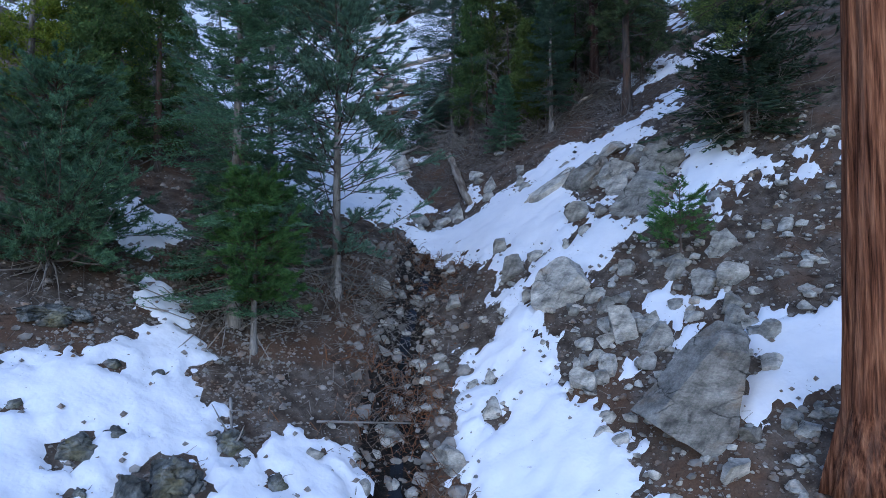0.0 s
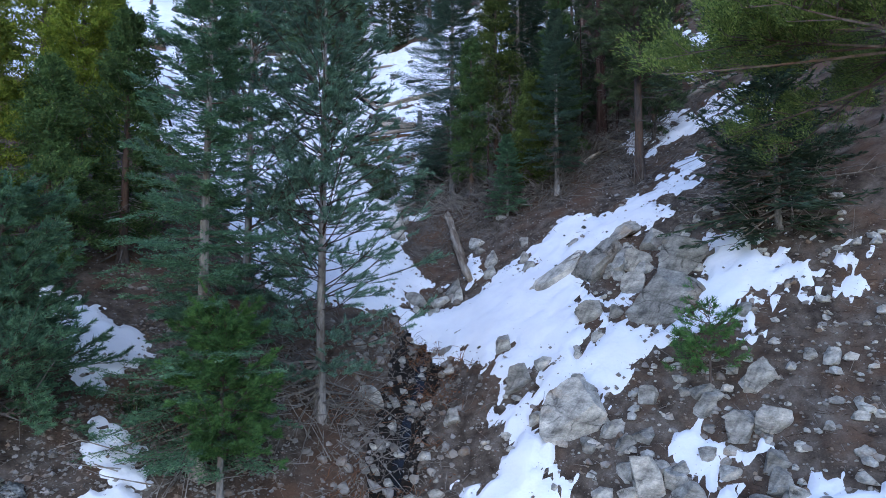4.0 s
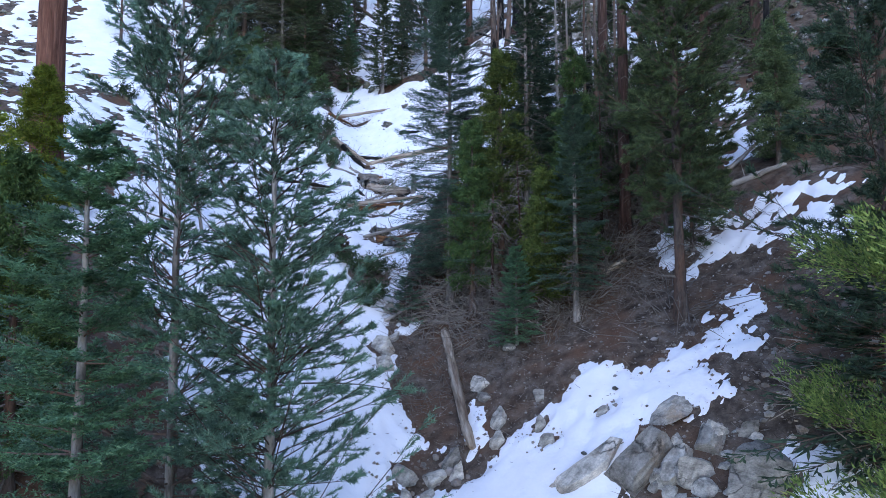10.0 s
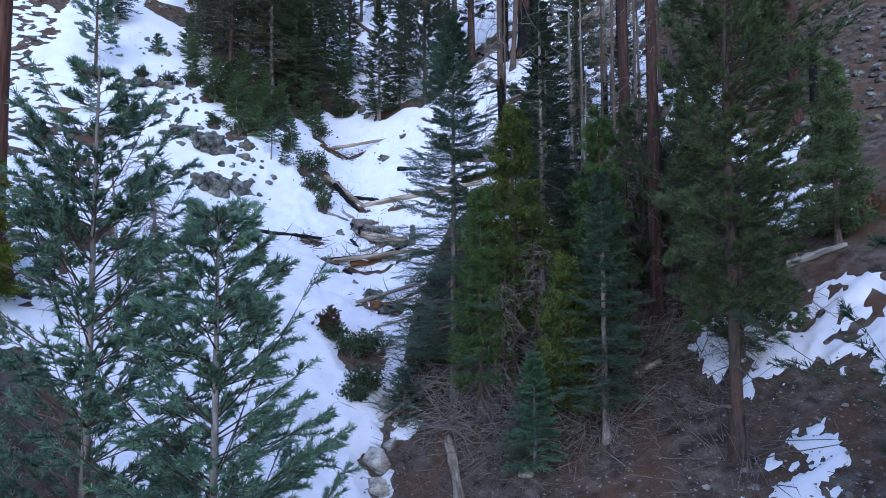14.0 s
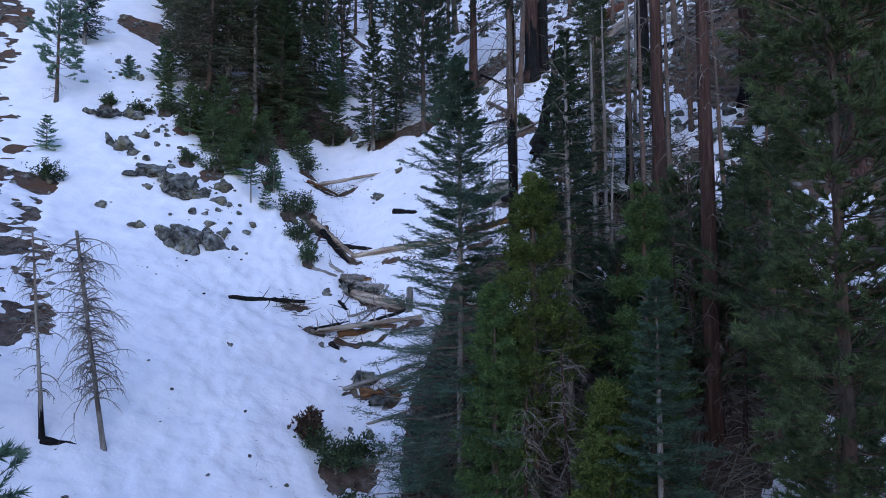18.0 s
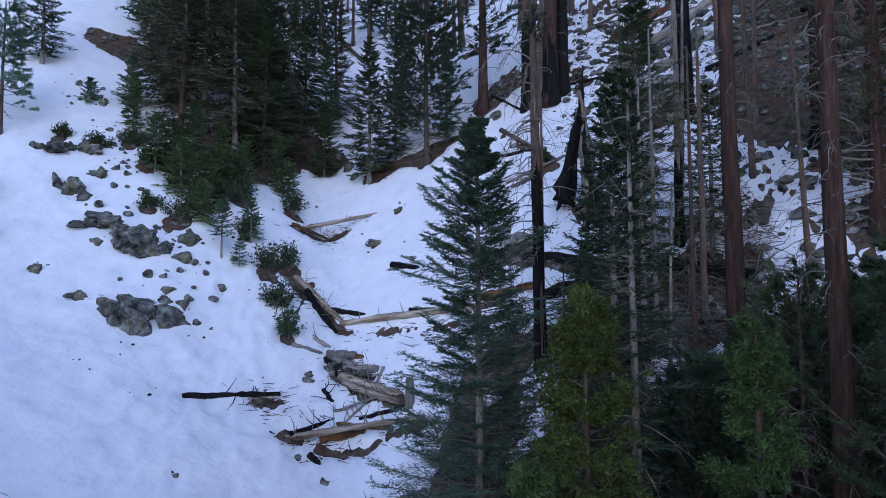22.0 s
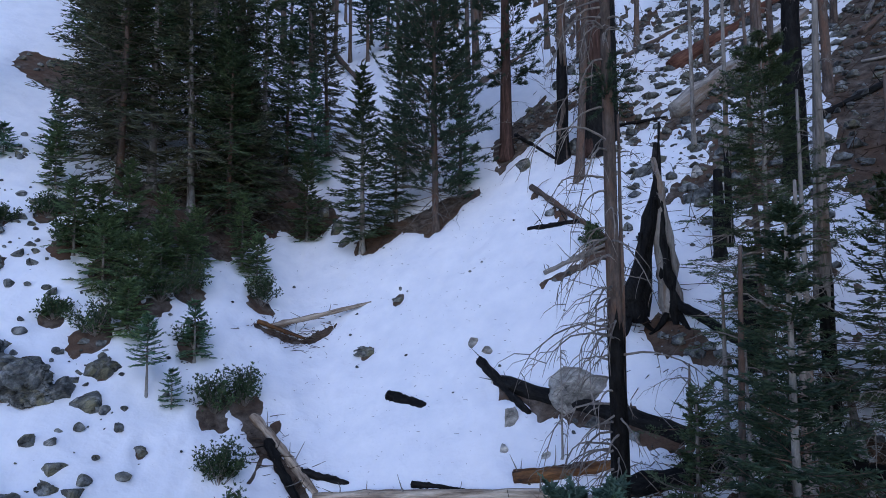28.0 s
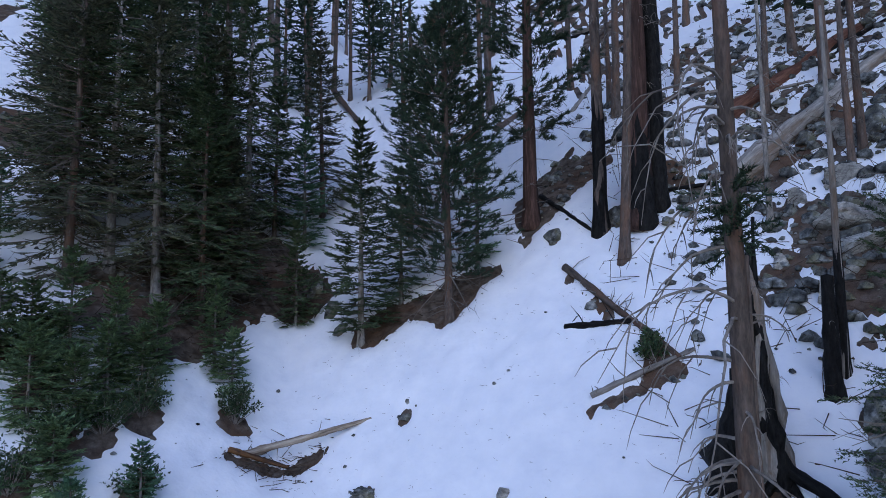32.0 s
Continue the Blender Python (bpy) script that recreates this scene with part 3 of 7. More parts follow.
OUTCROP_ROCKS = [(5.04, 20.35, 0.46, 0.46), (4.97, 19.76, 0.45, 0.37), (5.58, 19.02, 0.58, 0.43), (5.42, 20.24, 0.46, 0.39), (6.19, 19.88, 0.61, 0.54), (6.77, 19.6, 0.4, 0.4), (3.94, 18.55, 0.83, 0.62), (4.5, 18.1, 0.42, 0.35), (4.5, 15.7, 0.47, 0.36), (3.9, 17.8, 0.35, 0.35)]
LEFT_ROCKS = [(-5.7, 10.1, 0.85, 0.53), (-5.3, 10.6, 0.51, 0.33), (-4.3, 10.2, 1.35, 0.81), (-6.0, 11.7, 0.31, 0.31), (-5.3, 12.0, 0.37, 0.26), (-2.8, 11.0, 0.39, 0.53), (-3.4, 11.2, 0.34, 0.25), (-5.3, 9.5, 0.34, 0.21), (-4.9, 10.7, 0.28, 0.19), (-7.4, 12.3, 1.2, 0.54), (-6.9, 10.4, 0.27, 0.23), (-1.5, 11.7, 0.52, 0.31), (-3.7, 11.3, 0.6, 0.5)]
STUBR_ROCKS = [(0.5, 23.6, 0.66, 0.74), (-0.3, 22.8, 0.55, 0.55), (1.8, 24.0, 0.5, 0.67), (1.4, 25.8, 0.64, 0.52), (2.8, 23.1, 0.32, 0.48), (2.9, 22.5, 0.46, 0.46), (2.9, 24.0, 0.42, 0.37), (-1.8, 27.4, 0.69, 0.89), (-1.9, 30.9, 0.69, 0.57), (-0.8, 22.8, 0.47, 0.39), (4.3, 22.4, 0.34, 0.31)]
STUB13_ROCKS = [(-2.0, 28.3, 0.9, 0.72), (-1.6, 29.2, 0.47, 0.47), (-0.3, 31.5, 0.42, 0.31), (2.4, 26.5, 0.49, 0.25), (4.0, 28.5, 0.45, 0.36)]
SNOWL_ROCKS = [(-11.65, 41.9, 2.85, 1.9), (-13.7, 41.9, 1.08, 0.5), (-10.9, 43.0, 0.76, 0.63), (-13.3, 45.4, 2.9, 1.85), (-15.1, 46.1, 2.14, 0.9), (-17.5, 47.6, 1.4, 1.7), (-16.6, 47.2, 1.0, 0.83), (-12.8, 45.1, 1.5, 0.7), (-16.9, 49.1, 0.95, 0.74), (-19.5, 50.0, 2.12, 1.22), (-11.4, 46.5, 1.15, 0.96), (-15.8, 42.6, 0.74, 0.62), (-18.5, 50.6, 1.66, 1.11), (-16.6, 52.7, 1.6, 0.89), (-3.5, 50.5, 0.83, 0.55), (-2.5, 52.4, 0.71, 0.23), (-4.2, 43.6, 1.3, 0.54), (-3.4, 42.9, 1.25, 0.42), (-4.4, 42.8, 0.46, 0.73), (-5.2, 42.4, 0.61, 0.31), (-9.4, 44.8, 0.41, 0.45)]
GULLY19_ROCKS = [(-2.9, 37.3, 1.23, 0.66), (-3.0, 33.6, 0.69, 0.69), (-3.8, 38.2, 0.38, 0.34), (-7.6, 36.1, 0.2, 0.2), (-1.8, 36.3, 1.18, 0.49), (-4.6, 42.9, 0.38, 0.51), (-2.4, 34.8, 0.22, 0.26), (-4.8, 38.9, 0.44, 0.31)]
UP28_ROCKS = [(3.5, 45.0, 1.51, 1.26), (1.1, 46.7, 0.46, 0.46), (0.4, 48.6, 0.4, 0.3), (0.9, 47.9, 0.48, 0.39), (1.4, 45.3, 0.68, 0.77), (1.1, 44.7, 0.33, 0.3), (2.2, 44.0, 0.29, 0.32)]
UP32_ROCKS = [(5.7, 55.9, 1.0, 1.22), (3.4, 56.9, 0.92, 0.69), (-7.1, 60.2, 0.78, 0.78), (-6.1, 58.6, 0.86, 1.1), (-5.5, 57.3, 0.58, 0.58), (13.7, 54.0, 1.23, 0.61), (11.2, 49.9, 1.43, 0.84), (11.6, 51.1, 1.08, 0.72), (14.4, 53.6, 1.01, 1.21), (8.7, 45.8, 0.6, 1.06), (8.3, 45.0, 0.5, 0.75), (10.7, 51.3, 0.72, 0.54), (10.4, 52.0, 0.56, 0.47), (14.3, 56.2, 1.34, 1.12), (7.6, 60.9, 1.33, 0.8), (5.9, 62.2, 0.69, 0.55), (12.5, 54.7, 0.84, 0.53)]
ROCK_SPOTS = [*CREEK_ROCKS, *SLOPE_ROCKS, *OUTCROP_ROCKS, *LEFT_ROCKS, *STUBR_ROCKS, *STUB13_ROCKS, *SNOWL_ROCKS, *GULLY19_ROCKS, *UP28_ROCKS, *UP32_ROCKS, (4.4, 11.2, 2.0, 2.4), (3.1, 16.0, 1.7, 1.4), (5.5, 17.6, 1.7, 1.4), (6.2, 18.5, 1.8, 1.4), (5.3, 19.4, 1.6, 1.0), (4.5, 19.9, 0.9, 1.0)]
SHRUBS = [(-15.3, 50.8, 1.2, 0.9), (-12.0, 49.1, 1.4, 1.0), (-8.3, 52.9, 1.4, 0.8), (-7.3, 47.7, 1.5, 0.9), (-6.3, 43.7, 1.3, 0.6), (-8.0, 46.9, 1.4, 0.8), (-13.8, 47.7, 0.8, 0.6), (-12.3, 47.6, 1.6, 1.1), (-9.5, 48.8, 1.1, 0.7), (-10.6, 51.0, 1.5, 0.9), (-2.7, 33.6, 1.0, 1.1), (-3.3, 33.0, 0.9, 0.8), (-18.7, 43.2, 1.1, 0.8), (5.0, 49.8, 1.0, 0.5), (-13.4, 50.4, 1.6, 1.2), (-14.4, 51.6, 1.5, 1.1), (-18.0, 50.9, 0.9, 0.7), (-16.9, 52.0, 1.0, 0.8), (-11.2, 49.9, 1.5, 1.0), (-20.0, 51.0, 0.8, 0.6)]
BARE_LINES = [(-5.4, 39.6, -0.8, 39.7, 0.45), (-6.9, 47.0, -4.4, 45.3, 0.6), (-4.5, 45.2, 2.3, 42.5, 0.5), (-7.6, 51.7, -5.2, 52.4, 0.2), (-8.0, 51.4, -6.5, 51.9, 0.2), (-6.6, 40.4, -5.9, 40.8, 0.4), (-3.6, 36.3, -0.6, 37.1, 0.45), (-4.0, 42.6, -1.6, 40.9, 0.45), (-4.6, 43.4, -3.0, 42.4, 0.3), (1.0, 46.6, 6.6, 41.6, 0.5), (3.4, 54.6, 5.6, 49.0, 0.3), (3.1, 49.4, 6.0, 49.1, 0.4), (-6.3, 45.4, -6.2, 47.6, 0.4), (9.6, 54.0, 15.2, 55.3, 0.5)]


def melted(x, y, c):
    """Soil shows round stones, shrubs and logs."""
    for rx, ry, w, h in ROCK_SPOTS:
        k = (np.abs(x - rx) < w * 0.7 + 1) & (np.abs(y - ry) < w * 0.9 + 1)
        if k.any():
            c[k] = np.minimum(c[k], (np.hypot(x[k] - rx, (y[k] - ry) * 0.9) - w * (0.42 if ry < 30 else 0.2) - 0.02) * 1.3)
    for sx, sy, h, r in SHRUBS:
        k = (np.abs(x - sx) < r + 1) & (np.abs(y - sy) < r + 1)
        if k.any():
            c[k] = np.minimum(c[k], np.hypot(x[k] - sx, (y[k] - sy) * 0.8 + 0.1) - r * 0.55)
    for ax, ay, bx, by, r in BARE_LINES:
        ex, ey = bx - ax, by - ay
        t = np.clip(((x - ax) * ex + (y - ay) * ey) / (ex * ex + ey * ey), 0, 1)
        c = np.minimum(c, np.hypot(x - ax - t * ex, y - ay - t * ey) - r * np.where(ay > 34, 0.32, 0.38))
    return c


def cover(x, y):
    """How far inside the snow a place lies: above 0 there is snow."""
    c = np.full(x.shape, -9.0)
    for o in SNOWFIELDS:
        c = np.maximum(c, inside(x, y, o))
    for o in BARE:
        c = np.minimum(c, 0.15 - inside(x, y, o))
    c = np.clip(melted(x, y, np.clip(c, -0.9, 0.9)), -0.9, 0.9)
    scree = np.clip((x - np.interp(y, (40, 46, 51, 60, 90), (8.0, 7.6, 5.5, 4.5, 4))) / 3, 0, 1) * np.clip((y - 36) / 4, 0, 1) + 1.5 * np.clip((-x - np.interp(y, (28, 34, 38, 43, 47, 50, 60), (11.2, 11.8, 14.2, 18.0, 21.2, 24.6, 29))) / 1.5, 0, 1) + 0.6 * np.clip((y - 64) / 8, 0, 1)
    scree = np.clip(scree, 0, 1.35)
    near = np.clip((26 - y) / 6, 0, 1)
    c = c + 0.3 * np.exp(-((x + 5.6) / 2.6) ** 2 - ((y - 11.4) / 1.8) ** 2)
    thin = np.clip(1.3 - np.hypot((x - 7.8) / 2.2, (y - 16.5) / 2.6), 0, 1)
    c = c - 0.22 * thin + 1.25 * thin * fractal(x * 2.0, y * 2.0, seed=37, octaves=4, gain=0.65)
    for px, py, rx, ry in ((10.6, 25.6, 3.4, 3.2), (13.6, 33.5, 2.6, 5.0), (16.0, 39.5, 2.6, 3.0), (8.0, 22.4, 1.8, 1.2)):
        patchy = np.clip(1.4 - np.hypot((x - px) / rx, (y - py) / ry), 0, 1)
        c = c * (1 - 0.7 * patchy) - 0.12 * patchy + 1.5 * patchy * fractal(x * 1.3, y * 1.9, seed=39, octaves=5, gain=0.7)
    c = c - 0.62 * scree + (0.36 + 0.65 * scree) * fractal(x * 0.8, y * 0.8, seed=21, octaves=4, gain=0.6) + (0.24 + 0.6 * scree) * fractal(x * 1.9, y * 2.5, seed=29, octaves=3, gain=0.7) + (0.16 + 0.34 * near + 0.3 * scree) * fractal(x * 5.0, y * 5.0, seed=33, octaves=3, gain=0.75)
    return c


def snow_depth(c):
    return np.clip(c * 0.4, -0.09, 0.13)


def steps(*legs):
    """Coordinates that run from leg to leg: (end, step)."""
    out = [legs[0]]
    for end, step in legs[1:]:
        n = max(1, round((end - out[-1]) / step))
        out += list(np.linspace(out[-1], end, n + 1)[1:])
    return np.array(out)


gx = steps(-150, (-70, 8), (-40, 2), (-30, 0.4), (-20, 0.26), (-10, 0.2), (10, 0.095), (20, 0.2), (28, 0.5), (60, 2), (150, 8))
gy = steps(-60, (0, 5), (8, 0.8), (25, 0.095), (34, 0.16), (62, 0.22), (90, 0.7), (140, 2), (260, 8))
GX, GY = np.meshgrid(gx, gy, indexing="ij")
GZ = ground(GX, GY)
index = np.arange(GX.size).reshape(GX.shape)
quads = np.stack([index[:-1, :-1], index[1:, :-1], index[1:, 1:], index[:-1, 1:]], -1).reshape(-1, 4)
soil = tagged(new("ground", mesh_of("ground", np.stack([GX, GY, GZ], -1).reshape(-1, 3), quads, DIRT, True)), "brown stony soil of a steep mountain gully", "ground", kind="structure")

COVER = cover(GX, GY)
depth = snow_depth(COVER)
SMOOTH = lie(GX, GY)[0] + 0.22 * fractal(GX * 0.35, GY * 0.35, seed=3) + 0.04 * fractal(GX * 1.5, GY * 1.5, seed=5)
SZ = np.maximum(SMOOTH, GZ - 0.05) + depth + np.clip(depth, 0, 1) * (0.5 * fractal(GX * 2.2, GY * 2.2, seed=41, octaves=3) + 0.35 * soft_noise(GX * 3.6, GY * 3.6, seed=43))
keep = (depth.ravel()[quads].max(1) > -0.03)
used, back = np.unique(quads[keep], return_inverse=True)
snow = tagged(new("snow", mesh_of("snow", np.stack([GX, GY, SZ], -1).reshape(-1, 3)[used], back.reshape(-1, 4), SNOW, True)), "old white snow lying in patches over the slope", "snow", kind="stuff")

# ---- rocks ----
BALLS = {}
BALLS[0] = (np.array([(1, 0, 0), (0, 1, 0), (-1, 0, 0), (0, -1, 0), (0, 0, 1), (0, 0, -1.0)]), np.array([(0, 1, 4), (1, 2, 4), (2, 3, 4), (3, 0, 4), (1, 0, 5), (2, 1, 5), (3, 2, 5), (0, 3, 5)]))
for level in (1, 2, 3, 4, 5):
    bm = bmesh.new()
    bmesh.ops.create_icosphere(bm, subdivisions=level, radius=1.0)
    BALLS[level] = (np.array([v.co[:] for v in bm.verts]), np.array([[v.index for v in f.verts] for f in bm.faces]))
    bm.free()


def rock_shape(seed, w, d, h, level=3, cuts=9, rough=0.1, lean=0.0, planes=()):
    """A stone with broken faces and worn edges."""
    rng = np.random.default_rng(seed)
    v, f = BALLS[level]
    v = v / ((np.abs(v) ** 3.2).sum(1) ** (1 / 3.2))[:, None]
    n = rng.normal(size=(cuts, 3)) * (1, 1, 0.8)
    n[:, 2] = np.abs(n[:, 2]) - 0.25
    n = unit(n)
    faces = [(n[k], rng.uniform(0.36, 0.8)) for k in range(cuts)] + [(unit(np.array(q[:3], float)), q[3]) for q in planes]
    for q, reach in faces + faces:
        over = np.maximum(v @ q - reach, 0)
        v -= q * over[:, None]
    v = v / np.abs(v).max(0)
    o = rng.uniform(0, 90)
    v *= 1 + (rough * fractal(v[:, 0] * 1.4 + o, v[:, 1] * 1.4, v[:, 2] * 1.4, seed, 5, 0.6))[:, None]
    ledge = soft_noise(v[:, 0] * 2.2 + v[:, 2] * 3.4 + o, v[:, 1] * 1.1, v[:, 2] * 4.5 - v[:, 0], seed + 3)
    v *= 1 - (1.1 * rough * np.clip(ledge, 0, 0.12) / 0.12)[:, None] * 0.5
    v *= (w / 2, d / 2, h / 2)
    v[:, 0] += v[:, 2] * lean
    a = rng.uniform(-0.5, 0.5)
    c, s = math.cos(a), math.sin(a)
    return np.stack([v[:, 0] * c - v[:, 1] * s, v[:, 0] * s + v[:, 1] * c, v[:, 2]], 1), f


def crag_shape(seed, w, h, rough):
    """The main mass of a jagged rock, then the broken blocks that lean on it."""
    rng = np.random.default_rng(seed)
    made = [rock_shape(seed, w * 0.75, w * 0.6, h, 5, 14, rough)]
    for k in range(4):
        q = rng.uniform(0.4, 0.65)
        v, f = rock_shape(seed + 31 * k + 7, w * q, w * q * 0.8, h * rng.uniform(0.4, 0.85), 4, 11, rough, rng.uniform(-0.4, 0.4))
        made.append((v + (rng.uniform(-0.42, 0.42) * w, rng.uniform(-0.3, 0.15) * w, rng.uniform(-0.3, 0.12) * h), f))
    return made


def boulders(label, group, spots, mat, seed, sink=0.16, rough=0.07, tall=1.15):
    """Each spot: x, y, width and height of one stone."""
    for k, (x, y, w, h) in enumerate(spots):
        big = max(w, h)
        if rough > 0.3 and w > 0.9:
            shapes = crag_shape(seed + k, w * 1.05, h * tall * 1.1, 0.34)
        else:
            shapes = [rock_shape(seed + k, w * 1.08, w * 0.85, h * tall, 5 if big > 1.1 else 4 if big > 0.45 else 3, 12, rough)]
        ob = new("boulder", mesh_of("boulder", *shapes[0], mat, big < 0.35))
        for block in shapes[1:]:
            part("block", block, mat, ob)
        ob.location = at(x, y, h * sink)
        tagged(ob, label, "rock", group)


boulders("pale granite stone by the stream bed", "stream boulders", CREEK_ROCKS, GRANITE, 1000)
boulders("weathered granite boulder on bare slope", "slope boulders", SLOPE_ROCKS, GRANITE, 1100)
boulders("fractured granite block of the outcrop", "outcrop blocks", OUTCROP_ROCKS, GRANITE, 1200)
boulders("grey lichened boulder in old snow", "lower boulders", LEFT_ROCKS, GREY_ROCK, 1300, 0.1, 0.42, 0.9)
boulders("rounded pale boulder below the leaning log", "stream boulders", STUBR_ROCKS, GRANITE, 1400)
boulders("small boulder on the soil bank", "bank boulders", STUB13_ROCKS, GRANITE, 1500)
boulders("dark cracked rock rising from the snow", "snowfield rocks", SNOWL_ROCKS, GREY_ROCK, 1600, 0.1, 0.42, 0.9)
boulders("grey stone among stream logs", "stream boulders", GULLY19_ROCKS, GREY_ROCK, 1700, 0.1, 0.42, 0.9)
boulders("pale boulder in upper snow", "upper boulders", UP28_ROCKS, GRANITE, 1800)
boulders("grey boulder on the upper slope", "upper boulders", UP32_ROCKS, GREY_ROCK, 1900)
for x, y, size, up, lean, turn, seed, planes, name in (
        (4.4, 11.25, (2.0, 1.5, 2.7), 0.7, 0.3, 0, 2001, ((-0.15, -1, 0.3, 0.35), (-0.8, -0.1, 0.62, 0.38), (1, -0.2, 0.1, 0.62), (0.3, -0.3, 0.9, 0.7), (-0.4, 0, -0.9, 0.5)), "great pale granite boulder with one flat cracked face"),
        (3.1, 16.0, (1.75, 1.3, 1.45), 0.3, 0.3, -5, 2002, ((-0.5, -0.7, 0.4, 0.4), (0.6, -0.2, 0.7, 0.5)), "large tilted granite boulder beside the snow"),
        (5.52, 17.45, (1.85, 1.3, 1.5), 0.22, 0.12, -14, 2012, ((-0.2, -1, 0.45, 0.45), (-0.9, -0.2, 0.5, 0.62), (0.5, -0.3, 0.9, 0.55), (0.9, -0.5, 0.1, 0.7)), "broad tan granite block, rounded on top"),
        (6.35, 18.5, (1.9, 1.5, 1.6), 0.3, 0.2, 12, 2013, ((-0.1, -1, 0.25, 0.4), (0.2, -0.2, 1, 0.55), (1, -0.3, 0.1, 0.66), (-0.8, -0.5, 0.3, 0.62)), "square fractured granite block with dark cracks"),
        (5.5, 19.4, (0.85, 0.7, 0.85), 0.15, 0.1, 20, 2014, ((0, -1, 0.3, 0.4), (0.3, 0, 1, 0.5)), "split granite block between larger ones"),
        (5.08, 18.6, (0.62, 0.55, 0.62), 0.1, 0.1, -20, 2015, ((0, -1, 0.3, 0.4),), "dark granite stone under the outcrop")):
    ob = new("boulder", mesh_of("boulder", *rock_shape(seed, *size, 5, 3, 0.06, lean, planes), GRANITE))
    ob.matrix_world = Matrix.Translation(at(x, y, up)) @ pose(0, 0, 0, 0, 0, turn)
    tagged(ob, name, "rock", "slope boulders")
# slabs that lie down the slope, from their lower to their upper end
for k, (ax, ay, bx, by, w, thick) in enumerate([(3.05, 20.3, 4.35, 21.3, 0.6, 0.7), (3.95, 19.6, 4.85, 20.7, 0.85, 0.8), (5.17, 21.3, 6.1, 20.95, 0.8, 0.5), (5.71, 19.76, 6.21, 19.99, 0.5, 0.5), (4.96, 19.4, 5.4, 20.1, 0.5, 0.55)]):
    a, b = at(ax, ay, thick * 0.2), at(bx, by, thick * 0.3)
    ob = new("boulder", mesh_of("boulder", *rock_shape(2020 + k, w * 1.5, (b - a).length * 1.1, thick * 1.3, 5, 7, 0.09, 0.0, ((0.1, 0, 1, 0.42), (1, -0.1, 0.2, 0.5), (-1, 0.1, 0.3, 0.5), (0.1, -1, 0.4, 0.8))), GRANITE))
    ob.matrix_world = Matrix.Translation((a + b) / 2) @ (b - a).to_track_quat("Y", "Z").to_matrix().to_4x4()
    tagged(ob, "long tilted granite slab of the outcrop", "rock", "outcrop blocks")

rng = np.random.default_rng(44)
OUTCROP_FILL = [(4.5 + 1.7 * u + rng.normal(0, 0.25), 20.2 - 1.7 * u + rng.normal(0, 0.35), w, w * rng.uniform(0.6, 0.9)) for u, w in zip(rng.uniform(0, 1, 10), rng.uniform(0.2, 0.42, 10))]
boulders("fractured granite block of the outcrop", "outcrop blocks", OUTCROP_FILL, GRANITE, 2100, 0.1)
SLOPE_FILL = [(rng.uniform(2.9, 6.6), rng.uniform(11.5, 15.6), w, w * rng.uniform(0.6, 0.9)) for w in rng.uniform(0.22, 0.6, 46)]
boulders("angular granite stone on bare slope", "slope boulders", SLOPE_FILL, GRANITE, 2200, 0.12)

COMPANIONS = []
for x, y, w, h in SNOWL_ROCKS:
    if w > 0.7:
        for k in range(2):
            a, q = rng.uniform(0, 6.28), w * rng.uniform(0.2, 0.42)
            COMPANIONS.append((x + math.cos(a) * (w * 0.55 + q * 0.4), y + math.sin(a) * (w * 0.5 + q * 0.3), q, q * rng.uniform(0.5, 0.8)))
boulders("small dark broken rock beside a larger one", "snowfield rocks", COMPANIONS, GREY_ROCK, 2300, 0.12)
boulders("pale granite boulder on snow beside burnt stumps", "upper boulders", [(8.9, 45.4, 1.3, 1.0), (8.3, 44.5, 0.9, 0.8), (11.4, 50.6, 1.9, 0.8), (11.1, 49.6, 1.7, 0.8), (9.7, 46.2, 0.8, 0.5), (9.6, 48.6, 0.9, 0.8), (10.9, 47.6, 0.9, 0.6), (11.9, 48.8, 1.0, 0.7), (10.4, 49.0, 0.7, 0.5), (12.2, 50.0, 1.0, 0.8), (12.4, 52.0, 1.5, 1.0), (13.6, 53.6, 1.6, 1.1), (10.9, 52.3, 0.8, 0.6), (13.2, 50.8, 1.2, 0.8), (9.1, 50.4, 0.7, 0.5), (14.8, 52.4, 1.4, 1.0), (3.45, 45.2, 1.75, 1.6)], GRANITE, 2400, 0.15)

STREAM_FILL = []
for y in np.linspace(11.4, 21.5, 80):
    w = rng.uniform(0.12, 0.42)
    STREAM_FILL.append((float(stream_x(y)) + rng.normal(0.05, 0.65), float(y), w, w * rng.uniform(0.5, 0.8)))
boulders("pale stone lying in the stream bed", "stream boulders", STREAM_FILL, GRANITE, 2500, 0.3)


# ---- trees ----


def stem(rng, H, r0, wander=0.03, top=0.12, base=0.0):
    z = np.concatenate([[-0.35], np.linspace(0, 1, 15) ** 1.15 * H])
    bend = np.cumsum(rng.normal(0, wander * H / 15, (len(z), 2)), 0) * 0.6
    bend -= bend[0]
    path = np.column_stack([bend, z])
    r = r0 * (top + (1 - top) * (1 - np.clip(z, 0, H) / H) ** 0.85)
    r[:3] *= (1.5 + base, 1.35 + base, 1.08)
    return path, r


def on_stem(path, h):
    return np.column_stack([np.interp(h, path[:, 2], path[:, 0]), np.interp(h, path[:, 2], path[:, 1]), h])


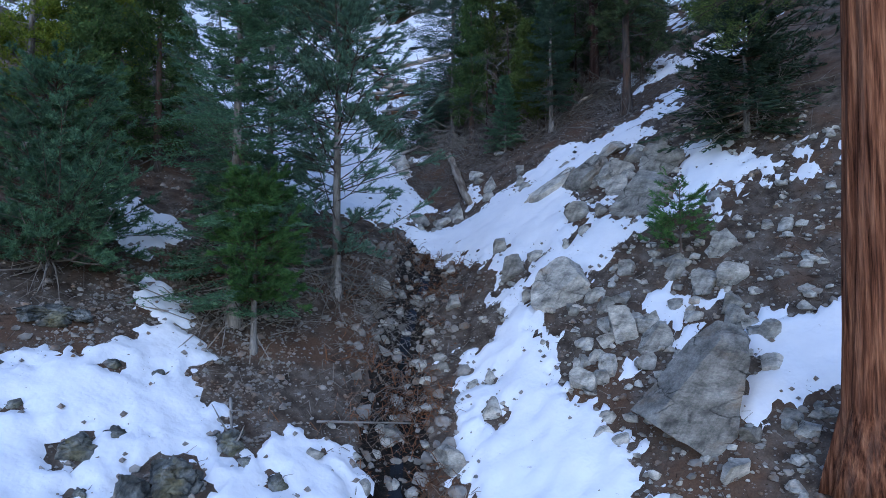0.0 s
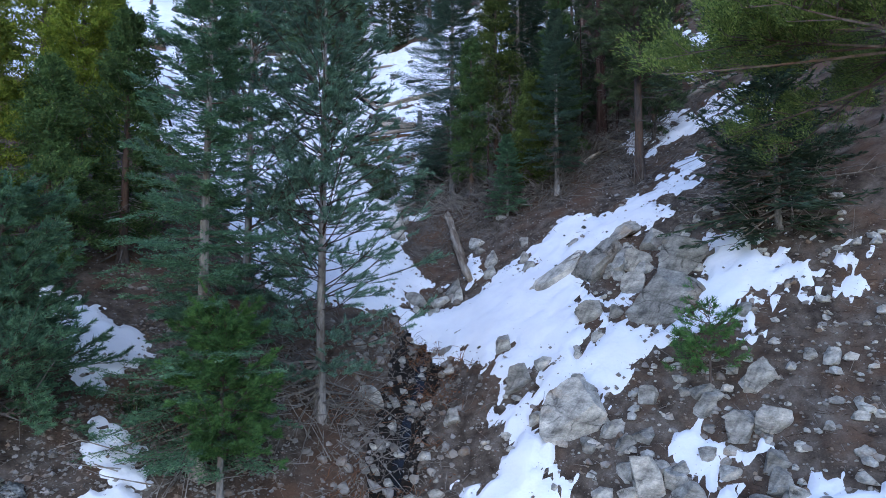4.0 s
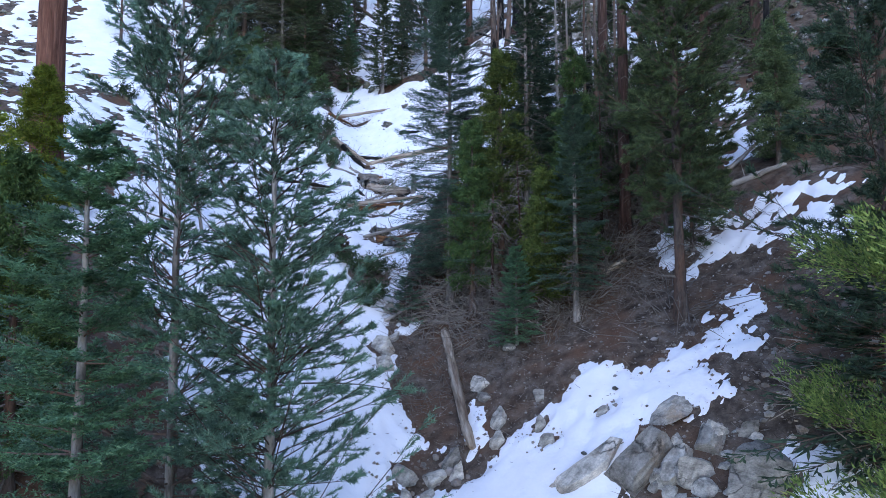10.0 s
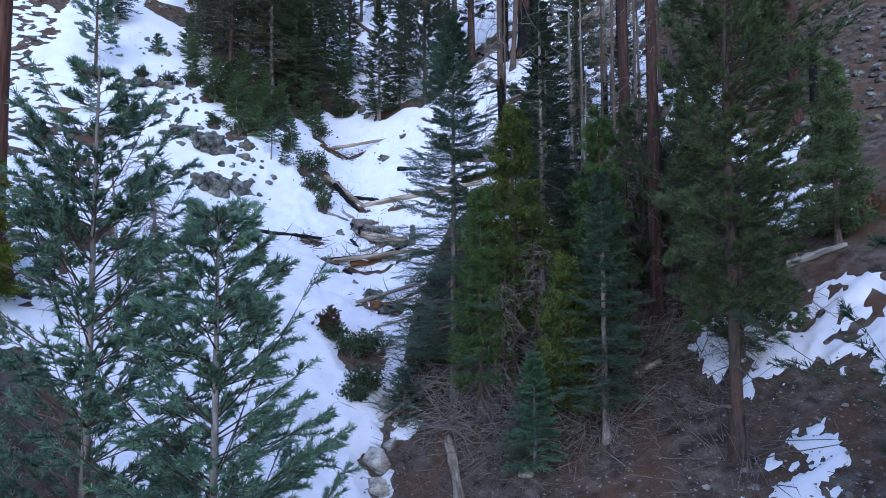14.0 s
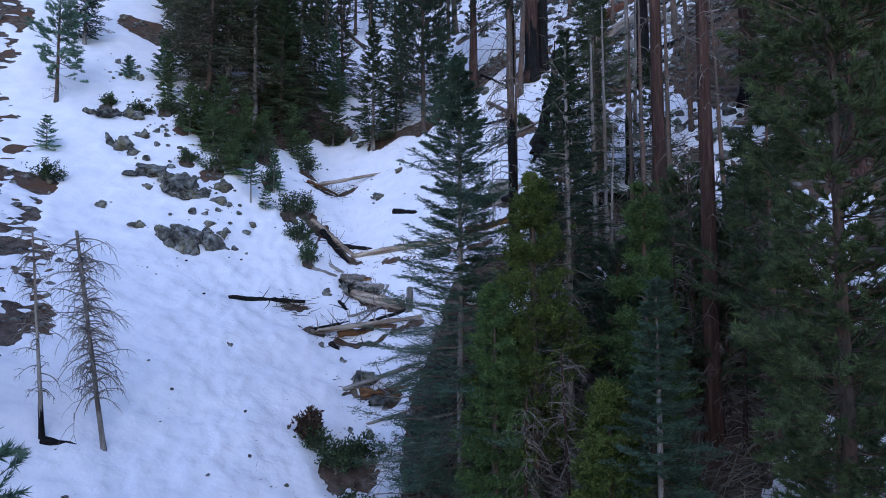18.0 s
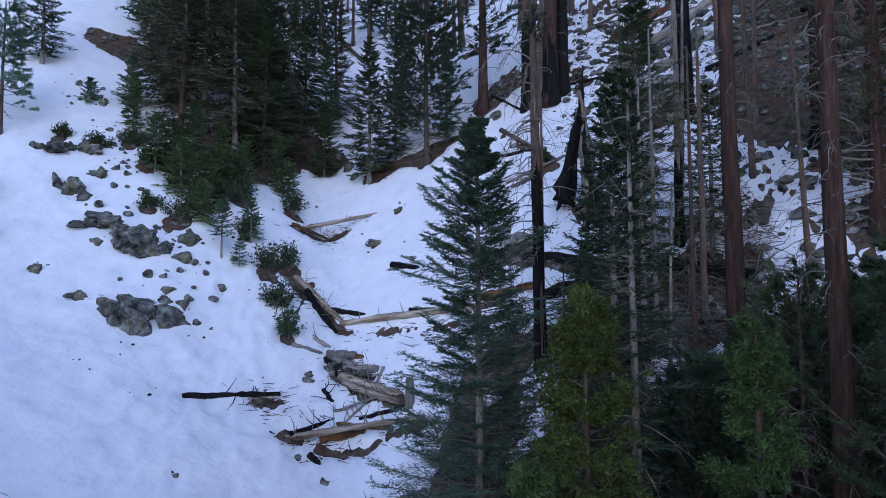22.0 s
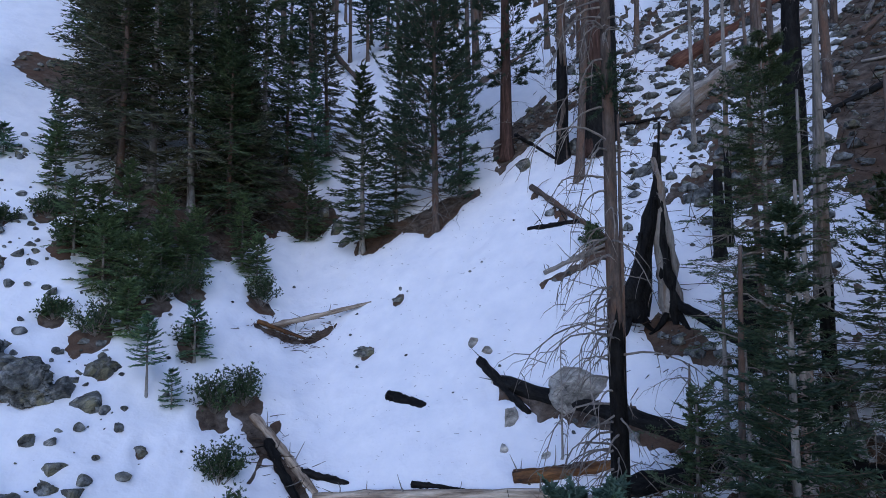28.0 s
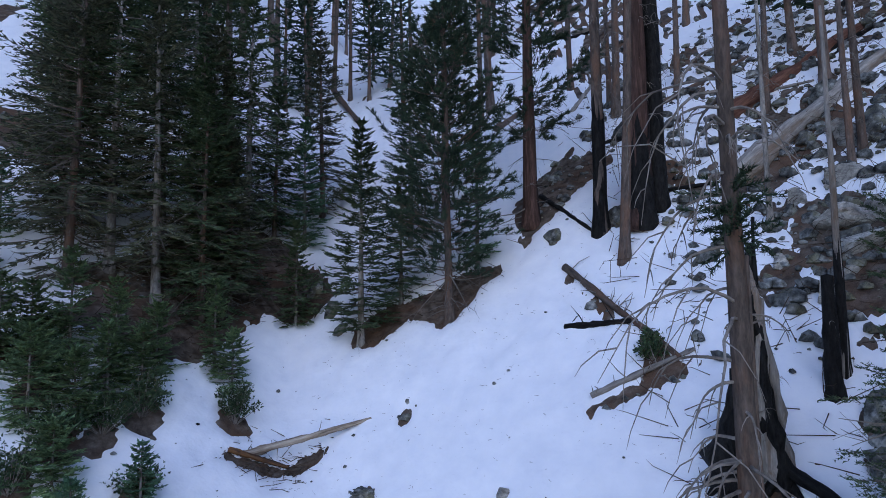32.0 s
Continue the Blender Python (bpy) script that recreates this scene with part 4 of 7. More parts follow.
def arms(rng, path, h, L, rise, curl, az=None):
    """Points at s along limbs that leave the stem at heights h."""
    az = rng.uniform(0, 2 * math.pi, len(h)) if az is None else az
    out = np.column_stack([np.cos(az), np.sin(az), np.zeros(len(h))])
    base = on_stem(path, h)
    wob = rng.normal(0, 0.05, (len(h), 3))

    def point(s):
        s = np.asarray(s, float)
        return base[:, None] + out[:, None] * (L[:, None] * s)[..., None] + UP * (L[:, None] * (rise[:, None] * s + curl[:, None] * s * s))[..., None] + wob[:, None] * (L[:, None] * s * s)[..., None]

    return point, out


def limb_sticks(point, n, r, cuts=(0.0, 0.35, 0.7, 1.0)):
    p = point(np.tile(np.array(cuts), (n, 1)))
    made = []
    for k in range(len(cuts) - 1):
        ra, rb = r * (1 - cuts[k] * 0.8), r * (1 - cuts[k + 1] * 0.8)
        made.append(sticks(p[:, k], p[:, k + 1], ra, rb))
    return join(made)


def snag_limbs(rng, path, lo, hi, n, length, droop=-0.2, r=0.014):
    """Bare dead limbs with a few side twigs."""
    h = rng.uniform(lo, hi, n)
    L = rng.uniform(0.35, 1.0, n) * length
    rise, curl = rng.normal(droop, 0.25, n), rng.normal(0.05, 0.3, n)
    point, out = arms(rng, path, h, L, rise, curl)
    made = [limb_sticks(point, n, r * (0.6 + L))]
    for _ in range(3):
        s = rng.uniform(0.35, 0.95, (n, 1))
        a = point(s)[:, 0]
        d = unit(out * 0.6 + rng.normal(0, 0.6, (n, 3)) + UP * droop * 0.6)
        made.append(sticks(a, a + d * (L * rng.uniform(0.2, 0.5, n))[:, None], r * 0.55, r * 0.2))
    return join(made)


def bare_limb(rng, path, h, L, r, toward=None):
    """One long dead limb that arches out and hangs, with forked, hooked ends."""
    a = rng.uniform(0, 2 * math.pi) if toward is None else toward + rng.normal(0, 0.8)
    out = np.array((math.cos(a), math.sin(a), 0.0))
    side = np.cross(out, UP) * rng.normal(0, 0.3)
    u = np.linspace(0, 1, 9)[:, None]
    L = L * rng.uniform(0.5, 1.1)
    rise, fall = (rng.uniform(-0.4, 0.6), rng.uniform(0.05, 0.8)) if toward is None else (rng.uniform(-0.1, 0.4), rng.uniform(0.45, 1.15))
    p = on_stem(path, np.array([h]))[0] + out * L * (u - 0.25 * u ** 3) + side * L * u * u + UP * L * (rise * u - fall * u ** 2.4)
    p[1:] += np.cumsum(rng.normal(0, 0.012 * L, (8, 3)), 0)
    made = [tube(p, r * (1 - 0.85 * u[:, 0]), 5, 0.0, 0, False)]
    for k in (3, 5, 6, 7):
        d = unit(out * 0.5 + np.cross(out, UP) * rng.choice((-1, 1)) * rng.uniform(0.2, 0.7) + rng.normal(0, 0.25, 3) - UP * rng.uniform(0.1, 0.8))
        n = L * rng.uniform(0.12, 0.38)
        q = p[k] + d * n
        made.append(tube([p[k], p[k] + d * n * 0.5 + UP * 0.05 * n, q - UP * 0.2 * n, q + d * n * 0.2 - UP * 0.45 * n], (r * 0.4, r * 0.3, r * 0.2, r * 0.08), 4, 0.0, 0, False))
    return join(made)


def fir_crown(rng, path, H, cb, R, levels, ring, nt, sub=2, size=1.0, power=0.85, droop=-0.22, ragged=0.0, comb=0):
    """Flat tiered sprays of short needles on whorled limbs."""
    h = np.repeat(np.linspace(cb, H * 0.985, levels), ring)
    h = np.clip(h + rng.normal(0, 0.22 * (H - cb) / levels, len(h)), cb * 0.9, H * 0.99)
    f = (h - cb) / (H - cb)
    L = R * (np.clip(1 - f, 0, 1) ** power) * rng.uniform(0.62, 1.12, len(h)) * np.clip(0.7 + f * 3, 0, 1) + 0.1
    rise, curl = droop + 0.75 * f + rng.normal(0, 0.08, len(h)), 0.12 + rng.normal(0, 0.08, len(h))
    az = np.tile(np.arange(ring) * 2 * math.pi / ring, levels) + np.repeat(rng.uniform(0, 6.28, levels), ring) + rng.normal(0, 0.25, len(h))
    if ragged:
        lump = soft_noise(h * 0.7, az * 0.9 + 40, seed=int(H * 97)) + 0.6 * soft_noise(h * 2.1, az * 2.0, seed=int(H * 91))
        L = L * np.clip(1 + ragged * lump, 0.15, 1.5)
        rise = rise - 0.25 * rng.uniform(0, 1, len(h)) * (1 - f)
    point, out = arms(rng, path, h, L, rise, curl, az)
    s = np.linspace(0.22, 1.0, nt) + rng.uniform(-0.02, 0.02, (len(h), nt))
    p, q = point(s), point(s + 0.02)
    T = unit(q - p)
    side = unit(np.cross(T, UP))
    made = [(p.reshape(-1, 3), T.reshape(-1, 3), 0.16 * size * np.ones(p.size // 3), 0.05 * size)]
    for sgn in (-1, 1):
        d = unit(T * 0.7 + side * sgn * 0.8 + rng.normal(0, 0.16, T.shape) - UP * 0.06)
        lt = (L[:, None] * 0.42 * (1.05 - s * 0.75) + 0.07) * rng.uniform(0.6, 1.15, s.shape)
        pp, dd, ll = p.reshape(-1, 3), d.reshape(-1, 3), lt.ravel()
        made.append((pp, dd, ll, 0.045 * size))
        w = unit(np.cross(dd, UP))
        for k in range(sub):
            u = (k + 0.7) / (sub + 0.6)
            for sg in (-1, 1):
                e = unit(dd * 0.75 + w * sg * 0.65 + rng.normal(0, 0.15, dd.shape))
                made.append((pp + dd * (ll * u)[:, None], e, ll * 0.42 * (1.1 - 0.5 * u) + 0.03 * size, 0.042 * size))
    pieces = []
    for pp, dd, ll, ww in made:
        n = unit(np.cross(dd, rng.normal(0, 1, dd.shape)) * 0.35 + UP)
        if not comb:
            pieces.append(blades(pp, dd, n, ll, ww))
            continue
        w = unit(np.cross(dd, n))
        ll = np.broadcast_to(ll, len(pp))
        for k in range(comb):
            for sg in (-1, 1):
                u = (k + rng.uniform(0.1, 0.9, len(pp))) / comb
                e = unit(dd * rng.uniform(0.5, 1.0, (len(pp), 1)) + w * sg * 0.75 + rng.normal(0, 0.18, dd.shape) + UP * 0.12)
                pieces.append(needle_tris(pp + dd * (ll * u)[:, None], e, unit(n + rng.normal(0, 0.4, n.shape)), (0.05 + 0.12 * ll / comb) * size * rng.uniform(0.7, 1.2, len(pp)), 0.016 * size))
    return join(pieces), limb_sticks(point, len(h), 0.008 + 0.006 * L)


def needle_tris(p, d, n, length, width):
    length = np.broadcast_to(length, len(p))[:, None]
    s = unit(np.cross(d, n)) * width * 0.75
    v = np.stack([p + s, p - s, p + d * length], 1).reshape(-1, 3)
    return v, np.arange(len(p))[:, None] * 3 + (0, 1, 2)


def brush(rng, a, b, count, length, width, start=0.15):
    """Needles set all along shoots from a to b, thickest towards the tip."""
    a, b = np.repeat(a, count, 0), np.repeat(b, count, 0)
    u = 1 - (1 - start) * rng.uniform(0, 1, (len(a), 1)) ** 1.25
    d = unit(b - a)
    nd = unit(d * rng.uniform(0.45, 1.1, (len(a), 1)) + unit(rng.normal(0, 1, a.shape)) * 0.72 + UP * 0.14)
    return needle_tris(a + (b - a) * u, nd, unit(rng.normal(0, 1, a.shape)), length * rng.uniform(0.65, 1.15, len(a)), width)


def pine_crown(rng, path, H, cb, R, limbs, subs, tufts, needles, length=0.16, width=0.012, power=0.6, rise0=-0.05, low=0.55, reach=0.45, inner=0.12):
    """Upturned limbs whose shoots are bottle brushes of long needles."""
    h = cb + (H * 0.99 - cb) * np.sort(rng.uniform(0, 1, limbs)) ** 0.9
    f = (h - cb) / (H - cb)
    L = R * np.clip(1 - f, 0, 1) ** power * np.clip(low + f * 2.2, 0, 1) * rng.uniform(0.6, 1.1, limbs) + 0.15
    rise, curl = rise0 + 0.6 * f + rng.normal(0, 0.24, limbs), 0.22 + rng.normal(0, 0.26, limbs)
    az = rng.uniform(0, 2 * math.pi, limbs)
    L = L * np.clip(1 + 0.55 * soft_noise(h * 1.1, az * 1.3, seed=int(H * 89)) + rng.normal(0, 0.15, limbs), 0.25, 1.5)
    point, out = arms(rng, path, h, L, rise, curl, az)
    twigs = [limb_sticks(point, limbs, np.minimum(0.008 + 0.0055 * L, 0.02), (0.0, 0.2, 0.4, 0.6, 0.8, 1.0))]
    side = np.cross(out, UP)
    tip = point(np.ones((limbs, 1)))[:, 0]
    a0, b0 = [point(np.full((limbs, 1), 0.72))[:, 0]], [tip + unit(out + UP * 0.6) * 0.14]
    for k in range(subs):
        s = rng.uniform(inner, 0.98, (limbs, 1)) ** 0.72
        a = point(s)[:, 0]
        d = unit(out * 0.8 + side * rng.choice((-1, 1), (limbs, 1)) * rng.uniform(0.2, 0.9, (limbs, 1)) + UP * rng.uniform(0.05, 0.7, (limbs, 1)))
        b = a + d * (0.16 + np.minimum(L * reach * (1.15 - s[:, 0]), 0.8) * rng.uniform(0.5, 1.2, limbs))[:, None]
        twigs.append(sticks(a, b, 0.006, 0.003))
        a0.append(a), b0.append(b)
    a, b = np.vstack(a0), np.vstack(b0)
    k = rng.uniform(0, 1, len(a)) > 0.4 * np.clip((np.tile(f, len(a0)) - 0.55) / 0.3, 0, 1)
    return brush(rng, a[k], b[k], needles * tufts, length, width, 0.3), join(twigs)


def cedar_crown(rng, path, H, cb, R, limbs, sprays, fan=5, size=0.2, power=0.75, droop=-0.35, low=0.6):
    """Drooping limbs hung with small rounded clumps of fine sprays."""
    h = cb + (H * 0.99 - cb) * np.sort(rng.uniform(0, 1, limbs))
    f = (h - cb) / (H - cb)
    L = R * np.clip(1 - f, 0, 1) ** power * np.clip(low + f * 2.5, 0, 1) * rng.uniform(0.5, 1.15, limbs) + 0.12
    rise, curl = droop + 0.9 * f + rng.normal(0, 0.12, limbs), 0.2 + rng.normal(0, 0.1, limbs)
    point, out = arms(rng, path, h, L, rise, curl)
    n = sprays // 2
    s = rng.uniform(0.2, 1.0, (limbs, n)) ** 0.75
    across = np.cross(out, UP)[:, None] * rng.normal(0, 0.17, (limbs, n, 1)) * (L[:, None, None] + 0.3)
    p = point(s) + across + UP * rng.normal(0, 0.05, (limbs, n, 1)) * (L[:, None, None] + 0.4)
    d = unit(np.broadcast_to(out[:, None], p.shape) * 0.7 + across * 0.8 + rng.normal(0, 0.3, p.shape) + UP * rng.uniform(-0.35, 0.6, (limbs, n, 1)))
    p, d = np.repeat(p.reshape(-1, 3), fan * 4, 0), np.repeat(d.reshape(-1, 3), fan * 4, 0)
    p = p + d * rng.uniform(-0.5, 0.9, (len(p), 1)) * size * 0.9 + rng.normal(0, 0.24 * size, p.shape)
    e = unit(d * 0.8 + rng.normal(0, 0.55, d.shape) + UP * 0.15)
    return needle_tris(p, e, unit(rng.normal(0, 1, d.shape)), size * 0.5 * rng.uniform(0.6, 1.3, len(p)), size * 0.13), limb_sticks(point, limbs, np.minimum(0.010 + 0.006 * L, 0.02), (0.0, 0.2, 0.4, 0.6, 0.8, 1.0))


def plume_crown(rng, path, H, cb, R, limbs, plumes, sprays, size, power, droop):
    """Heavy limbs with bare pale twigs that end in thick upturned plumes of fine sprays."""
    h = cb + (H * 0.99 - cb) * np.sort(rng.uniform(0, 1, limbs)) ** 1.1
    f = (h - cb) / (H - cb)
    L = (R * np.clip(1 - f, 0, 1) ** power + 1.5 * np.exp(-f / 0.07)) * rng.uniform(0.6, 1.08, limbs) + 0.15
    rise, curl = droop + 0.5 * f + rng.normal(0, 0.12, limbs), 0.06 + rng.normal(0, 0.09, limbs)
    az = np.where(rng.uniform(0, 1, limbs) < 0.72, rng.normal(math.pi * 1.02, 0.85, limbs), rng.uniform(0, 2 * math.pi, limbs))
    point, out = arms(rng, path, h, L, rise, curl, az)
    side = np.cross(out, UP)
    twigs = [limb_sticks(point, limbs, np.minimum(0.010 + 0.006 * L, 0.028), (0.0, 0.2, 0.4, 0.6, 0.8, 1.0))]
    pieces = []
    for k in range(plumes):
        s = rng.uniform(0.2, 1.0, (limbs, 1)) ** 0.66
        a = point(s)[:, 0]
        d = unit(out * rng.uniform(0.4, 1.0, (limbs, 1)) + side * rng.choice((-1, 1), (limbs, 1)) * rng.uniform(0.15, 0.95, (limbs, 1)) + UP * rng.uniform(-0.2, 0.35, (limbs, 1)))
        reach = rng.uniform(0.35, 1.0, limbs) * np.minimum(0.2 + 0.26 * L * (1.2 - s[:, 0]), 0.85)
        b = a + d * reach[:, None]
        twigs.append(sticks(a, b, 0.009, 0.005))
        for fork in range(2):
            ax = unit(d * 0.75 + side * rng.normal(0, 0.4, (limbs, 1)) + UP * rng.uniform(0.1, 0.75, (limbs, 1)))
            n = rng.uniform(0.26, 0.52, limbs)
            o = a + d * (reach * (1.0 if fork else rng.uniform(0.5, 0.85, limbs)))[:, None]
            twigs.append(sticks(o, o + ax * (n * 0.8)[:, None], 0.005, 0.002))
            u = rng.uniform(0, 1, (limbs, sprays, 1)) ** 0.85
            w = unit(np.cross(ax, UP + rng.normal(0, 0.4, ax.shape)))
            v = np.cross(w, ax)
            wide = (n[:, None, None] / 0.4) * (0.03 + 0.085 * np.sin(np.pi * np.clip(0.12 + 0.78 * u, 0, 1)))
            r1, r2 = rng.normal(0, 1, u.shape), rng.normal(0, 0.55, u.shape)
            p = o[:, None] + ax[:, None] * (u * n[:, None, None]) + UP * (0.18 * u * u * n[:, None, None]) + w[:, None] * (r1 * wide) + v[:, None] * (r2 * wide)
            e = unit(ax[:, None] * 0.75 + w[:, None] * r1 * 0.35 + v[:, None] * r2 * 0.35 + UP * 0.22 + rng.normal(0, 0.28, p.shape))
            pieces.append(needle_tris(p.reshape(-1, 3), e.reshape(-1, 3), unit(rng.normal(0, 1, (p.size // 3, 3))), size * rng.uniform(0.7, 1.5, p.size // 3), size * 0.25))
    return join(pieces), join(twigs)


def plant(name, x, y, label, category, group="", lean=(0, 0), turn=0.0):
    ob = new(name)
    ob.matrix_world = Matrix.Translation(at(x, y)) @ pose(0, 0, 0, lean[0], lean[1], turn)
    return tagged(ob, label, category, group)


def fir(x, y, H, R, seed, cb=0.12, r0=None, levels=None, ring=6, nt=11, sub=2, size=1.0, mat=None, bark=None, label="tall slender fir with tiered green sprays", dead=10, power=0.85, droop=-0.22, lean=(0, 0), group="firs", ragged=0.0, dead_to=None, comb=0):
    rng = np.random.default_rng(seed)
    r0 = r0 or H * 0.0125 + 0.02
    t = plant("fir_tree", x, y, label, "tree", group, lean)
    path, r = stem(rng, H, r0, 0.012)
    part("trunk", tube(path, r, 10, 0.12, seed), bark or BARK_FIR, t, "pale grey bark", True)
    crown, limbs = fir_crown(rng, path, H, H * cb, R, levels or int(H * 3.2), ring, nt, sub, size, power, droop, ragged, comb)
    part("crown", crown, mat or FIR_LEAF, t)
    part("limbwood", limbs, BARK_PINE, t)["kind"] = "stuff"
    if dead:
        part("deadwood", snag_limbs(rng, path, 0.1, H * (dead_to or max(cb, 0.06) * 1.6) + 0.3, dead, R * (0.75 if not dead_to else 0.95), -0.25), TWIG, t, "bare grey lower limbs")["kind"] = "stuff"
    return t


def pine(x, y, H, R, seed, cb=0.15, r0=None, limbs=70, subs=6, tufts=2, needles=16, length=0.16, width=0.013, mat=None, bark=None, label="green pine with brushes of long needles", dead=10, power=0.6, lean=(0, 0), rise0=-0.05, group="pines", inner=0.12):
    rng = np.random.default_rng(seed)
    r0 = r0 or H * 0.0125 + 0.02
    t = plant("pine_tree", x, y, label, "tree", group, lean)
    path, r = stem(rng, H, r0, 0.012)
    part("trunk", tube(path, r, 10, 0.12, seed), bark or BARK_PINE, t, "", True)
    crown, limbs_ = pine_crown(rng, path, H, H * cb, R, limbs, subs, tufts, needles, length, width, power, rise0, reach=0.36, inner=inner)
    part("crown", crown, mat or PINE_LEAF, t)
    part("limbwood", limbs_, BARK_PINE, t)["kind"] = "stuff"
    if dead:
        part("deadwood", snag_limbs(rng, path, 0.1, H * cb * 1.5 + 0.3, dead, R * 0.8, -0.25), TWIG, t, "bare grey lower limbs")["kind"] = "stuff"
    return t


def cedar(x, y, H, R, seed, cb=0.12, r0=None, limbs=90, sprays=26, fan=5, size=0.2, mat=None, bark=None, label="green incense cedar with drooping flat sprays", dead=12, power=0.75, droop=-0.35, lean=(0, 0), group="cedars", sides=12, low=0.6, fine=False, limb_bark=None):
    rng = np.random.default_rng(seed)
    r0 = r0 or H * 0.015 + 0.02
    t = plant("cedar_tree", x, y, label, "tree", group, lean)
    path, r = stem(rng, H, r0, 0.008, base=0.15)
    part("trunk", tube(path, r, sides, 0.15 if sides < 20 else 0.05, seed, True, 0.0 if sides < 20 else 0.16), bark or BARK_RED, t, "reddish stringy bark", True)
    if fine:
        crown, limbs_ = plume_crown(rng, path, H, H * cb, R, limbs, sprays, fan, size, power, droop)
    else:
        crown, limbs_ = cedar_crown(rng, path, H, H * cb, R, limbs, sprays, fan, size, power, droop, low=low)
    part("crown", crown, mat or DARK_CEDAR, t)
    part("limbwood", limbs_, limb_bark or BARK_FIR, t)["kind"] = "stuff"
    if dead:
        part("deadwood", snag_limbs(rng, path, 0.1, H * cb * 1.5 + 0.4, dead, R * 1.0, -0.45), TWIG, t, "bare grey lower limbs")["kind"] = "stuff"
    return t


def snag(x, y, H, r0, seed, bark, label, limbs=12, length=1.0, lo=0.2, lean=(0, 0), burnt_to=0.0, top=0.3, name="dead_tree", group="dead trunks", r=0.014, tuft=None, toward=None):
    """A standing trunk without green, charred up to a height where fire ran."""
    rng = np.random.default_rng(seed)
    t = plant(name, x, y, label, "dead tree", group, lean)
    path, rr = stem(rng, H, r0, 0.012, top)
    part("trunk", tube(path, rr, 12, 0.2, seed), bark, t, "", True)
    if burnt_to:
        k = path[:, 2] <= burnt_to
        n = max(3, int(k.sum()))
        v, f = tube(path[:n], rr[:n] * 1.05 + 0.006, 24, 0.3, seed + 1, False)
        v[-24:, 2] += rng.uniform(-1.0, 0.3, 24) * np.clip(burnt_to * 0.3, 0.2, 1.0)
        part("charred_foot", (v, f), BURNT, t, "bark burnt black up to a ragged edge", True)
    if limbs:
        for _ in range(limbs):
            part("limb", bare_limb(rng, path, rng.uniform(lo, 0.97) * H, length * rng.uniform(0.4, 1.1), r * 1.3, toward), TWIG, t)
    if tuft:
        a = on_stem(path, rng.uniform(tuft, tuft + 0.9, 40))
        d = unit(rng.normal(0, 1, (40, 3)) * (1, 1, 0.35) + UP * 0.15)
        crown = brush(rng, a, a + d * rng.uniform(0.3, 0.75, (40, 1)), 70, 0.12, 0.014)
        part("crown", crown, DARK_LEAF, t)
    return t


def shattered_snag(x, y, H, seed, label):
    """A burnt trunk split into two charred legs that lean together under ragged splinters."""
    rng = np.random.default_rng(seed)
    t = plant("burnt_snag", x, y, label, "dead tree", "burnt snags")
    for k in range(11):
        a, q, leg = k * 2.4 + rng.normal(0, 0.3), rng.uniform(0.05, 0.2), (-0.8, 0.45)[k % 2]
        h = H * (1.0, 0.82, 0.62, 0.9, 0.45, 0.7, 0.35, 0.55, 0.3, 0.75, 0.4)[k]
        z = np.linspace(-0.3, h, 12)
        u = np.clip(z / H, 0, 1)
        px = leg * (1 - u / 0.9) + math.cos(a) * q * (1.2 - 0.4 * u) + 0.07 * np.sin(z * 1.7 + k)
        py = math.sin(a) * q * (1.2 - 0.4 * u)
        r = rng.uniform(0.13, 0.22) * (1.25 - 0.95 * (z / h) ** 1.6) * (1 + rng.normal(0, 0.28, 12))
        v, f = tube(np.column_stack([px, py, z]), np.maximum(r, 0.012), 9, 0.5, seed + k)
        part("splinter", (v, f), DEAD if k in (1, 5) else BURNT, t, "grey barkless splinter" if k in (1, 5) else "", True)
    for k in range(6):
        a = k * 1.05 + rng.normal(0, 0.2)
        u = np.linspace(0, 1, 6)
        p = np.column_stack([(-0.8, 0.45)[k % 2] + np.cos(a) * (0.1 + u * 0.7), np.sin(a) * (0.1 + u * 0.7), 0.5 * (1 - u) ** 2 - 0.25 * u])
        part("root", tube(p, 0.13 * (1 - 0.7 * u), 7, 0.3, seed + 50 + k), BURNT, t, "", True)
    for _ in range(12):
        path = np.column_stack([np.zeros(4), np.zeros(4), np.linspace(0, H, 4)])
        part("limb", bare_limb(rng, path, rng.uniform(0.2, 0.8) * H, 0.9, 0.014), TWIG, t)
    return t


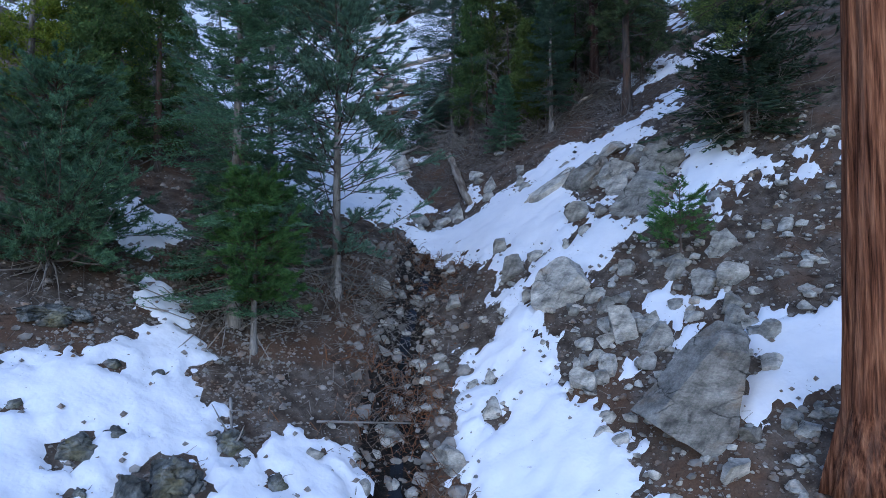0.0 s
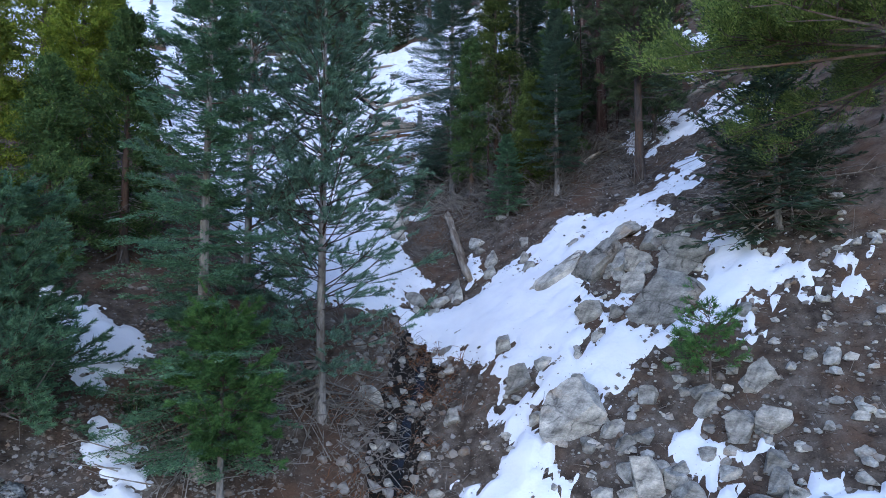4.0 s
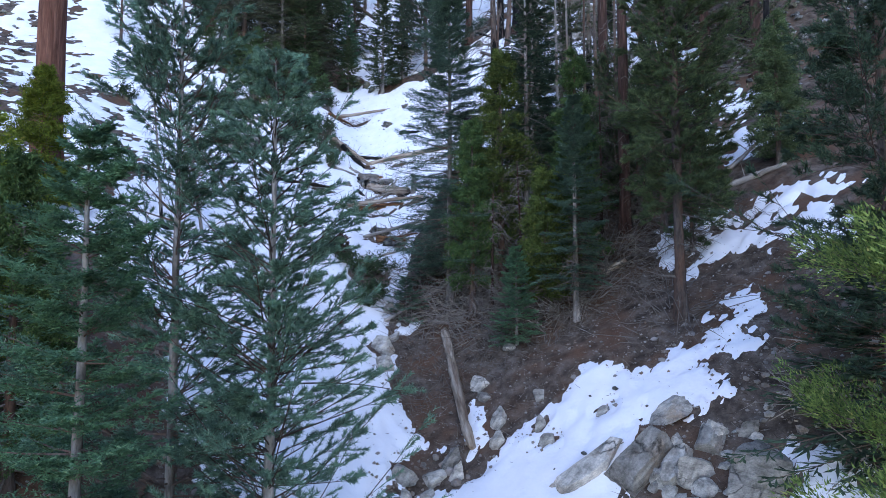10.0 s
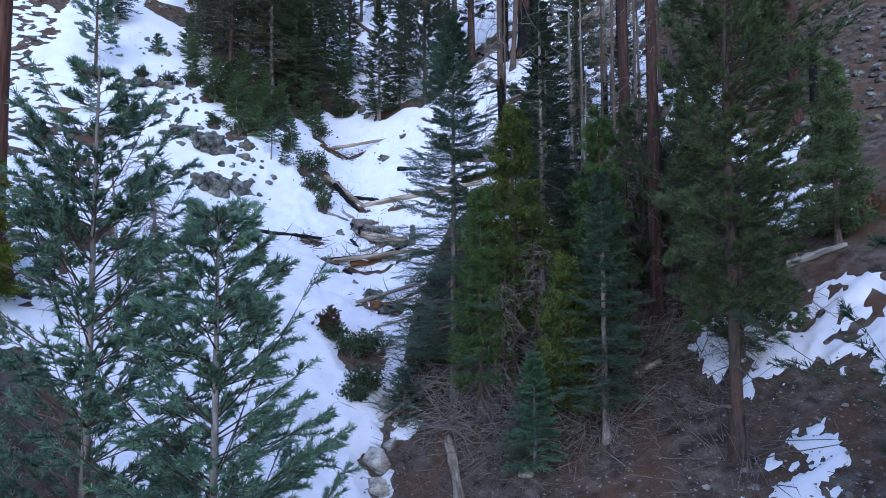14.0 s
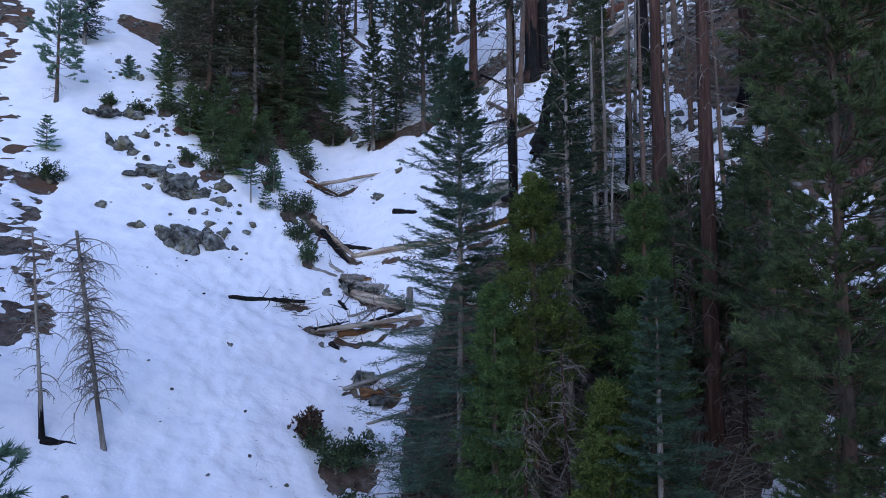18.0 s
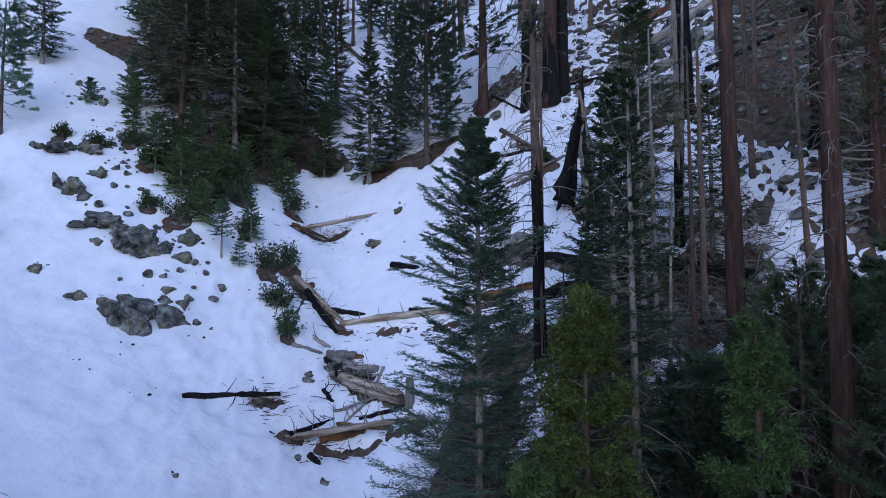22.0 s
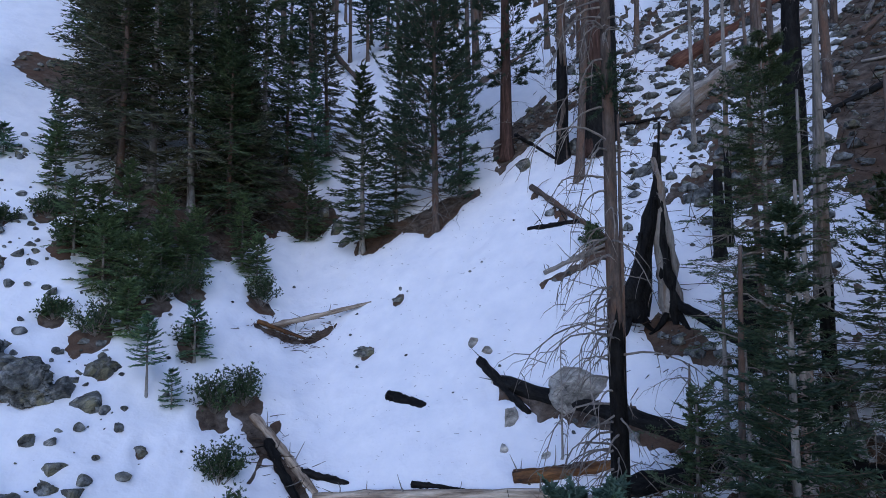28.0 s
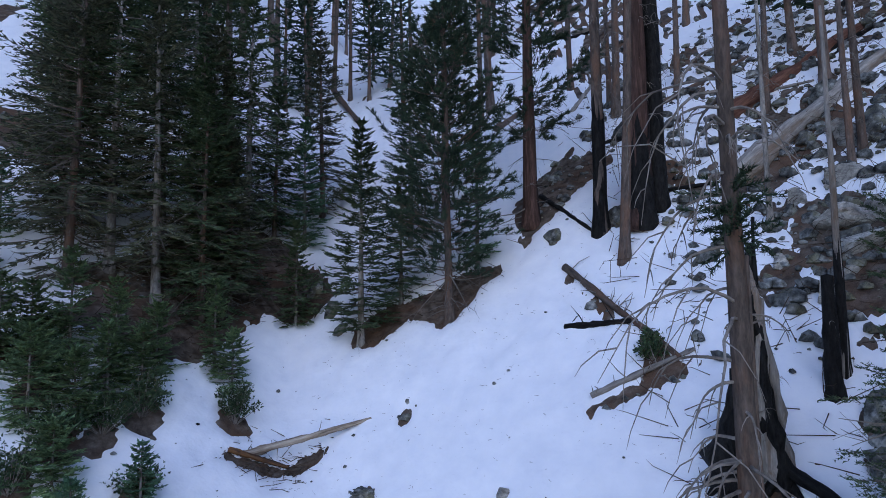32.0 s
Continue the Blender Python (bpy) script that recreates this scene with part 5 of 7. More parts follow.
def shrub(x, y, H, R, seed, mat=None, label="low dark evergreen shrub in the snow", n=900, size=0.09, group="shrubs"):
    rng = np.random.default_rng(seed)
    t = plant("shrub", x, y, label, "shrub", group)
    m = 34
    base = np.zeros((m, 3))
    az, el = rng.uniform(0, 6.28, m), rng.uniform(0.35, 1.4, m)
    tip = np.column_stack([np.cos(az) * np.cos(el) * R * 1.25, np.sin(az) * np.cos(el) * R * 1.25, np.sin(el) * H]) * rng.uniform(0.55, 1.05, (m, 1))
    part("stemwood", sticks(base - (0, 0, 0.15), tip, 0.014, 0.004), TWIG, t)["kind"] = "stuff"
    i, s = rng.integers(0, m, n), rng.uniform(0.25, 1.03, (n, 1)) ** 0.7
    p = tip[i] * s + rng.normal(0, 0.06 * R + 0.03, (n, 3))
    p[:, 2] = np.maximum(p[:, 2], 0.02)
    d = unit(tip[i] / np.linalg.norm(tip[i], axis=1)[:, None] * 0.7 + rng.normal(0, 0.6, (n, 3)))
    pieces = [blades(p, unit(d + rng.normal(0, 0.5, d.shape)), unit(rng.normal(0, 1, d.shape)), size * rng.uniform(0.7, 1.4, n), size * 0.45) for _ in range(4)]
    part("foliage", join(pieces), mat or SHRUB_LEAF, t)["kind"] = "stuff"
    return t


def trunk_log(a, b, r, seed, mat, label, name="fallen_log", taper=0.6, twigs=0, lift=0.4, up=(0, 0), group="fallen logs"):
    """A fallen trunk that lies along the ground from a to b."""
    rng = np.random.default_rng(seed)
    n = 18
    u = np.linspace(0, 1, n)
    xs, ys = a[0] + (b[0] - a[0]) * u, a[1] + (b[1] - a[1]) * u
    zs = ground(xs, ys)
    fitted = np.polyval(np.polyfit(u, zs, 1), u)
    fitted += np.max(zs - fitted) * 0.6 + up[0] * (1 - u) + up[1] * u + 0.05
    path = np.column_stack([xs, ys, fitted + r * lift + 0.06 * r * np.sin(u * 9 + seed)])
    path[:, :2] += np.cumsum(rng.normal(0, r * 0.07, (n, 2)), 0)
    mid = path.mean(0)
    t = new(name)
    turn = Vector(path[-1] - path[0]).to_track_quat("Z", "Y").to_matrix()
    t.matrix_world = Matrix.Translation(mid) @ turn.to_4x4()
    path, mid = (path - mid) @ np.array(turn), np.zeros(3)
    tagged(t, label, "log", group)
    radii = 0.85 * r * (1 - (1 - taper) * u) * (1 + rng.normal(0, 0.08, n))
    radii[0] *= 0.9
    radii[-1] *= 0.8
    part("trunk", tube(path - mid, radii, 14, 0.36, seed), mat, t, "", True)
    if twigs:
        k = rng.integers(1, n - 1, twigs)
        p = path[k] - mid
        d = unit(rng.normal(0, 1, (twigs, 3)) * (1, 1, 0.5) + np.array(turn)[2] * 0.6)
        e = p + d * rng.uniform(0.2, 1.0, (twigs, 1))
        for q in range(twigs):
            part("branch_stub", tube([p[q], (p[q] + e[q]) / 2 + rng.normal(0, 0.04, 3), e[q]], (0.022, 0.016, 0.006), 5), DEAD if mat is not BURNT else BURNT, t)
    return t


# the great cedar beside the start, and the young trees on the lower left bank
cedar(6.35, 9.4, 19, 2.6, 11, 0.43, 0.5, 205, 11, 210, 0.042, BRIGHT_CEDAR, CEDAR_BARK, "huge cedar with red furrowed trunk and yellow-green sprays", 0, 0.6, 0.04, sides=72, low=0.95, fine=True, limb_bark=BARK_PINE)
pine(-4.0, 13.6, 3.5, 0.88, 12, 0.28, 0.07, 130, 12, 3, 22, 0.10, 0.011, YOUNG_LEAF, BARK_FIR, "young bushy bright green pine on bare soil", 0, 0.45)
fir(-4.6, 14.1, 10.2, 1.75, 13, 0.05, 0.13, 34, 6, 13, 2, 1.0, power=0.6, droop=-0.3, ragged=0.4, comb=3, label="slender fir with pale trunk and drooping green tiers", dead=26)
pine(-4.8, 17.6, 12.4, 2.7, 14, 0.02, 0.11, 250, 11, 3, 26, 0.105, 0.011, None, BARK_FIR, label="tall open pine with bluish brushes of needles", dead=16, power=0.78, rise0=0.12, inner=0.14)
pine(-2.8, 16.8, 11.7, 2.7, 15, 0.06, 0.12, 250, 11, 3, 26, 0.105, 0.011, None, BARK_FIR, label="tall open pine with bluish brushes and dead lower limbs", dead=30, power=0.78, rise0=0.12, inner=0.14)
pine(-8.1, 13.2, 4.0, 2.2, 16, 0.03, 0.07, 230, 12, 3, 22, 0.11, 0.012, FIR_LEAF, BARK_PINE, label="broad green young pine beside the snow", dead=24, power=0.5)
cedar(-10.0, 19.2, 8.0, 1.7, 17, 0.2, None, 130, 46, 5, 0.17, CEDAR_LEAF, BARK_PINE, label="dark cedar with dead lower limbs", dead=40)
cedar(-10.9, 16.6, 6.8, 1.7, 18, 0.2, None, 130, 46, 5, 0.17, CEDAR_LEAF, BARK_FIR, label="yellow-green cedar with pale trunk", dead=20)
cedar(-12.0, 20.6, 8.2, 1.8, 19, 0.15, None, 117, 46, 5, 0.17, CEDAR_LEAF, BARK_PINE, label="yellow-green cedar at the edge of the grove", dead=14)
cedar(-8.3, 18.4, 6.6, 1.5, 20, 0.1, None, 117, 46, 5, 0.17, DARK_CEDAR, BARK_PINE, label="dark young cedar in the grove", dead=14)
cedar(-13.4, 27.2, 5.0, 1.4, 23, 0.1, None, 104, 46, 5, 0.17, CEDAR_LEAF, label="yellow-green cedar beside a great red trunk", dead=8)
snag(-14.4, 29.1, 24, 0.55, 24, BARK_RED, "great straight red cedar trunk, bare of limbs", 10, 1.4, 0.55, top=0.55, name="red_trunk", group="great trunks")

cedar(-9.4, 16.9, 5.2, 1.3, 27, 0.1, None, 110, 40, 5, 0.17, DARK_CEDAR, BARK_PINE, "dark cedar in the shaded grove", 20)

# the grove on the right bank
fir(8.5, 17.7, 4.4, 2.1, 30, 0.04, 0.09, 18, 7, 11, 1, 1.5, DARK_LEAF, None, "low broad dark fir on bare soil", 10, 0.6, ragged=0.3)
pine(9.1, 18.4, 10.5, 3.1, 31, 0.05, 0.22, 220, 10, 3, 12, 0.17, 0.017, DARK_LEAF, label="broad dark pine whose limbs reach the soil", dead=24, power=0.6, rise0=-0.12)
pine(7.0, 24.0, 15.0, 1.8, 32, 0.2, 0.16, 300, 10, 3, 20, 0.15, 0.015, OLIVE_LEAF, label="dense pine with a bare lower trunk", dead=12, power=0.33)
cedar(3.7, 27.2, 4.9, 1.15, 33, 0.14, 0.12, 110, 46, 5, 0.17, OLIVE_CEDAR, BARK_PINE, label="dark green cedar with a splayed skirt of dead limbs", dead=90)
cedar(1.3, 29.2, 7.1, 1.2, 34, 0.16, 0.12, 110, 46, 5, 0.17, DARK_CEDAR, BARK_PINE, label="dark green cedar with bare foot", dead=70)
cedar(2.45, 30.0, 9.3, 1.85, 35, 0.2, 0.14, 150, 46, 5, 0.17, OLIVE_CEDAR, BARK_PINE, label="olive-green cedar rising over the grove, dead below", dead=90)
fir(0.5, 30.6, 13.2, 2.35, 36, 0.13, 0.14, 40, 7, 15, 2, 1.0, BLUE_LEAF, BARK_FIR, power=0.75, ragged=0.45, comb=3, label="tall narrow fir with grey trunk and drooping tiers", dead=50)
fir(2.6, 26.5, 3.1, 0.9, 37, 0.05, 0.05, 17, 6, 10, 2, 0.9, comb=2, label="small bluish fir at the foot of the grove", dead=0)
fir(4.5, 26.3, 7.3, 1.35, 38, 0.16, 0.1, 26, 6, 11, 2, 0.95, BLUE_LEAF, BARK_FIR, comb=3, ragged=0.3, label="grey-green fir with pale trunk and a skirt of dead limbs", dead=60)
fir(3.52, 30.46, 12.8, 1.2, 39, 0.3, 0.13, 24, 5, 10, 1, 1.0, DARK_LEAF, BARK_FIR, "tall thin fir with pale trunk and many dead grey limbs", 110, ragged=0.8, dead_to=0.95)
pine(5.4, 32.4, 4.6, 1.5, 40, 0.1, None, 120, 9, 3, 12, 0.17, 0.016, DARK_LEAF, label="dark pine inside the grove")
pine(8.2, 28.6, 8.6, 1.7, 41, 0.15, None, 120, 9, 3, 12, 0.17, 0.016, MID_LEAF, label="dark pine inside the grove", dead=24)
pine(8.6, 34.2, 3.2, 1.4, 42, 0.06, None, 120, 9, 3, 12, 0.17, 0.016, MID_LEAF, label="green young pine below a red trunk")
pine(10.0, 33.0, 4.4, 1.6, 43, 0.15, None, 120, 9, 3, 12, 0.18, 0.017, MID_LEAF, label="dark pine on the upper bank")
cedar(12.4, 28.5, 5.6, 1.1, 46, 0.08, None, 117, 46, 5, 0.17, OLIVE_LEAF, BARK_PINE, label="compact dark green cedar on the bank", dead=0)
fir(4.5, 35.4, 11.0, 1.9, 47, 0.22, 0.13, 30, 6, 13, 2, 1.0, DARK_LEAF, label="open fir with a bare pale trunk below", dead=56)
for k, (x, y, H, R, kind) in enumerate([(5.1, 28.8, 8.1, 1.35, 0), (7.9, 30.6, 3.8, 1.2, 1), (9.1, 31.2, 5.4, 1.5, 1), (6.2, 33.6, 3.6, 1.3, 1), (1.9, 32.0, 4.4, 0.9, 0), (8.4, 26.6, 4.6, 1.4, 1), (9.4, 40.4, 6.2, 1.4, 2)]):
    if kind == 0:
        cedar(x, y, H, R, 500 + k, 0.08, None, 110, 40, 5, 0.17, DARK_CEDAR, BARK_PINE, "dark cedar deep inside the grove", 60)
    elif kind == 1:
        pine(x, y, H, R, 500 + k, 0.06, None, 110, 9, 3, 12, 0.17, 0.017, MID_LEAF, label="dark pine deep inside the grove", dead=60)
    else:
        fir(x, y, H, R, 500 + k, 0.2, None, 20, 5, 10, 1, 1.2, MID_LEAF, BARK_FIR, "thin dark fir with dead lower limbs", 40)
snag(8.0, 35.8, 17, 0.27, 48, BARK_DARK, "tall red-brown trunk rising bare from the grove", 24, 1.3, 0.25, top=0.6, name="red_trunk", group="great trunks")
snag(7.2, 29.95, 16, 0.22, 49, BARK_DARK, "tall red-brown trunk rising bare from the grove", 90, 1.3, 0.1, top=0.6, name="red_trunk", group="great trunks")
for k, (x, y, H) in enumerate(((7.7, 29.3, 6.5), (6.4, 30.4, 5.5), (3.1, 28.6, 5.0), (2.0, 28.9, 4.2), (8.7, 29.6, 6.0))):
    snag(x, y, H, 0.06, 560 + k, BARK_DARK, "dark dead sapling thick with bare limbs", 90, 1.1, 0.05, (2 * math.sin(k * 2.3), 2 * math.cos(k * 1.7)), r=0.011)
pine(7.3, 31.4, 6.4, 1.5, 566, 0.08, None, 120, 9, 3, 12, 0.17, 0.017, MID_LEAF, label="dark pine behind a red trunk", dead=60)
snag(6.2, 38.2, 9, 0.10, 50, DEAD, "thin grey dead tree with twigs", 34, 0.8, 0.1)
snag(7.0, 39.4, 10, 0.09, 51, DEAD, "thin grey dead tree with twigs", 34, 0.8, 0.1)
snag(6.1, 41.4, 4.6, 0.09, 52, DEAD, "thin grey dead tree with twigs", 26, 0.7, 0.1)
snag(8.7, 41.6, 11, 0.17, 53, DEAD, "grey dead tree, charred at the foot", 20, 0.8, 0.2, burnt_to=4.0)
snag(8.3, 38.6, 10, 0.12, 54, BARK_PINE, "dead brown trunk with twigs", 28, 0.9, 0.1)
snag(14.2, 32.4, 5.6, 0.22, 55, BURNT, "charred broken trunk on the bank", 5, 0.7, 0.5, name="burnt_snag", top=0.5)
snag(17.0, 39.7, 9, 0.5, 56, BARK_DARK, "thick red trunk burnt black at the foot", 6, 1.0, 0.5, burnt_to=3.5, top=0.6, name="red_trunk", group="great trunks")
snag(14.8, 42.5, 12, 0.42, 57, BARK_DARK, "thick red trunk burnt black at the foot", 8, 1.0, 0.4, burnt_to=3.0, top=0.6, name="red_trunk", group="great trunks")

pine(14.1, 38.5, 14, 3.5, 58, 0.16, 0.3, 220, 9, 3, 12, 0.17, 0.018, BROWN_LEAF, BARK_DARK, "old dark pine with brownish crown and dead limbs", 60, 0.4)
pine(15.8, 36.6, 13, 2.8, 59, 0.1, 0.28, 130, 9, 3, 12, 0.19, 0.02, MID_LEAF, BARK_DARK, "old dark pine with brownish crown and dead limbs", 60, 0.4)

# burnt and dead trees by the upper snow
snag(3.15, 39.6, 15, 0.195, 61, BARK_PINE, "dead trunk burnt black below, with drooping bare limbs", 64, 2.5, 0.22, (0, -0.8), burnt_to=7.6, top=0.5, r=0.023, name="burnt_snag", group="burnt snags", tuft=11.3, toward=3.3)
snag(3.3, 39.9, 11, 0.075, 62, BARK_PINE, "thin grey dead stem beside a burnt trunk", 14, 0.8, 0.3, top=0.4)
shattered_snag(5.95, 45.6, 6.3, 63, "shattered charred trunk split into upright splinters")
pine(2.6, 58.4, 17, 3.1, 65, 0.22, 0.34, 170, 9, 3, 12, 0.2, 0.024, DARK_LEAF, BARK_DARK, label="tall pine with red trunk and dark high crown", dead=24)
snag(5.0, 55.8, 14, 0.27, 66, BARK_PINE, "tall dead trunk charred below", 30, 1.5, 0.3, burnt_to=6.0, top=0.5, r=0.017, name="burnt_snag", group="burnt snags")
snag(6.4, 55.2, 13, 0.5, 67, BARK_DARK, "thick dead trunk with burnt foot and hanging bare limbs", 40, 2.0, 0.25, burnt_to=4.5, top=0.6, r=0.018, name="burnt_snag", group="burnt snags")
snag(7.2, 55.6, 13, 0.4, 68, BURNT, "thick charred trunk beside a dead one", 16, 1.4, 0.3, top=0.5, name="burnt_snag", group="burnt snags")
snag(8.7, 46.8, 9.5, 0.11, 69, DEAD, "thin pale dead stem charred at the foot", 10, 0.5, 0.3, burnt_to=3.6)
snag(11.4, 47.6, 11, 0.37, 70, BURNT, "thick charred trunk standing on scree", 14, 1.0, 0.3, top=0.55, name="burnt_snag", group="burnt snags")
snag(8.3, 46.6, 2.9, 0.22, 71, BURNT, "short charred stump on scree", 4, 0.5, 0.4, top=0.6, name="burnt_stump", group="burnt snags")
snag(7.75, 43.5, 2.2, 0.3, 72, BURNT, "short thick charred stump", 3, 0.4, 0.4, top=0.6, name="burnt_stump", group="burnt snags")
snag(-8.9, 30.0, 6.0, 0.065, 73, BARK_FIR, "grey broken dead tree full of fine twigs", 220, 1.1, 0.25, top=0.6, r=0.016, lean=(0, -9))
snag(-10.3, 29.6, 5.6, 0.06, 74, DEAD, "thin dead tree charred at the foot", 70, 0.9, 0.2, burnt_to=1.2, lean=(0, -5))
snag(-11.2, 28.0, 3.2, 0.06, 75, BURNT, "burnt leaning dead stem on snow", 16, 1.0, 0.2, lean=(0, -18), name="burnt_snag", group="burnt snags")
snag(2.6, 43.6, 3.2, 0.035, 77, DEAD, "slim dead sapling standing in the snow", 16, 0.5, 0.2)

snag(-19.6, 60.4, 4.2, 0.07, 79, DEAD, "bleached dead bush-like tree on a soil cut", 70, 1.7, 0.1, top=0.4)

# the dark grove in the upper gully
for k, (x, y, H, R) in enumerate([(-15.2, 54.4, 13, 2.5), (-14.4, 55.8, 14, 2.4), (-12.4, 55.6, 13, 1.9), (-11.3, 57.6, 10.5, 2.0), (-10.4, 60.2, 13, 2.3), (-9.8, 62.7, 8, 1.7), (-16.4, 56.4, 13, 2.4), (-13.6, 58.6, 14, 2.2), (-10.2, 57.6, 7.5, 1.9), (-12.4, 62.5, 13, 2.0), (-20.5, 62.0, 12, 2.2), (-17.2, 57.2, 12, 2.0), (-8.0, 66.0, 11, 2.0), (-15.0, 65.5, 13, 2.2), (-11.8, 59.4, 11, 2.0), (-10.9, 56.2, 9, 1.8)]):
    if k % 3 == 1:
        fir(x, y, H, R * 0.9, 80 + k, 0.22, None, 28, 6, 9, 1, 1.7, MID_LEAF, BARK_FIR, "thin ragged fir with many dead grey limbs", 70, 0.5, -0.4, (1.5 * math.sin(k * 3), 1.5 * math.cos(k * 5)), ragged=0.9, dead_to=0.75)
    else:
        fir(x, y, H, R, 80 + k, (0.04, 0.1, 0.12)[k % 3], None, 27 + k % 4, 6, 9, 1, 1.8, (BROWN_LEAF, MID_LEAF, BROWN_LEAF, MID_LEAF)[k % 4], BARK_FIR if k % 4 == 2 else BARK_PINE, "tall dark fir in the shaded upper grove", 55, 0.5 + 0.06 * (k % 5), -0.38, (1.5 * math.sin(k * 3), 1.5 * math.cos(k * 5)), ragged=0.9, dead_to=0.5)
for k, (x, y, H, R) in enumerate([(-12.0, 52.0, 3.0, 0.9), (-11.6, 50.8, 2.4, 1.0), (-13.0, 49.2, 2.8, 1.2), (-11.9, 49.6, 2.2, 1.1), (-14.8, 50.4, 3.0, 1.2), (-10.9, 51.6, 2.2, 1.0), (-13.3, 51.6, 3.6, 1.3), (-11.4, 47.9, 1.8, 0.9), (-14.2, 51.0, 2.6, 1.1), (-11.0, 52.8, 2.4, 1.0), (-9.6, 54.4, 3.4, 0.8), (-8.8, 54.0, 2.2, 0.9), (-17.4, 53.3, 3.0, 0.9)]):
    fir(x, y, H, R, 600 + k, 0.06, None, 16, 6, 9, 1, 1.3, EDGE_LEAF, None, "young green fir at the edge of the grove", 0, 0.8, ragged=0.5)
fir(-8.4, 63.3, 7.0, 1.5, 101, 0.06, None, 24, 6, 9, 1, 1.5, FIR_LEAF, label="open bluish fir standing in the snow", dead=0)
fir(-4.5, 56.3, 9.0, 1.9, 102, 0.08, None, 28, 6, 11, 1, 1.6, MID_LEAF, label="tiered bluish fir on the soil bank", dead=6)
pine(-1.0, 55.4, 12.5, 2.8, 103, 0.12, 0.17, 250, 9, 3, 12, 0.19, 0.022, DARK_LEAF, label="dense dark pine on the soil bank", dead=16, power=0.45)
fir(0.2, 57.4, 6.0, 1.0, 104, 0.1, None, 18, 6, 9, 1, 1.4, label="small fir on the soil bank", dead=4)
fir(-2.8, 60.8, 9.0, 1.6, 105, 0.1, None, 24, 6, 8, 1, 1.6, DARK_LEAF, label="dark fir behind the soil bank", dead=4)
pine(-1.2, 61.5, 11.0, 1.9, 106, 0.2, None, 105, 9, 3, 12, 0.2, 0.024, DARK_LEAF, label="dark pine behind the soil bank")
shrub(-7.1, 44.8, 1.5, 0.85, 107, None, "dark evergreen shrub beside the stream logs", 900)
fir(-9.9, 46.2, 2.6, 0.6, 108, 0.45, 0.05, 9, 6, 8, 1, 1.0, label="tiny fir with a bare stem in snow", dead=0)
fir(-9.2, 48.2, 2.1, 0.75, 109, 0.15, 0.05, 10, 6, 8, 1, 1.0, label="tiny fir growing in snow", dead=0)
fir(-9.1, 46.2, 1.3, 0.4, 110, 0.2, 0.03, 8, 5, 7, 1, 0.8, label="tiny fir growing in snow", dead=0)
fir(-18.5, 55.3, 3.2, 1.0, 111, 0.08, None, 14, 6, 9, 1, 1.2, label="small fir on open snowfield", dead=0)
fir(-20.4, 54.3, 1.4, 0.7, 112, 0.05, None, 9, 6, 8, 1, 1.1, label="small fir on open snowfield", dead=0)
pine(-22.4, 49.8, 7.5, 1.5, 113, 0.2, None, 90, 9, 3, 12, 0.18, 0.02, PINE_LEAF, label="lone pine on the open snow slope", dead=10)
fir(-24.4, 56.1, 8.0, 1.6, 114, 0.1, None, 22, 6, 8, 1, 1.5, DARK_LEAF, label="dark fir on the open snow slope", dead=0)
fir(-20.3, 45.6, 1.8, 0.6, 115, 0.05, None, 9, 6, 8, 1, 1.0, label="tiny fir on the open snow slope", dead=0)
for k, (x, y, H, R) in enumerate(SHRUBS):
    shrub(x, y, H, R, 130 + k, n=700)
pine(5.65, 15.2, 1.6, 0.75, 149, 0.1, 0.03, 40, 6, 2, 14, 0.12, 0.012, YOUNG_LEAF, label="small seedling pine among boulders", dead=0)
shrub(13.8, 28.8, 0.8, 0.8, 150, BRUSH, "dry yellow shrub on the bank", 500)
shrub(-6.0, 14.6, 0.7, 0.55, 151, None, "small dark shrub on bare soil", 300)

# thin dead firs that crowd the debris below the burnt trunks
for k, (x, y, H, r0) in enumerate([(4.6, 37.6, 9, 0.1), (5.4, 38.6, 6, 0.07), (7.4, 37.2, 10, 0.09), (9.3, 38.4, 11, 0.1), (10.2, 40.6, 10, 0.08), (4.9, 40.6, 4.2, 0.07), (7.6, 42.4, 11, 0.1), (9.6, 43.6, 11, 0.09), (12.0, 42.6, 12, 0.12), (3.4, 36.6, 5.5, 0.06), (6.3, 36.4, 6.5, 0.07), (11.2, 37.6, 9, 0.1), (13.4, 45.0, 12, 0.12), (9.6, 51.8, 11, 0.1), (12.8, 52.4, 12, 0.12)]):
    snag(x, y, H, r0, 800 + k, (BARK_PINE, BARK_FIR, BARK_PINE)[k % 3], "thin grey dead fir hung with bare limbs", 22, 1.2, 0.08, (1.6 * math.sin(k * 2.1), 1.6 * math.cos(k * 3.7)), r=0.012)
fir(6.9, 40.8, 10.5, 2.2, 821, 0.1, 0.12, 34, 6, 12, 1, 1.15, MID_LEAF, BARK_FIR, "ragged dark fir with grey trunk among dead stems", 50, 0.5, -0.35, ragged=0.6, dead_to=0.6, comb=3)
fir(4.7, 39.6, 4.6, 1.3, 822, 0.15, 0.1, 20, 5, 11, 1, 1.1, MID_LEAF, BARK_FIR, "ragged dark fir with grey trunk among dead stems", 40, 0.5, -0.4, ragged=0.9, dead_to=0.6)

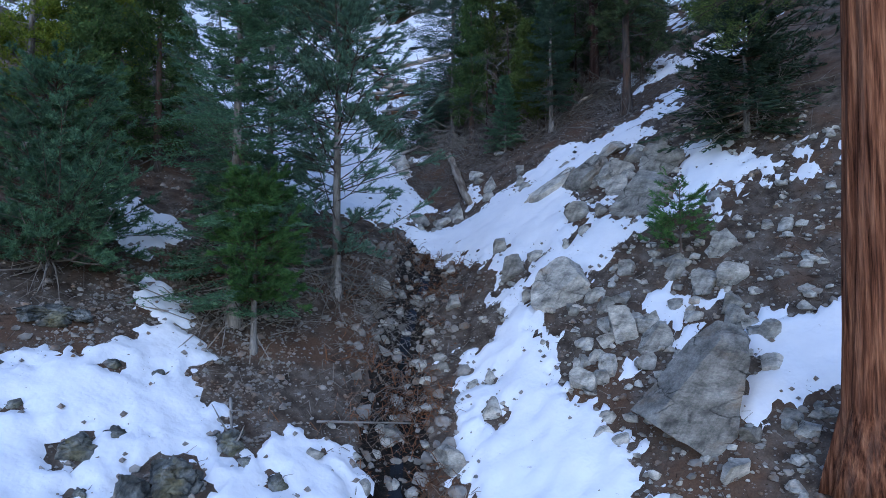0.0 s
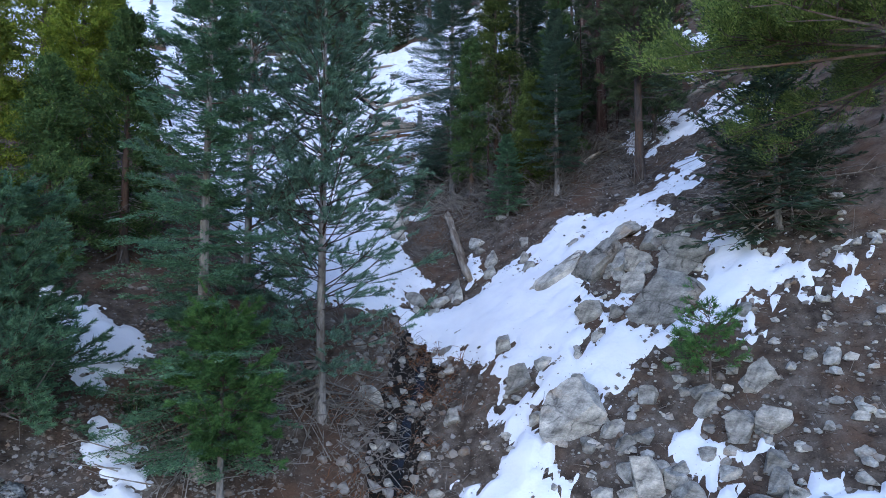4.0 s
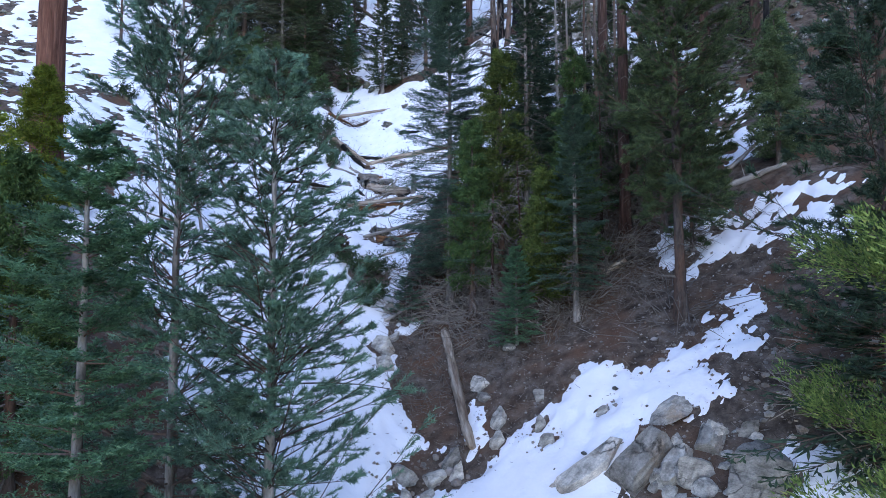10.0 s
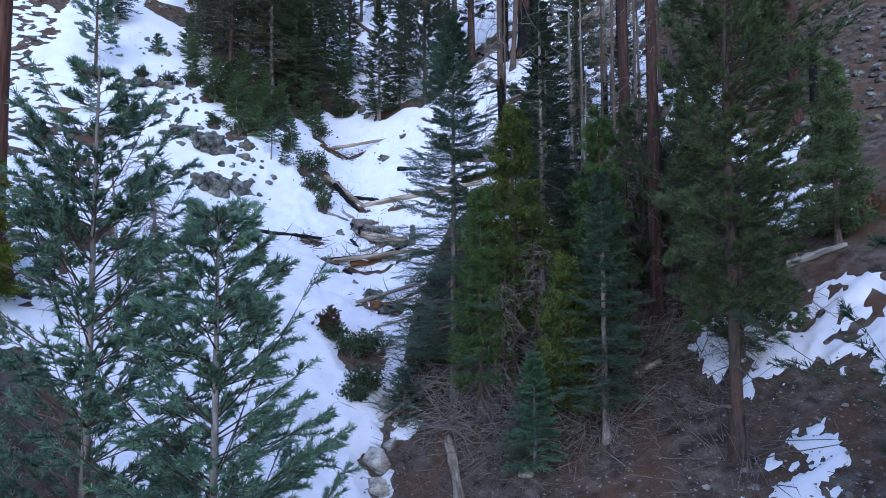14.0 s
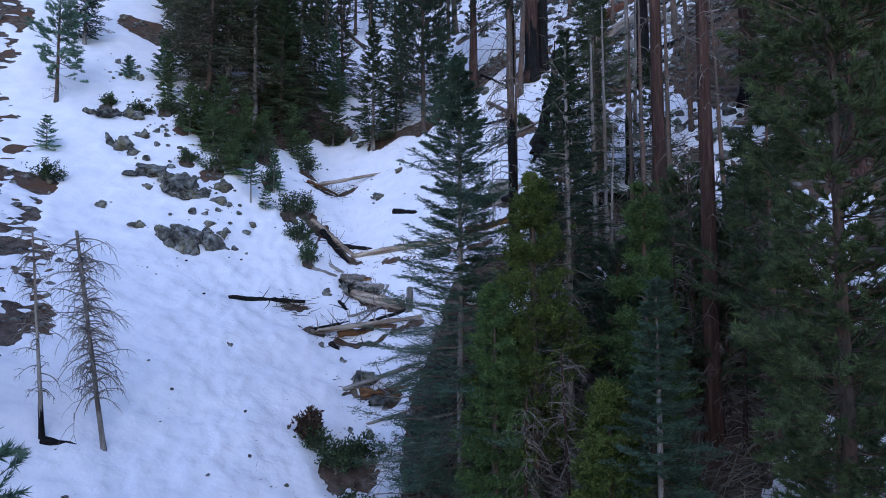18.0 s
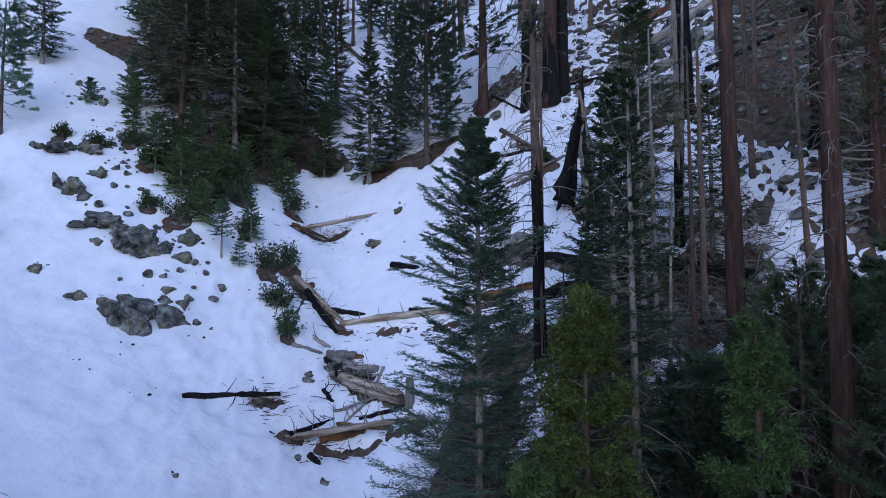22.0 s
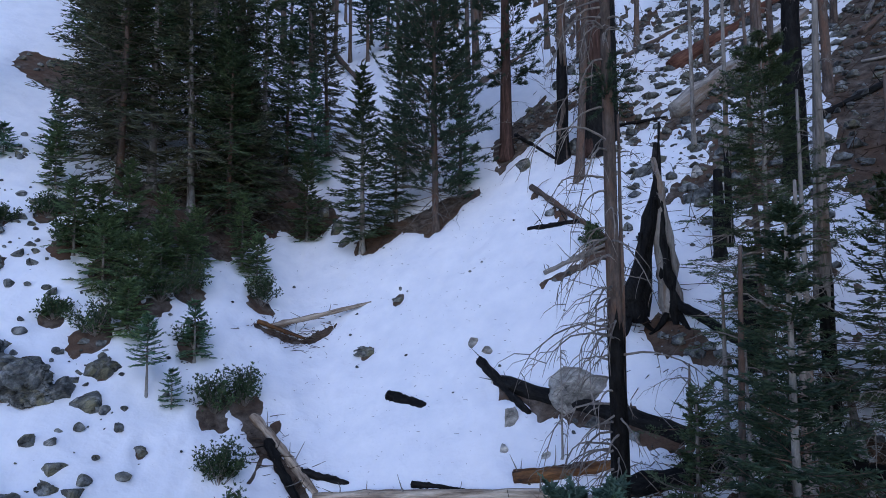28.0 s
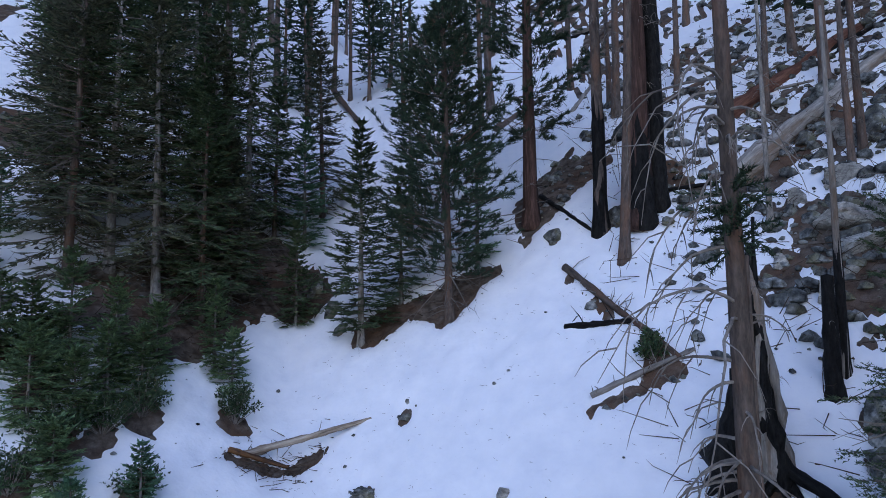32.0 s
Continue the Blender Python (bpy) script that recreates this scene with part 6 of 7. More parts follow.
for k, (x, y, H, R) in enumerate(((-0.7, 32.5, 1.1, 0.8), (-0.1, 34.3, 1.2, 0.8), (0.4, 36.6, 1.2, 0.8), (-1.2, 30.6, 0.9, 0.7))):
    fir(x, y, H * 1.6, R * 1.2, 910 + k, 0.05, 0.04, 10, 6, 9, 1, 1.0, BLUE_LEAF, None, "low dark young fir on the debris bank", 8, 0.5, ragged=0.6)
shrub(-2.6, 31.3, 0.9, 0.7, 152, None, "dark shrub at the foot of the grove", 800)
shrub(-2.9, 30.6, 0.7, 0.6, 153, None, "dark shrub at the foot of the grove", 600)

# fallen logs and charred timber
trunk_log((-10.3, 29.5), (-8.9, 30.0), 0.13, 199, BURNT, "charred log at the foot of dead trees", taper=0.4)
WEATHERED, CHARRED = "weathered fallen log lying on the slope", "charred fallen log in the snow"
trunk_log((0.25, 28.9), (0.95, 23.6), 0.18, 201, LOGWOOD, "pale barkless log leaning up the bank", twigs=0, taper=0.9)
trunk_log((-1.1, 31.0), (0.7, 32.0), 0.07, 202, DEAD, WEATHERED, twigs=4)
trunk_log((-2.1, 30.0), (0.4, 31.7), 0.08, 203, DEAD, WEATHERED, twigs=5)
trunk_log((-5.4, 39.6), (-0.8, 39.9), 0.15, 204, LOGWOOD, WEATHERED, twigs=14)
trunk_log((-6.9, 47.3), (-4.4, 45.6), 0.17, 205, LOGWOOD, "pale cracked log beside the stream", twigs=6, taper=0.85)
trunk_log((-4.5, 45.6), (2.3, 42.9), 0.18, 206, LOGWOOD, "long pale log across the stream", twigs=14, taper=0.8)
trunk_log((-7.8, 51.8), (-3.7, 52.8), 0.16, 207, LOGWOOD, "long pale log half sunk in snow", twigs=3, taper=0.5)
trunk_log((-8.0, 51.5), (-6.3, 52.2), 0.12, 208, ROTTEN, "short rotten log half sunk in snow")
trunk_log((-8.7, 39.2), (-5.9, 41.0), 0.14, 209, BURNT, "charred log with upright dead twigs in snow", twigs=8)
trunk_log((-3.6, 36.5), (-0.6, 37.3), 0.12, 210, DEAD, WEATHERED, twigs=12)
trunk_log((-4.0, 42.8), (-1.6, 41.1), 0.17, 211, LOGWOOD, WEATHERED, twigs=10)
trunk_log((-4.6, 43.6), (-3.0, 42.7), 0.16, 212, DEAD, WEATHERED, twigs=8)
trunk_log((-2.9, 36.4), (-1.0, 36.5), 0.1, 213, ROTTEN, WEATHERED, twigs=8)
trunk_log((-2.5, 48.0), (-1.35, 47.0), 0.24, 214, BURNT, "slab of charred bark lying in snow", taper=0.7, lift=0.3)
trunk_log((1.3, 43.7), (3.8, 42.8), 0.26, 215, ROTTEN, "rust-coloured broken log, partly charred", twigs=6)
trunk_log((1.1, 46.8), (6.8, 41.5), 0.33, 216, BURNT, "thick charred log lying across the slope", twigs=8, taper=0.85, up=(-0.25, -0.1))
trunk_log((-1.5, 44.8), (0.1, 44.0), 0.12, 217, BURNT, CHARRED)
trunk_log((6.35, 45.5), (7.85, 43.6), 0.17, 218, BURNT, "charred log leaning on a stump", up=(0.5, 0.0), taper=0.9)
trunk_log((9.9, 54.4), (17.4, 56.4), 0.56, 219, DEAD, "great grey barkless log on the scree", taper=0.6)
trunk_log((11.0, 58.1), (18.2, 59.3), 0.46, 220, BARK_RED, "long brown log on the upper slope")
trunk_log((3.4, 55.0), (5.6, 49.3), 0.17, 221, BARK_PINE, "dead fallen trunk with broken limbs", twigs=22)
trunk_log((2.9, 52.5), (4.9, 51.2), 0.15, 222, BURNT, CHARRED, twigs=6)
trunk_log((3.1, 49.7), (6.0, 49.4), 0.12, 223, DEAD, WEATHERED, twigs=14)
trunk_log((1.7, 66.5), (4.8, 67.5), 0.26, 224, BARK_PINE, WEATHERED)
trunk_log((3.2, 59.7), (4.8, 56.0), 0.13, 225, BURNT, CHARRED, twigs=4)
trunk_log((-10.6, 82.7), (-7.0, 74.5), 0.3, 226, BARK_PINE, WEATHERED, twigs=4)
trunk_log((11.2, 30.0), (13.0, 31.1), 0.12, 227, LOGWOOD, WEATHERED, twigs=3)
trunk_log((10.6, 28.9), (12.4, 28.1), 0.16, 228, DEAD, WEATHERED, twigs=4)
trunk_log((5.6, 30.3), (6.6, 30.5), 0.16, 229, LOGWOOD, WEATHERED)
trunk_log((5.8, 27.9), (6.6, 28.0), 0.17, 230, LOGWOOD, "short pale broken log on bare soil", twigs=3)
trunk_log((0.6, 47.6), (1.9, 45.2), 0.2, 231, BURNT, CHARRED, twigs=6)
trunk_log((-6.2, 46.6), (-4.6, 44.9), 0.2, 232, BURNT, "charred log under a pale one", twigs=8)
trunk_log((-2.4, 12.4), (-0.6, 14.4), 0.03, 233, DEAD, "bleached stick across the stream bed", twigs=0)
trunk_log((-4.0, 12.2), (-3.6, 11.2), 0.035, 234, DEAD, "bleached stick on bare soil", twigs=4)

trunk_log((3.6, 42.3), (7.6, 41.2), 0.32, 235, BURNT, "thick charred log under dead stems", twigs=8, taper=0.85)
trunk_log((7.0, 41.7), (10.2, 38.8), 0.32, 236, BURNT, "thick charred log under dead stems", twigs=8, taper=0.8)
trunk_log((8.2, 39.4), (9.2, 41.8), 0.16, 239, DEAD, WEATHERED, twigs=10)
trunk_log((2.2, 38.4), (4.6, 39.6), 0.14, 240, DEAD, WEATHERED, twigs=12)
trunk_log((1.2, 37.0), (3.0, 38.6), 0.12, 241, LOGWOOD, WEATHERED, twigs=10)
for k, (x, y, H, R) in enumerate([(-7.6, 58.4, 4.6, 1.1), (-3.0, 57.6, 5.5, 1.2)]):
    fir(x, y, H, R, 640 + k, 0.06, None, 20, 6, 9, 1, 1.5, MID_LEAF, None, "dark fir behind the soil bank", 10, 0.7, ragged=0.4)

trunk_log((-4.4, 43.9), (-3.3, 43.5), 0.13, 250, ROTTEN, "broken piece of log jammed in the snowy gully", twigs=0, taper=0.85)
trunk_log((-4.0, 43.2), (-2.8, 42.6), 0.13, 251, DEAD, "broken piece of log jammed in the snowy gully", twigs=3, taper=0.85)
trunk_log((-3.9, 42.4), (-1.7, 40.8), 0.16, 252, LOGWOOD, "broken piece of log jammed in the snowy gully", twigs=6, taper=0.85)
trunk_log((-4.6, 43.4), (-4.2, 42.7), 0.1, 253, BURNT, "broken piece of log jammed in the snowy gully", twigs=2, taper=0.85)
trunk_log((-5.4, 44.2), (-4.6, 44.1), 0.12, 254, DEAD, "broken piece of log jammed in the snowy gully", twigs=5, taper=0.85)
trunk_log((-3.1, 40.9), (-1.4, 40.5), 0.1, 255, BURNT, "broken piece of log jammed in the snowy gully", twigs=1, taper=0.85)
trunk_log((-4.6, 41.9), (-4.2, 41.6), 0.1, 256, BURNT, "broken piece of log jammed in the snowy gully", twigs=4, taper=0.85)
trunk_log((-2.6, 42.0), (-2.4, 42.6), 0.09, 257, DEAD, "broken piece of log jammed in the snowy gully", twigs=0, taper=0.85)
trunk_log((-4.5, 39.1), (-4.1, 38.8), 0.14, 258, BURNT, "broken piece of log jammed in the snowy gully", twigs=3, taper=0.85)
trunk_log((-3.9, 40.7), (-1.9, 40.0), 0.12, 259, ROTTEN, "broken piece of log jammed in the snowy gully", twigs=6, taper=0.85)

trunk_log((-4.74, 43.59), (-3.59, 43.69), 0.24, 261, DEAD, "short thick grey log in the snow", taper=0.9)
trunk_log((-3.97, 43.09), (-2.79, 42.67), 0.2, 262, DEAD, "short thick grey log in the snow", taper=0.9)
trunk_log((-4.09, 42.72), (-1.73, 41.11), 0.2, 263, LOGWOOD, "split pale log with a dark underside", taper=0.7, twigs=6)
trunk_log((-4.54, 43.21), (-4.83, 43.42), 0.12, 264, BURNT, "charred block standing in the snow", taper=0.9)
trunk_log((-5.0, 46.18), (-3.51, 45.68), 0.16, 265, BURNT, "charred log under a pale one", taper=0.6)
trunk_log((-6.07, 43.25), (-4.94, 43.56), 0.12, 266, DEAD, "grey log end sticking out of snow", taper=0.8)
trunk_log((-4.22, 41.19), (-1.99, 41.41), 0.06, 267, DEAD, "dead branch lying across the logs", twigs=10)
trunk_log((-3.81, 40.55), (-2.66, 41.65), 0.05, 268, DEAD, "dead branch lying across the logs", twigs=8)
trunk_log((-5.26, 39.55), (-4.02, 40.9), 0.12, 269, BURNT, "charred branch under the long log", twigs=8)
trunk_log((-4.33, 39.9), (-2.85, 40.3), 0.2, 270, ROTTEN, "rotten dark log under the long one", twigs=4)
trunk_log((-2.92, 36.56), (-1.45, 36.22), 0.16, 271, ROTTEN, "rotten log in the snow beside a stone", twigs=4)
trunk_log((-2.74, 35.11), (-0.59, 35.39), 0.06, 272, LOGWOOD, "thin pale pole lying in the snow")
trunk_log((-1.65, 33.73), (-1.48, 34.58), 0.06, 273, DEAD, "thin grey pole leaning from the bank")
snag(-1.31, 40.48, 1.0, 0.17, 274, DEAD, "upright broken grey stump beside the logs", 3, 0.4, 0.5, top=0.8, name="dead_stump", group="dead trunks")
shrub(-4.27, 33.62, 1.0, 0.5, 275, LITTER, "dry brown grass tussock at the snow edge", 420, 0.16)
shrub(-3.99, 33.38, 0.9, 0.6, 276, None, "dark shrub below a dry tussock", 500)
boulders("dark stone by the logs in the snowy gully", "stream boulders", [(-3.14, 34.76, 0.28, 0.34), (-2.43, 34.82, 0.26, 0.36), (-0.97, 35.33, 0.26, 0.52), (-3.08, 33.73, 0.74, 0.49), (-1.57, 35.05, 0.39, 0.26), (-3.64, 35.34, 0.18, 0.18), (-4.62, 34.96, 0.23, 0.26), (-2.01, 35.85, 0.4, 0.21), (-3.83, 38.13, 0.38, 0.35), (-5.19, 42.04, 0.51, 0.27)], GREY_ROCK, 2600, 0.15, 0.2)

# far trees up the valley head: a few kinds, set out again and again
rng = np.random.default_rng(5)
kinds = [pine(-13.6, 76.5, 15, 2.0, 301, 0.45, 0.26, 46, 5, 2, 9, 0.26, 0.05, DARK_LEAF, BARK_PINE, "tall pine with a bare trunk high on the slope", 16),
         fir(-11.6, 77.7, 13, 1.9, 302, 0.08, None, 18, 6, 7, 0, 3.2, DARK_LEAF, BARK_PINE, "dark fir high on the slope", 0),
         fir(-7.2, 79.9, 11, 1.7, 303, 0.2, None, 16, 6, 7, 0, 3.2, DARK_LEAF, BARK_PINE, "thin dark fir high on the slope", 10),
         snag(-9.0, 81.7, 15, 0.17, 304, BARK_PINE, "bare dead trunk high on the slope", 12, 1.0, 0.3, top=0.5)]
spots = [(0, -12.7, 94.0), (3, -10.4, 82.0), (3, 1.0, 67.8), (3, 13.2, 67.5), (1, -22.0, 64.0), (1, -20.0, 68.5), (2, -17.0, 66.0), (0, -14.5, 69.0), (1, -26.0, 70.0), (3, 7.5, 63.5), (3, 10.5, 62.0), (3, 12.6, 57.5), (2, 15.5, 60.5), (3, 17.5, 55.0), (0, 19.5, 62.0), (3, 14.4, 50.5), (1, 20.5, 52.0), (2, 19.0, 47.0), (1, 22.5, 43.0), (0, 22.0, 57.0)]
for i in range(70):
    spots.append((int(rng.integers(0, 4)), rng.uniform(-60, 60), rng.uniform(72, 140)))
for i in range(24):
    spots.append((int(rng.choice((1, 1, 2, 0))), rng.uniform(-26, 4), rng.uniform(66, 96)))
for i in range(14):
    spots.append((3, rng.uniform(5, 24), rng.uniform(52, 80)))
for k, x, y in spots:
    s = rng.uniform(0.8, 1.25)
    copy_thing(kinds[k], Matrix.Translation(at(x, y)) @ pose(0, 0, 0, rng.normal(0, 1.2), rng.normal(0, 1.2), rng.uniform(0, 360)) @ Matrix.Scale(s, 4))

for i in range(26):
    x, y, a = rng.uniform(5.5, 22), rng.uniform(46, 74), rng.uniform(-0.9, 0.9)
    n = rng.uniform(1.5, 5)
    trunk_log((x, y), (x + math.cos(a) * n, y + math.sin(a) * n), rng.uniform(0.07, 0.2), 700 + i, (DEAD, BURNT, BARK_PINE)[i % 3], "dead trunk fallen among scree and snow", twigs=5)

# ---- loose matter ----


def scatter(n, x0, x1, y0, y1, seed, bare=True, grow=1.0):
    """Places on the plan, on bare soil or on snow."""
    rng = np.random.default_rng(seed)
    x, y = rng.uniform(x0, x1, n), y0 + (y1 - y0) * rng.uniform(0, 1, n) ** grow
    c = cover(x, y)
    k = (c < 0.02) if bare else (c > 0.1)
    x, y = x[k], y[k]
    z = ground(x, y) if bare else np.maximum(lie(x, y)[0] + 0.22 * fractal(x * 0.35, y * 0.35, seed=3), ground(x, y) - 0.05) + snow_depth(c[k])
    return rng, np.column_stack([x, y, z])


def pebbles(name, label, p, rng, small, large, mat, level=1, power=3.0):
    v, f = BALLS[level]
    n = len(p)
    shapes = []
    for k in range(7):
        shapes.append(rock_shape(900 + k, 2.0, 1.7, 1.3, level, 6, 0.15)[0])
    shapes = np.array(shapes)[rng.integers(0, 7, n)]
    size = small + (large - small) * rng.uniform(0, 1, n) ** power
    a = rng.uniform(0, 6.28, n)
    c, s = np.cos(a)[:, None], np.sin(a)[:, None]
    w = np.stack([shapes[..., 0] * c - shapes[..., 1] * s, shapes[..., 0] * s + shapes[..., 1] * c, shapes[..., 2]], -1) * size[:, None, None] + p[:, None] + UP * (size * 0.2)[:, None, None]
    faces = (f[None] + (np.arange(n) * len(v))[:, None, None]).reshape(-1, 3)
    return tagged(new(name, mesh_of(name, w.reshape(-1, 3), faces, mat)), label, name, kind="stuff")


rng, p = scatter(40000, -11, 10.5, 9, 33, 401, True, 1.5)
pebbles("pebbles", "loose stones strewn over bare soil", p, rng, 0.008, 0.075, PEBBLE, 0, 5.5)
rng, p = scatter(1300, 1, 10, 9.5, 20, 413, True, 1.3)
pebbles("cobbles", "angular grey stones on bare soil", p, rng, 0.04, 0.2, GRANITE, 1, 3.0)
rng, p = scatter(3600, -8, 9.5, 9.5, 24, 414, True, 1.3)
pebbles("stones", "pale stones lying on bare soil", p, rng, 0.025, 0.13, PEBBLE, 1, 3.2)
rng, p = scatter(6500, 3, 26, 34, 70, 402)
pebbles("scree", "broken grey scree between snow patches", p, rng, 0.04, 0.36, GREY_ROCK, power=2.4)
rng, p = scatter(2200, -34, -12, 28, 62, 403)
pebbles("scree", "dark stones between snow patches", p, rng, 0.05, 0.3, GREY_ROCK)
rng, p = scatter(560, -24, -9, 42, 56, 410, False)
k = np.exp(-((p[:, 0] + 0.9 * (p[:, 1] - 49) + 15) / 3.0) ** 2) > rng.uniform(0.15, 1, len(p))
pebbles("snow_rocks", "dark stones sticking out of the snow slope", p[k], rng, 0.04, 0.3, GREY_ROCK, 2, 2.5)
rng, p = scatter(16000, -9, 10, 9, 28, 411, False)
k = cover(p[:, 0], p[:, 1]) < 0.3
pebbles("edge_stones", "soil crumbs and stones along the snow edge", p[k], rng, 0.012, 0.1, PEBBLE, 0, 4.0)
rng, p = scatter(420, -12, 8, 10, 58, 404, False)
pebbles("snow_stones", "small stones and bark crumbs on snow", p, rng, 0.015, 0.11, GREY_ROCK, power=4.0)
rng, p = scatter(260, -2.2, 0.6, 10, 24, 405)
pebbles("stream_stones", "worn stones along the stream bed", p, rng, 0.04, 0.24, PEBBLE, 2, 2.0)

rng, p = scatter(1900, -6, 5, 22, 60, 406, False)
d = unit(np.column_stack([rng.normal(0, 1, (len(p), 2)), rng.normal(0, 0.15, len(p)) + 0.2]))
tagged(new("needle_litter", mesh_of("needle_litter", *sticks(p, p + d * rng.uniform(0.03, 0.16, (len(p), 1)), 0.006, 0.003), LITTER)), "fallen needles and twig bits on snow", "litter", kind="stuff")
rng, p = scatter(9000, -11, 11, 9, 34, 407)
d = unit(np.column_stack([rng.normal(0, 1, (len(p), 2)), rng.normal(0.3, 0.35, len(p))]))
tagged(new("twigs", mesh_of("twigs", *sticks(p, p + d * rng.uniform(0.05, 0.45, (len(p), 1)) ** 1.3, 0.007, 0.003), TWIG)), "dead twigs lying on bare soil", "litter", kind="stuff")
for n, seed, mat, name, label in ((7500, 408, BRUSH, "dead_brush", "russet dead brush over the stream bed"), (4200, 409, TWIG, "dead_grass", "bleached dead stalks arching over the stream")):
    rng, p = scatter(n, -3.4, 1.2, 10, 21.5, seed)
    k = np.exp(-((p[:, 0] - stream_x(p[:, 1])) / 1.1) ** 2) * (0.35 + soft_noise(p[:, 0] * 1.1, p[:, 1] * 1.1, seed=seed)) > rng.uniform(0, 0.7, len(p))
    p = p[k]
    d = unit(np.column_stack([rng.normal(0, 0.7, (len(p), 2)), rng.uniform(0.1, 0.9, len(p))]))
    e = p + d * rng.uniform(0.1, 0.42, (len(p), 1))
    g = e + unit(d + rng.normal(0, 0.5, d.shape) - UP * 0.9) * rng.uniform(0.08, 0.3, (len(p), 1))
    tagged(new(name, mesh_of(name, *join([sticks(p, e, 0.010, 0.007), sticks(e, g, 0.007, 0.003)]), mat)), label, "brush", kind="stuff")
rng, p = scatter(15000, -2.2, 11, 25.5, 41, 412)
d = unit(np.column_stack([rng.normal(0, 0.8, (len(p), 2)), rng.uniform(0.0, 0.8, len(p))]))
e = p + d * rng.uniform(0.15, 0.7, (len(p), 1))
tagged(new("grove_brush", mesh_of("grove_brush", *sticks(p, e, 0.009, 0.004), TWIG)), "tangle of dead grey branches under the grove", "brush", kind="stuff")

for n, seed, x0, x1, y0, y1, long, mat, name, label in ((3400, 421, 1.0, 11.5, 35.5, 42.6, 0.9, LITTER, "fallen_branches", "dark tangle of fallen branches below burnt trunks"), (2400, 422, 1.0, 11.5, 35.5, 42.6, 1.2, DEAD, "fallen_branches", "bleached dead branches below burnt trunks"), (2200, 423, 4.5, 20, 44, 66, 1.2, LITTER, "slope_sticks", "broken sticks strewn over scree and snow")):
    rng = np.random.default_rng(seed)
    x, y = rng.uniform(x0, x1, n), rng.uniform(y0, y1, n)
    k = fractal(x * 0.6, y * 0.6, seed=seed) > rng.uniform(-0.6, 0.35, n)
    x, y = x[k], y[k]
    p = np.column_stack([x, y, ground(x, y) + rng.uniform(0.02, 0.25, len(x))])
    d = unit(np.column_stack([rng.normal(0, 1, (len(p), 2)), rng.normal(0.15, 0.4, len(p))]))
    e = p + d * rng.uniform(0.15, long, (len(p), 1))
    g = e + unit(d + rng.normal(0, 0.5, d.shape)) * rng.uniform(0.1, 0.4, (len(p), 1))
    tagged(new(name, mesh_of(name, *join([sticks(p, e, 0.016, 0.010), sticks(e, g, 0.010, 0.003)]), mat)), label, "debris", kind="stuff")
rng, p = scatter(6500, 4, 24, 38, 66, 424, False)
k = (p[:, 0] > rng.uniform(5.5, 9.5, len(p)) + 2.5 * (p[:, 1] < 47)) & (rng.uniform(0, 1, len(p)) < 0.75)
p = p[k]
pebbles("snow_scree", "grey stones standing out of thin snow", p, rng, 0.04, 0.45, GREY_ROCK, 1, 3.6)
rng, p = scatter(800, -13, -4, 38, 54, 425, False)
k = fractal(p[:, 0] * 0.5, p[:, 1] * 0.5, seed=77) > rng.uniform(-0.1, 0.5, len(p))
pebbles("bark_crumbs", "dark clods and bark crumbs on snow", p[k], rng, 0.015, 0.1, BURNT, 1, 4.0)

rng, p = scatter(15000, -9, 10, 9, 27, 431, True, 1.4)
d = unit(np.column_stack([rng.normal(0, 1, (len(p), 2)), rng.normal(0.1, 0.2, len(p))]))
tagged(new("forest_litter", mesh_of("forest_litter", *sticks(p, p + d * rng.uniform(0.03, 0.2, (len(p), 1)), 0.008, 0.004), LITTER)), "dark bark bits and needles on bare soil", "litter", kind="stuff")
rng, p = scatter(5000, -16.5, 2, 53, 63.5, 432)
d = unit(np.column_stack([rng.normal(0, 1, (len(p), 2)), rng.normal(0.1, 0.4, len(p))]))
tagged(new("bank_roots", mesh_of("bank_roots", *sticks(p, p + d * rng.uniform(0.1, 0.8, (len(p), 1)), 0.016, 0.006), LITTER)), "dark roots and fallen twigs on the soil bank", "debris", kind="stuff")

rng = np.random.default_rng(441)
for fx, fy, n in ((4.3, 27.2, 170), (1.3, 29.3, 150), (2.9, 27.6, 120), (0.3, 30.2, 120), (5.6, 28.4, 130), (7.0, 24.0, 60), (3.0, 28.7, 130), (1.9, 28.2, 110), (6.2, 28.6, 120), (8.3, 28.2, 90), (-2.8, 16.8, 90), (-4.8, 17.6, 70), (-4.6, 14.1, 50), (9.1, 18.6, 90), (-1.0, 30.9, 110), (-0.5, 32.2, 100), (-0.7, 33.6, 100), (0.2, 34.6, 80), (-0.3, 36.0, 110), (0.4, 38.2, 100), (1.8, 33.6, 110), (1.6, 36.2, 110)):
    a, q = rng.uniform(0, 6.28, n), rng.uniform(0.2, 1.5, n)
    x, y = fx + np.cos(a) * q, fy + np.sin(a) * q * 0.9
    p = np.column_stack([x, y, ground(x, y) + rng.uniform(0.0, 0.3, n)])
    d = unit(np.column_stack([np.cos(a), np.sin(a), rng.uniform(-0.35, 0.7, n)]) + rng.normal(0, 0.45, (n, 3)))
    e = p + d * rng.uniform(0.3, 1.2, (n, 1))
    g = e + unit(d + rng.normal(0, 0.4, d.shape) - UP * 0.25) * rng.uniform(0.15, 0.5, (n, 1))
    tagged(new("dead_branches", mesh_of("dead_branches", *join([sticks(p, e, 0.015, 0.010), sticks(e, g, 0.010, 0.003)]), (DEAD, TWIG)[n % 3 == 0])), "splayed pile of dead grey branches under a tree", "branches", "branch piles", kind="stuff")

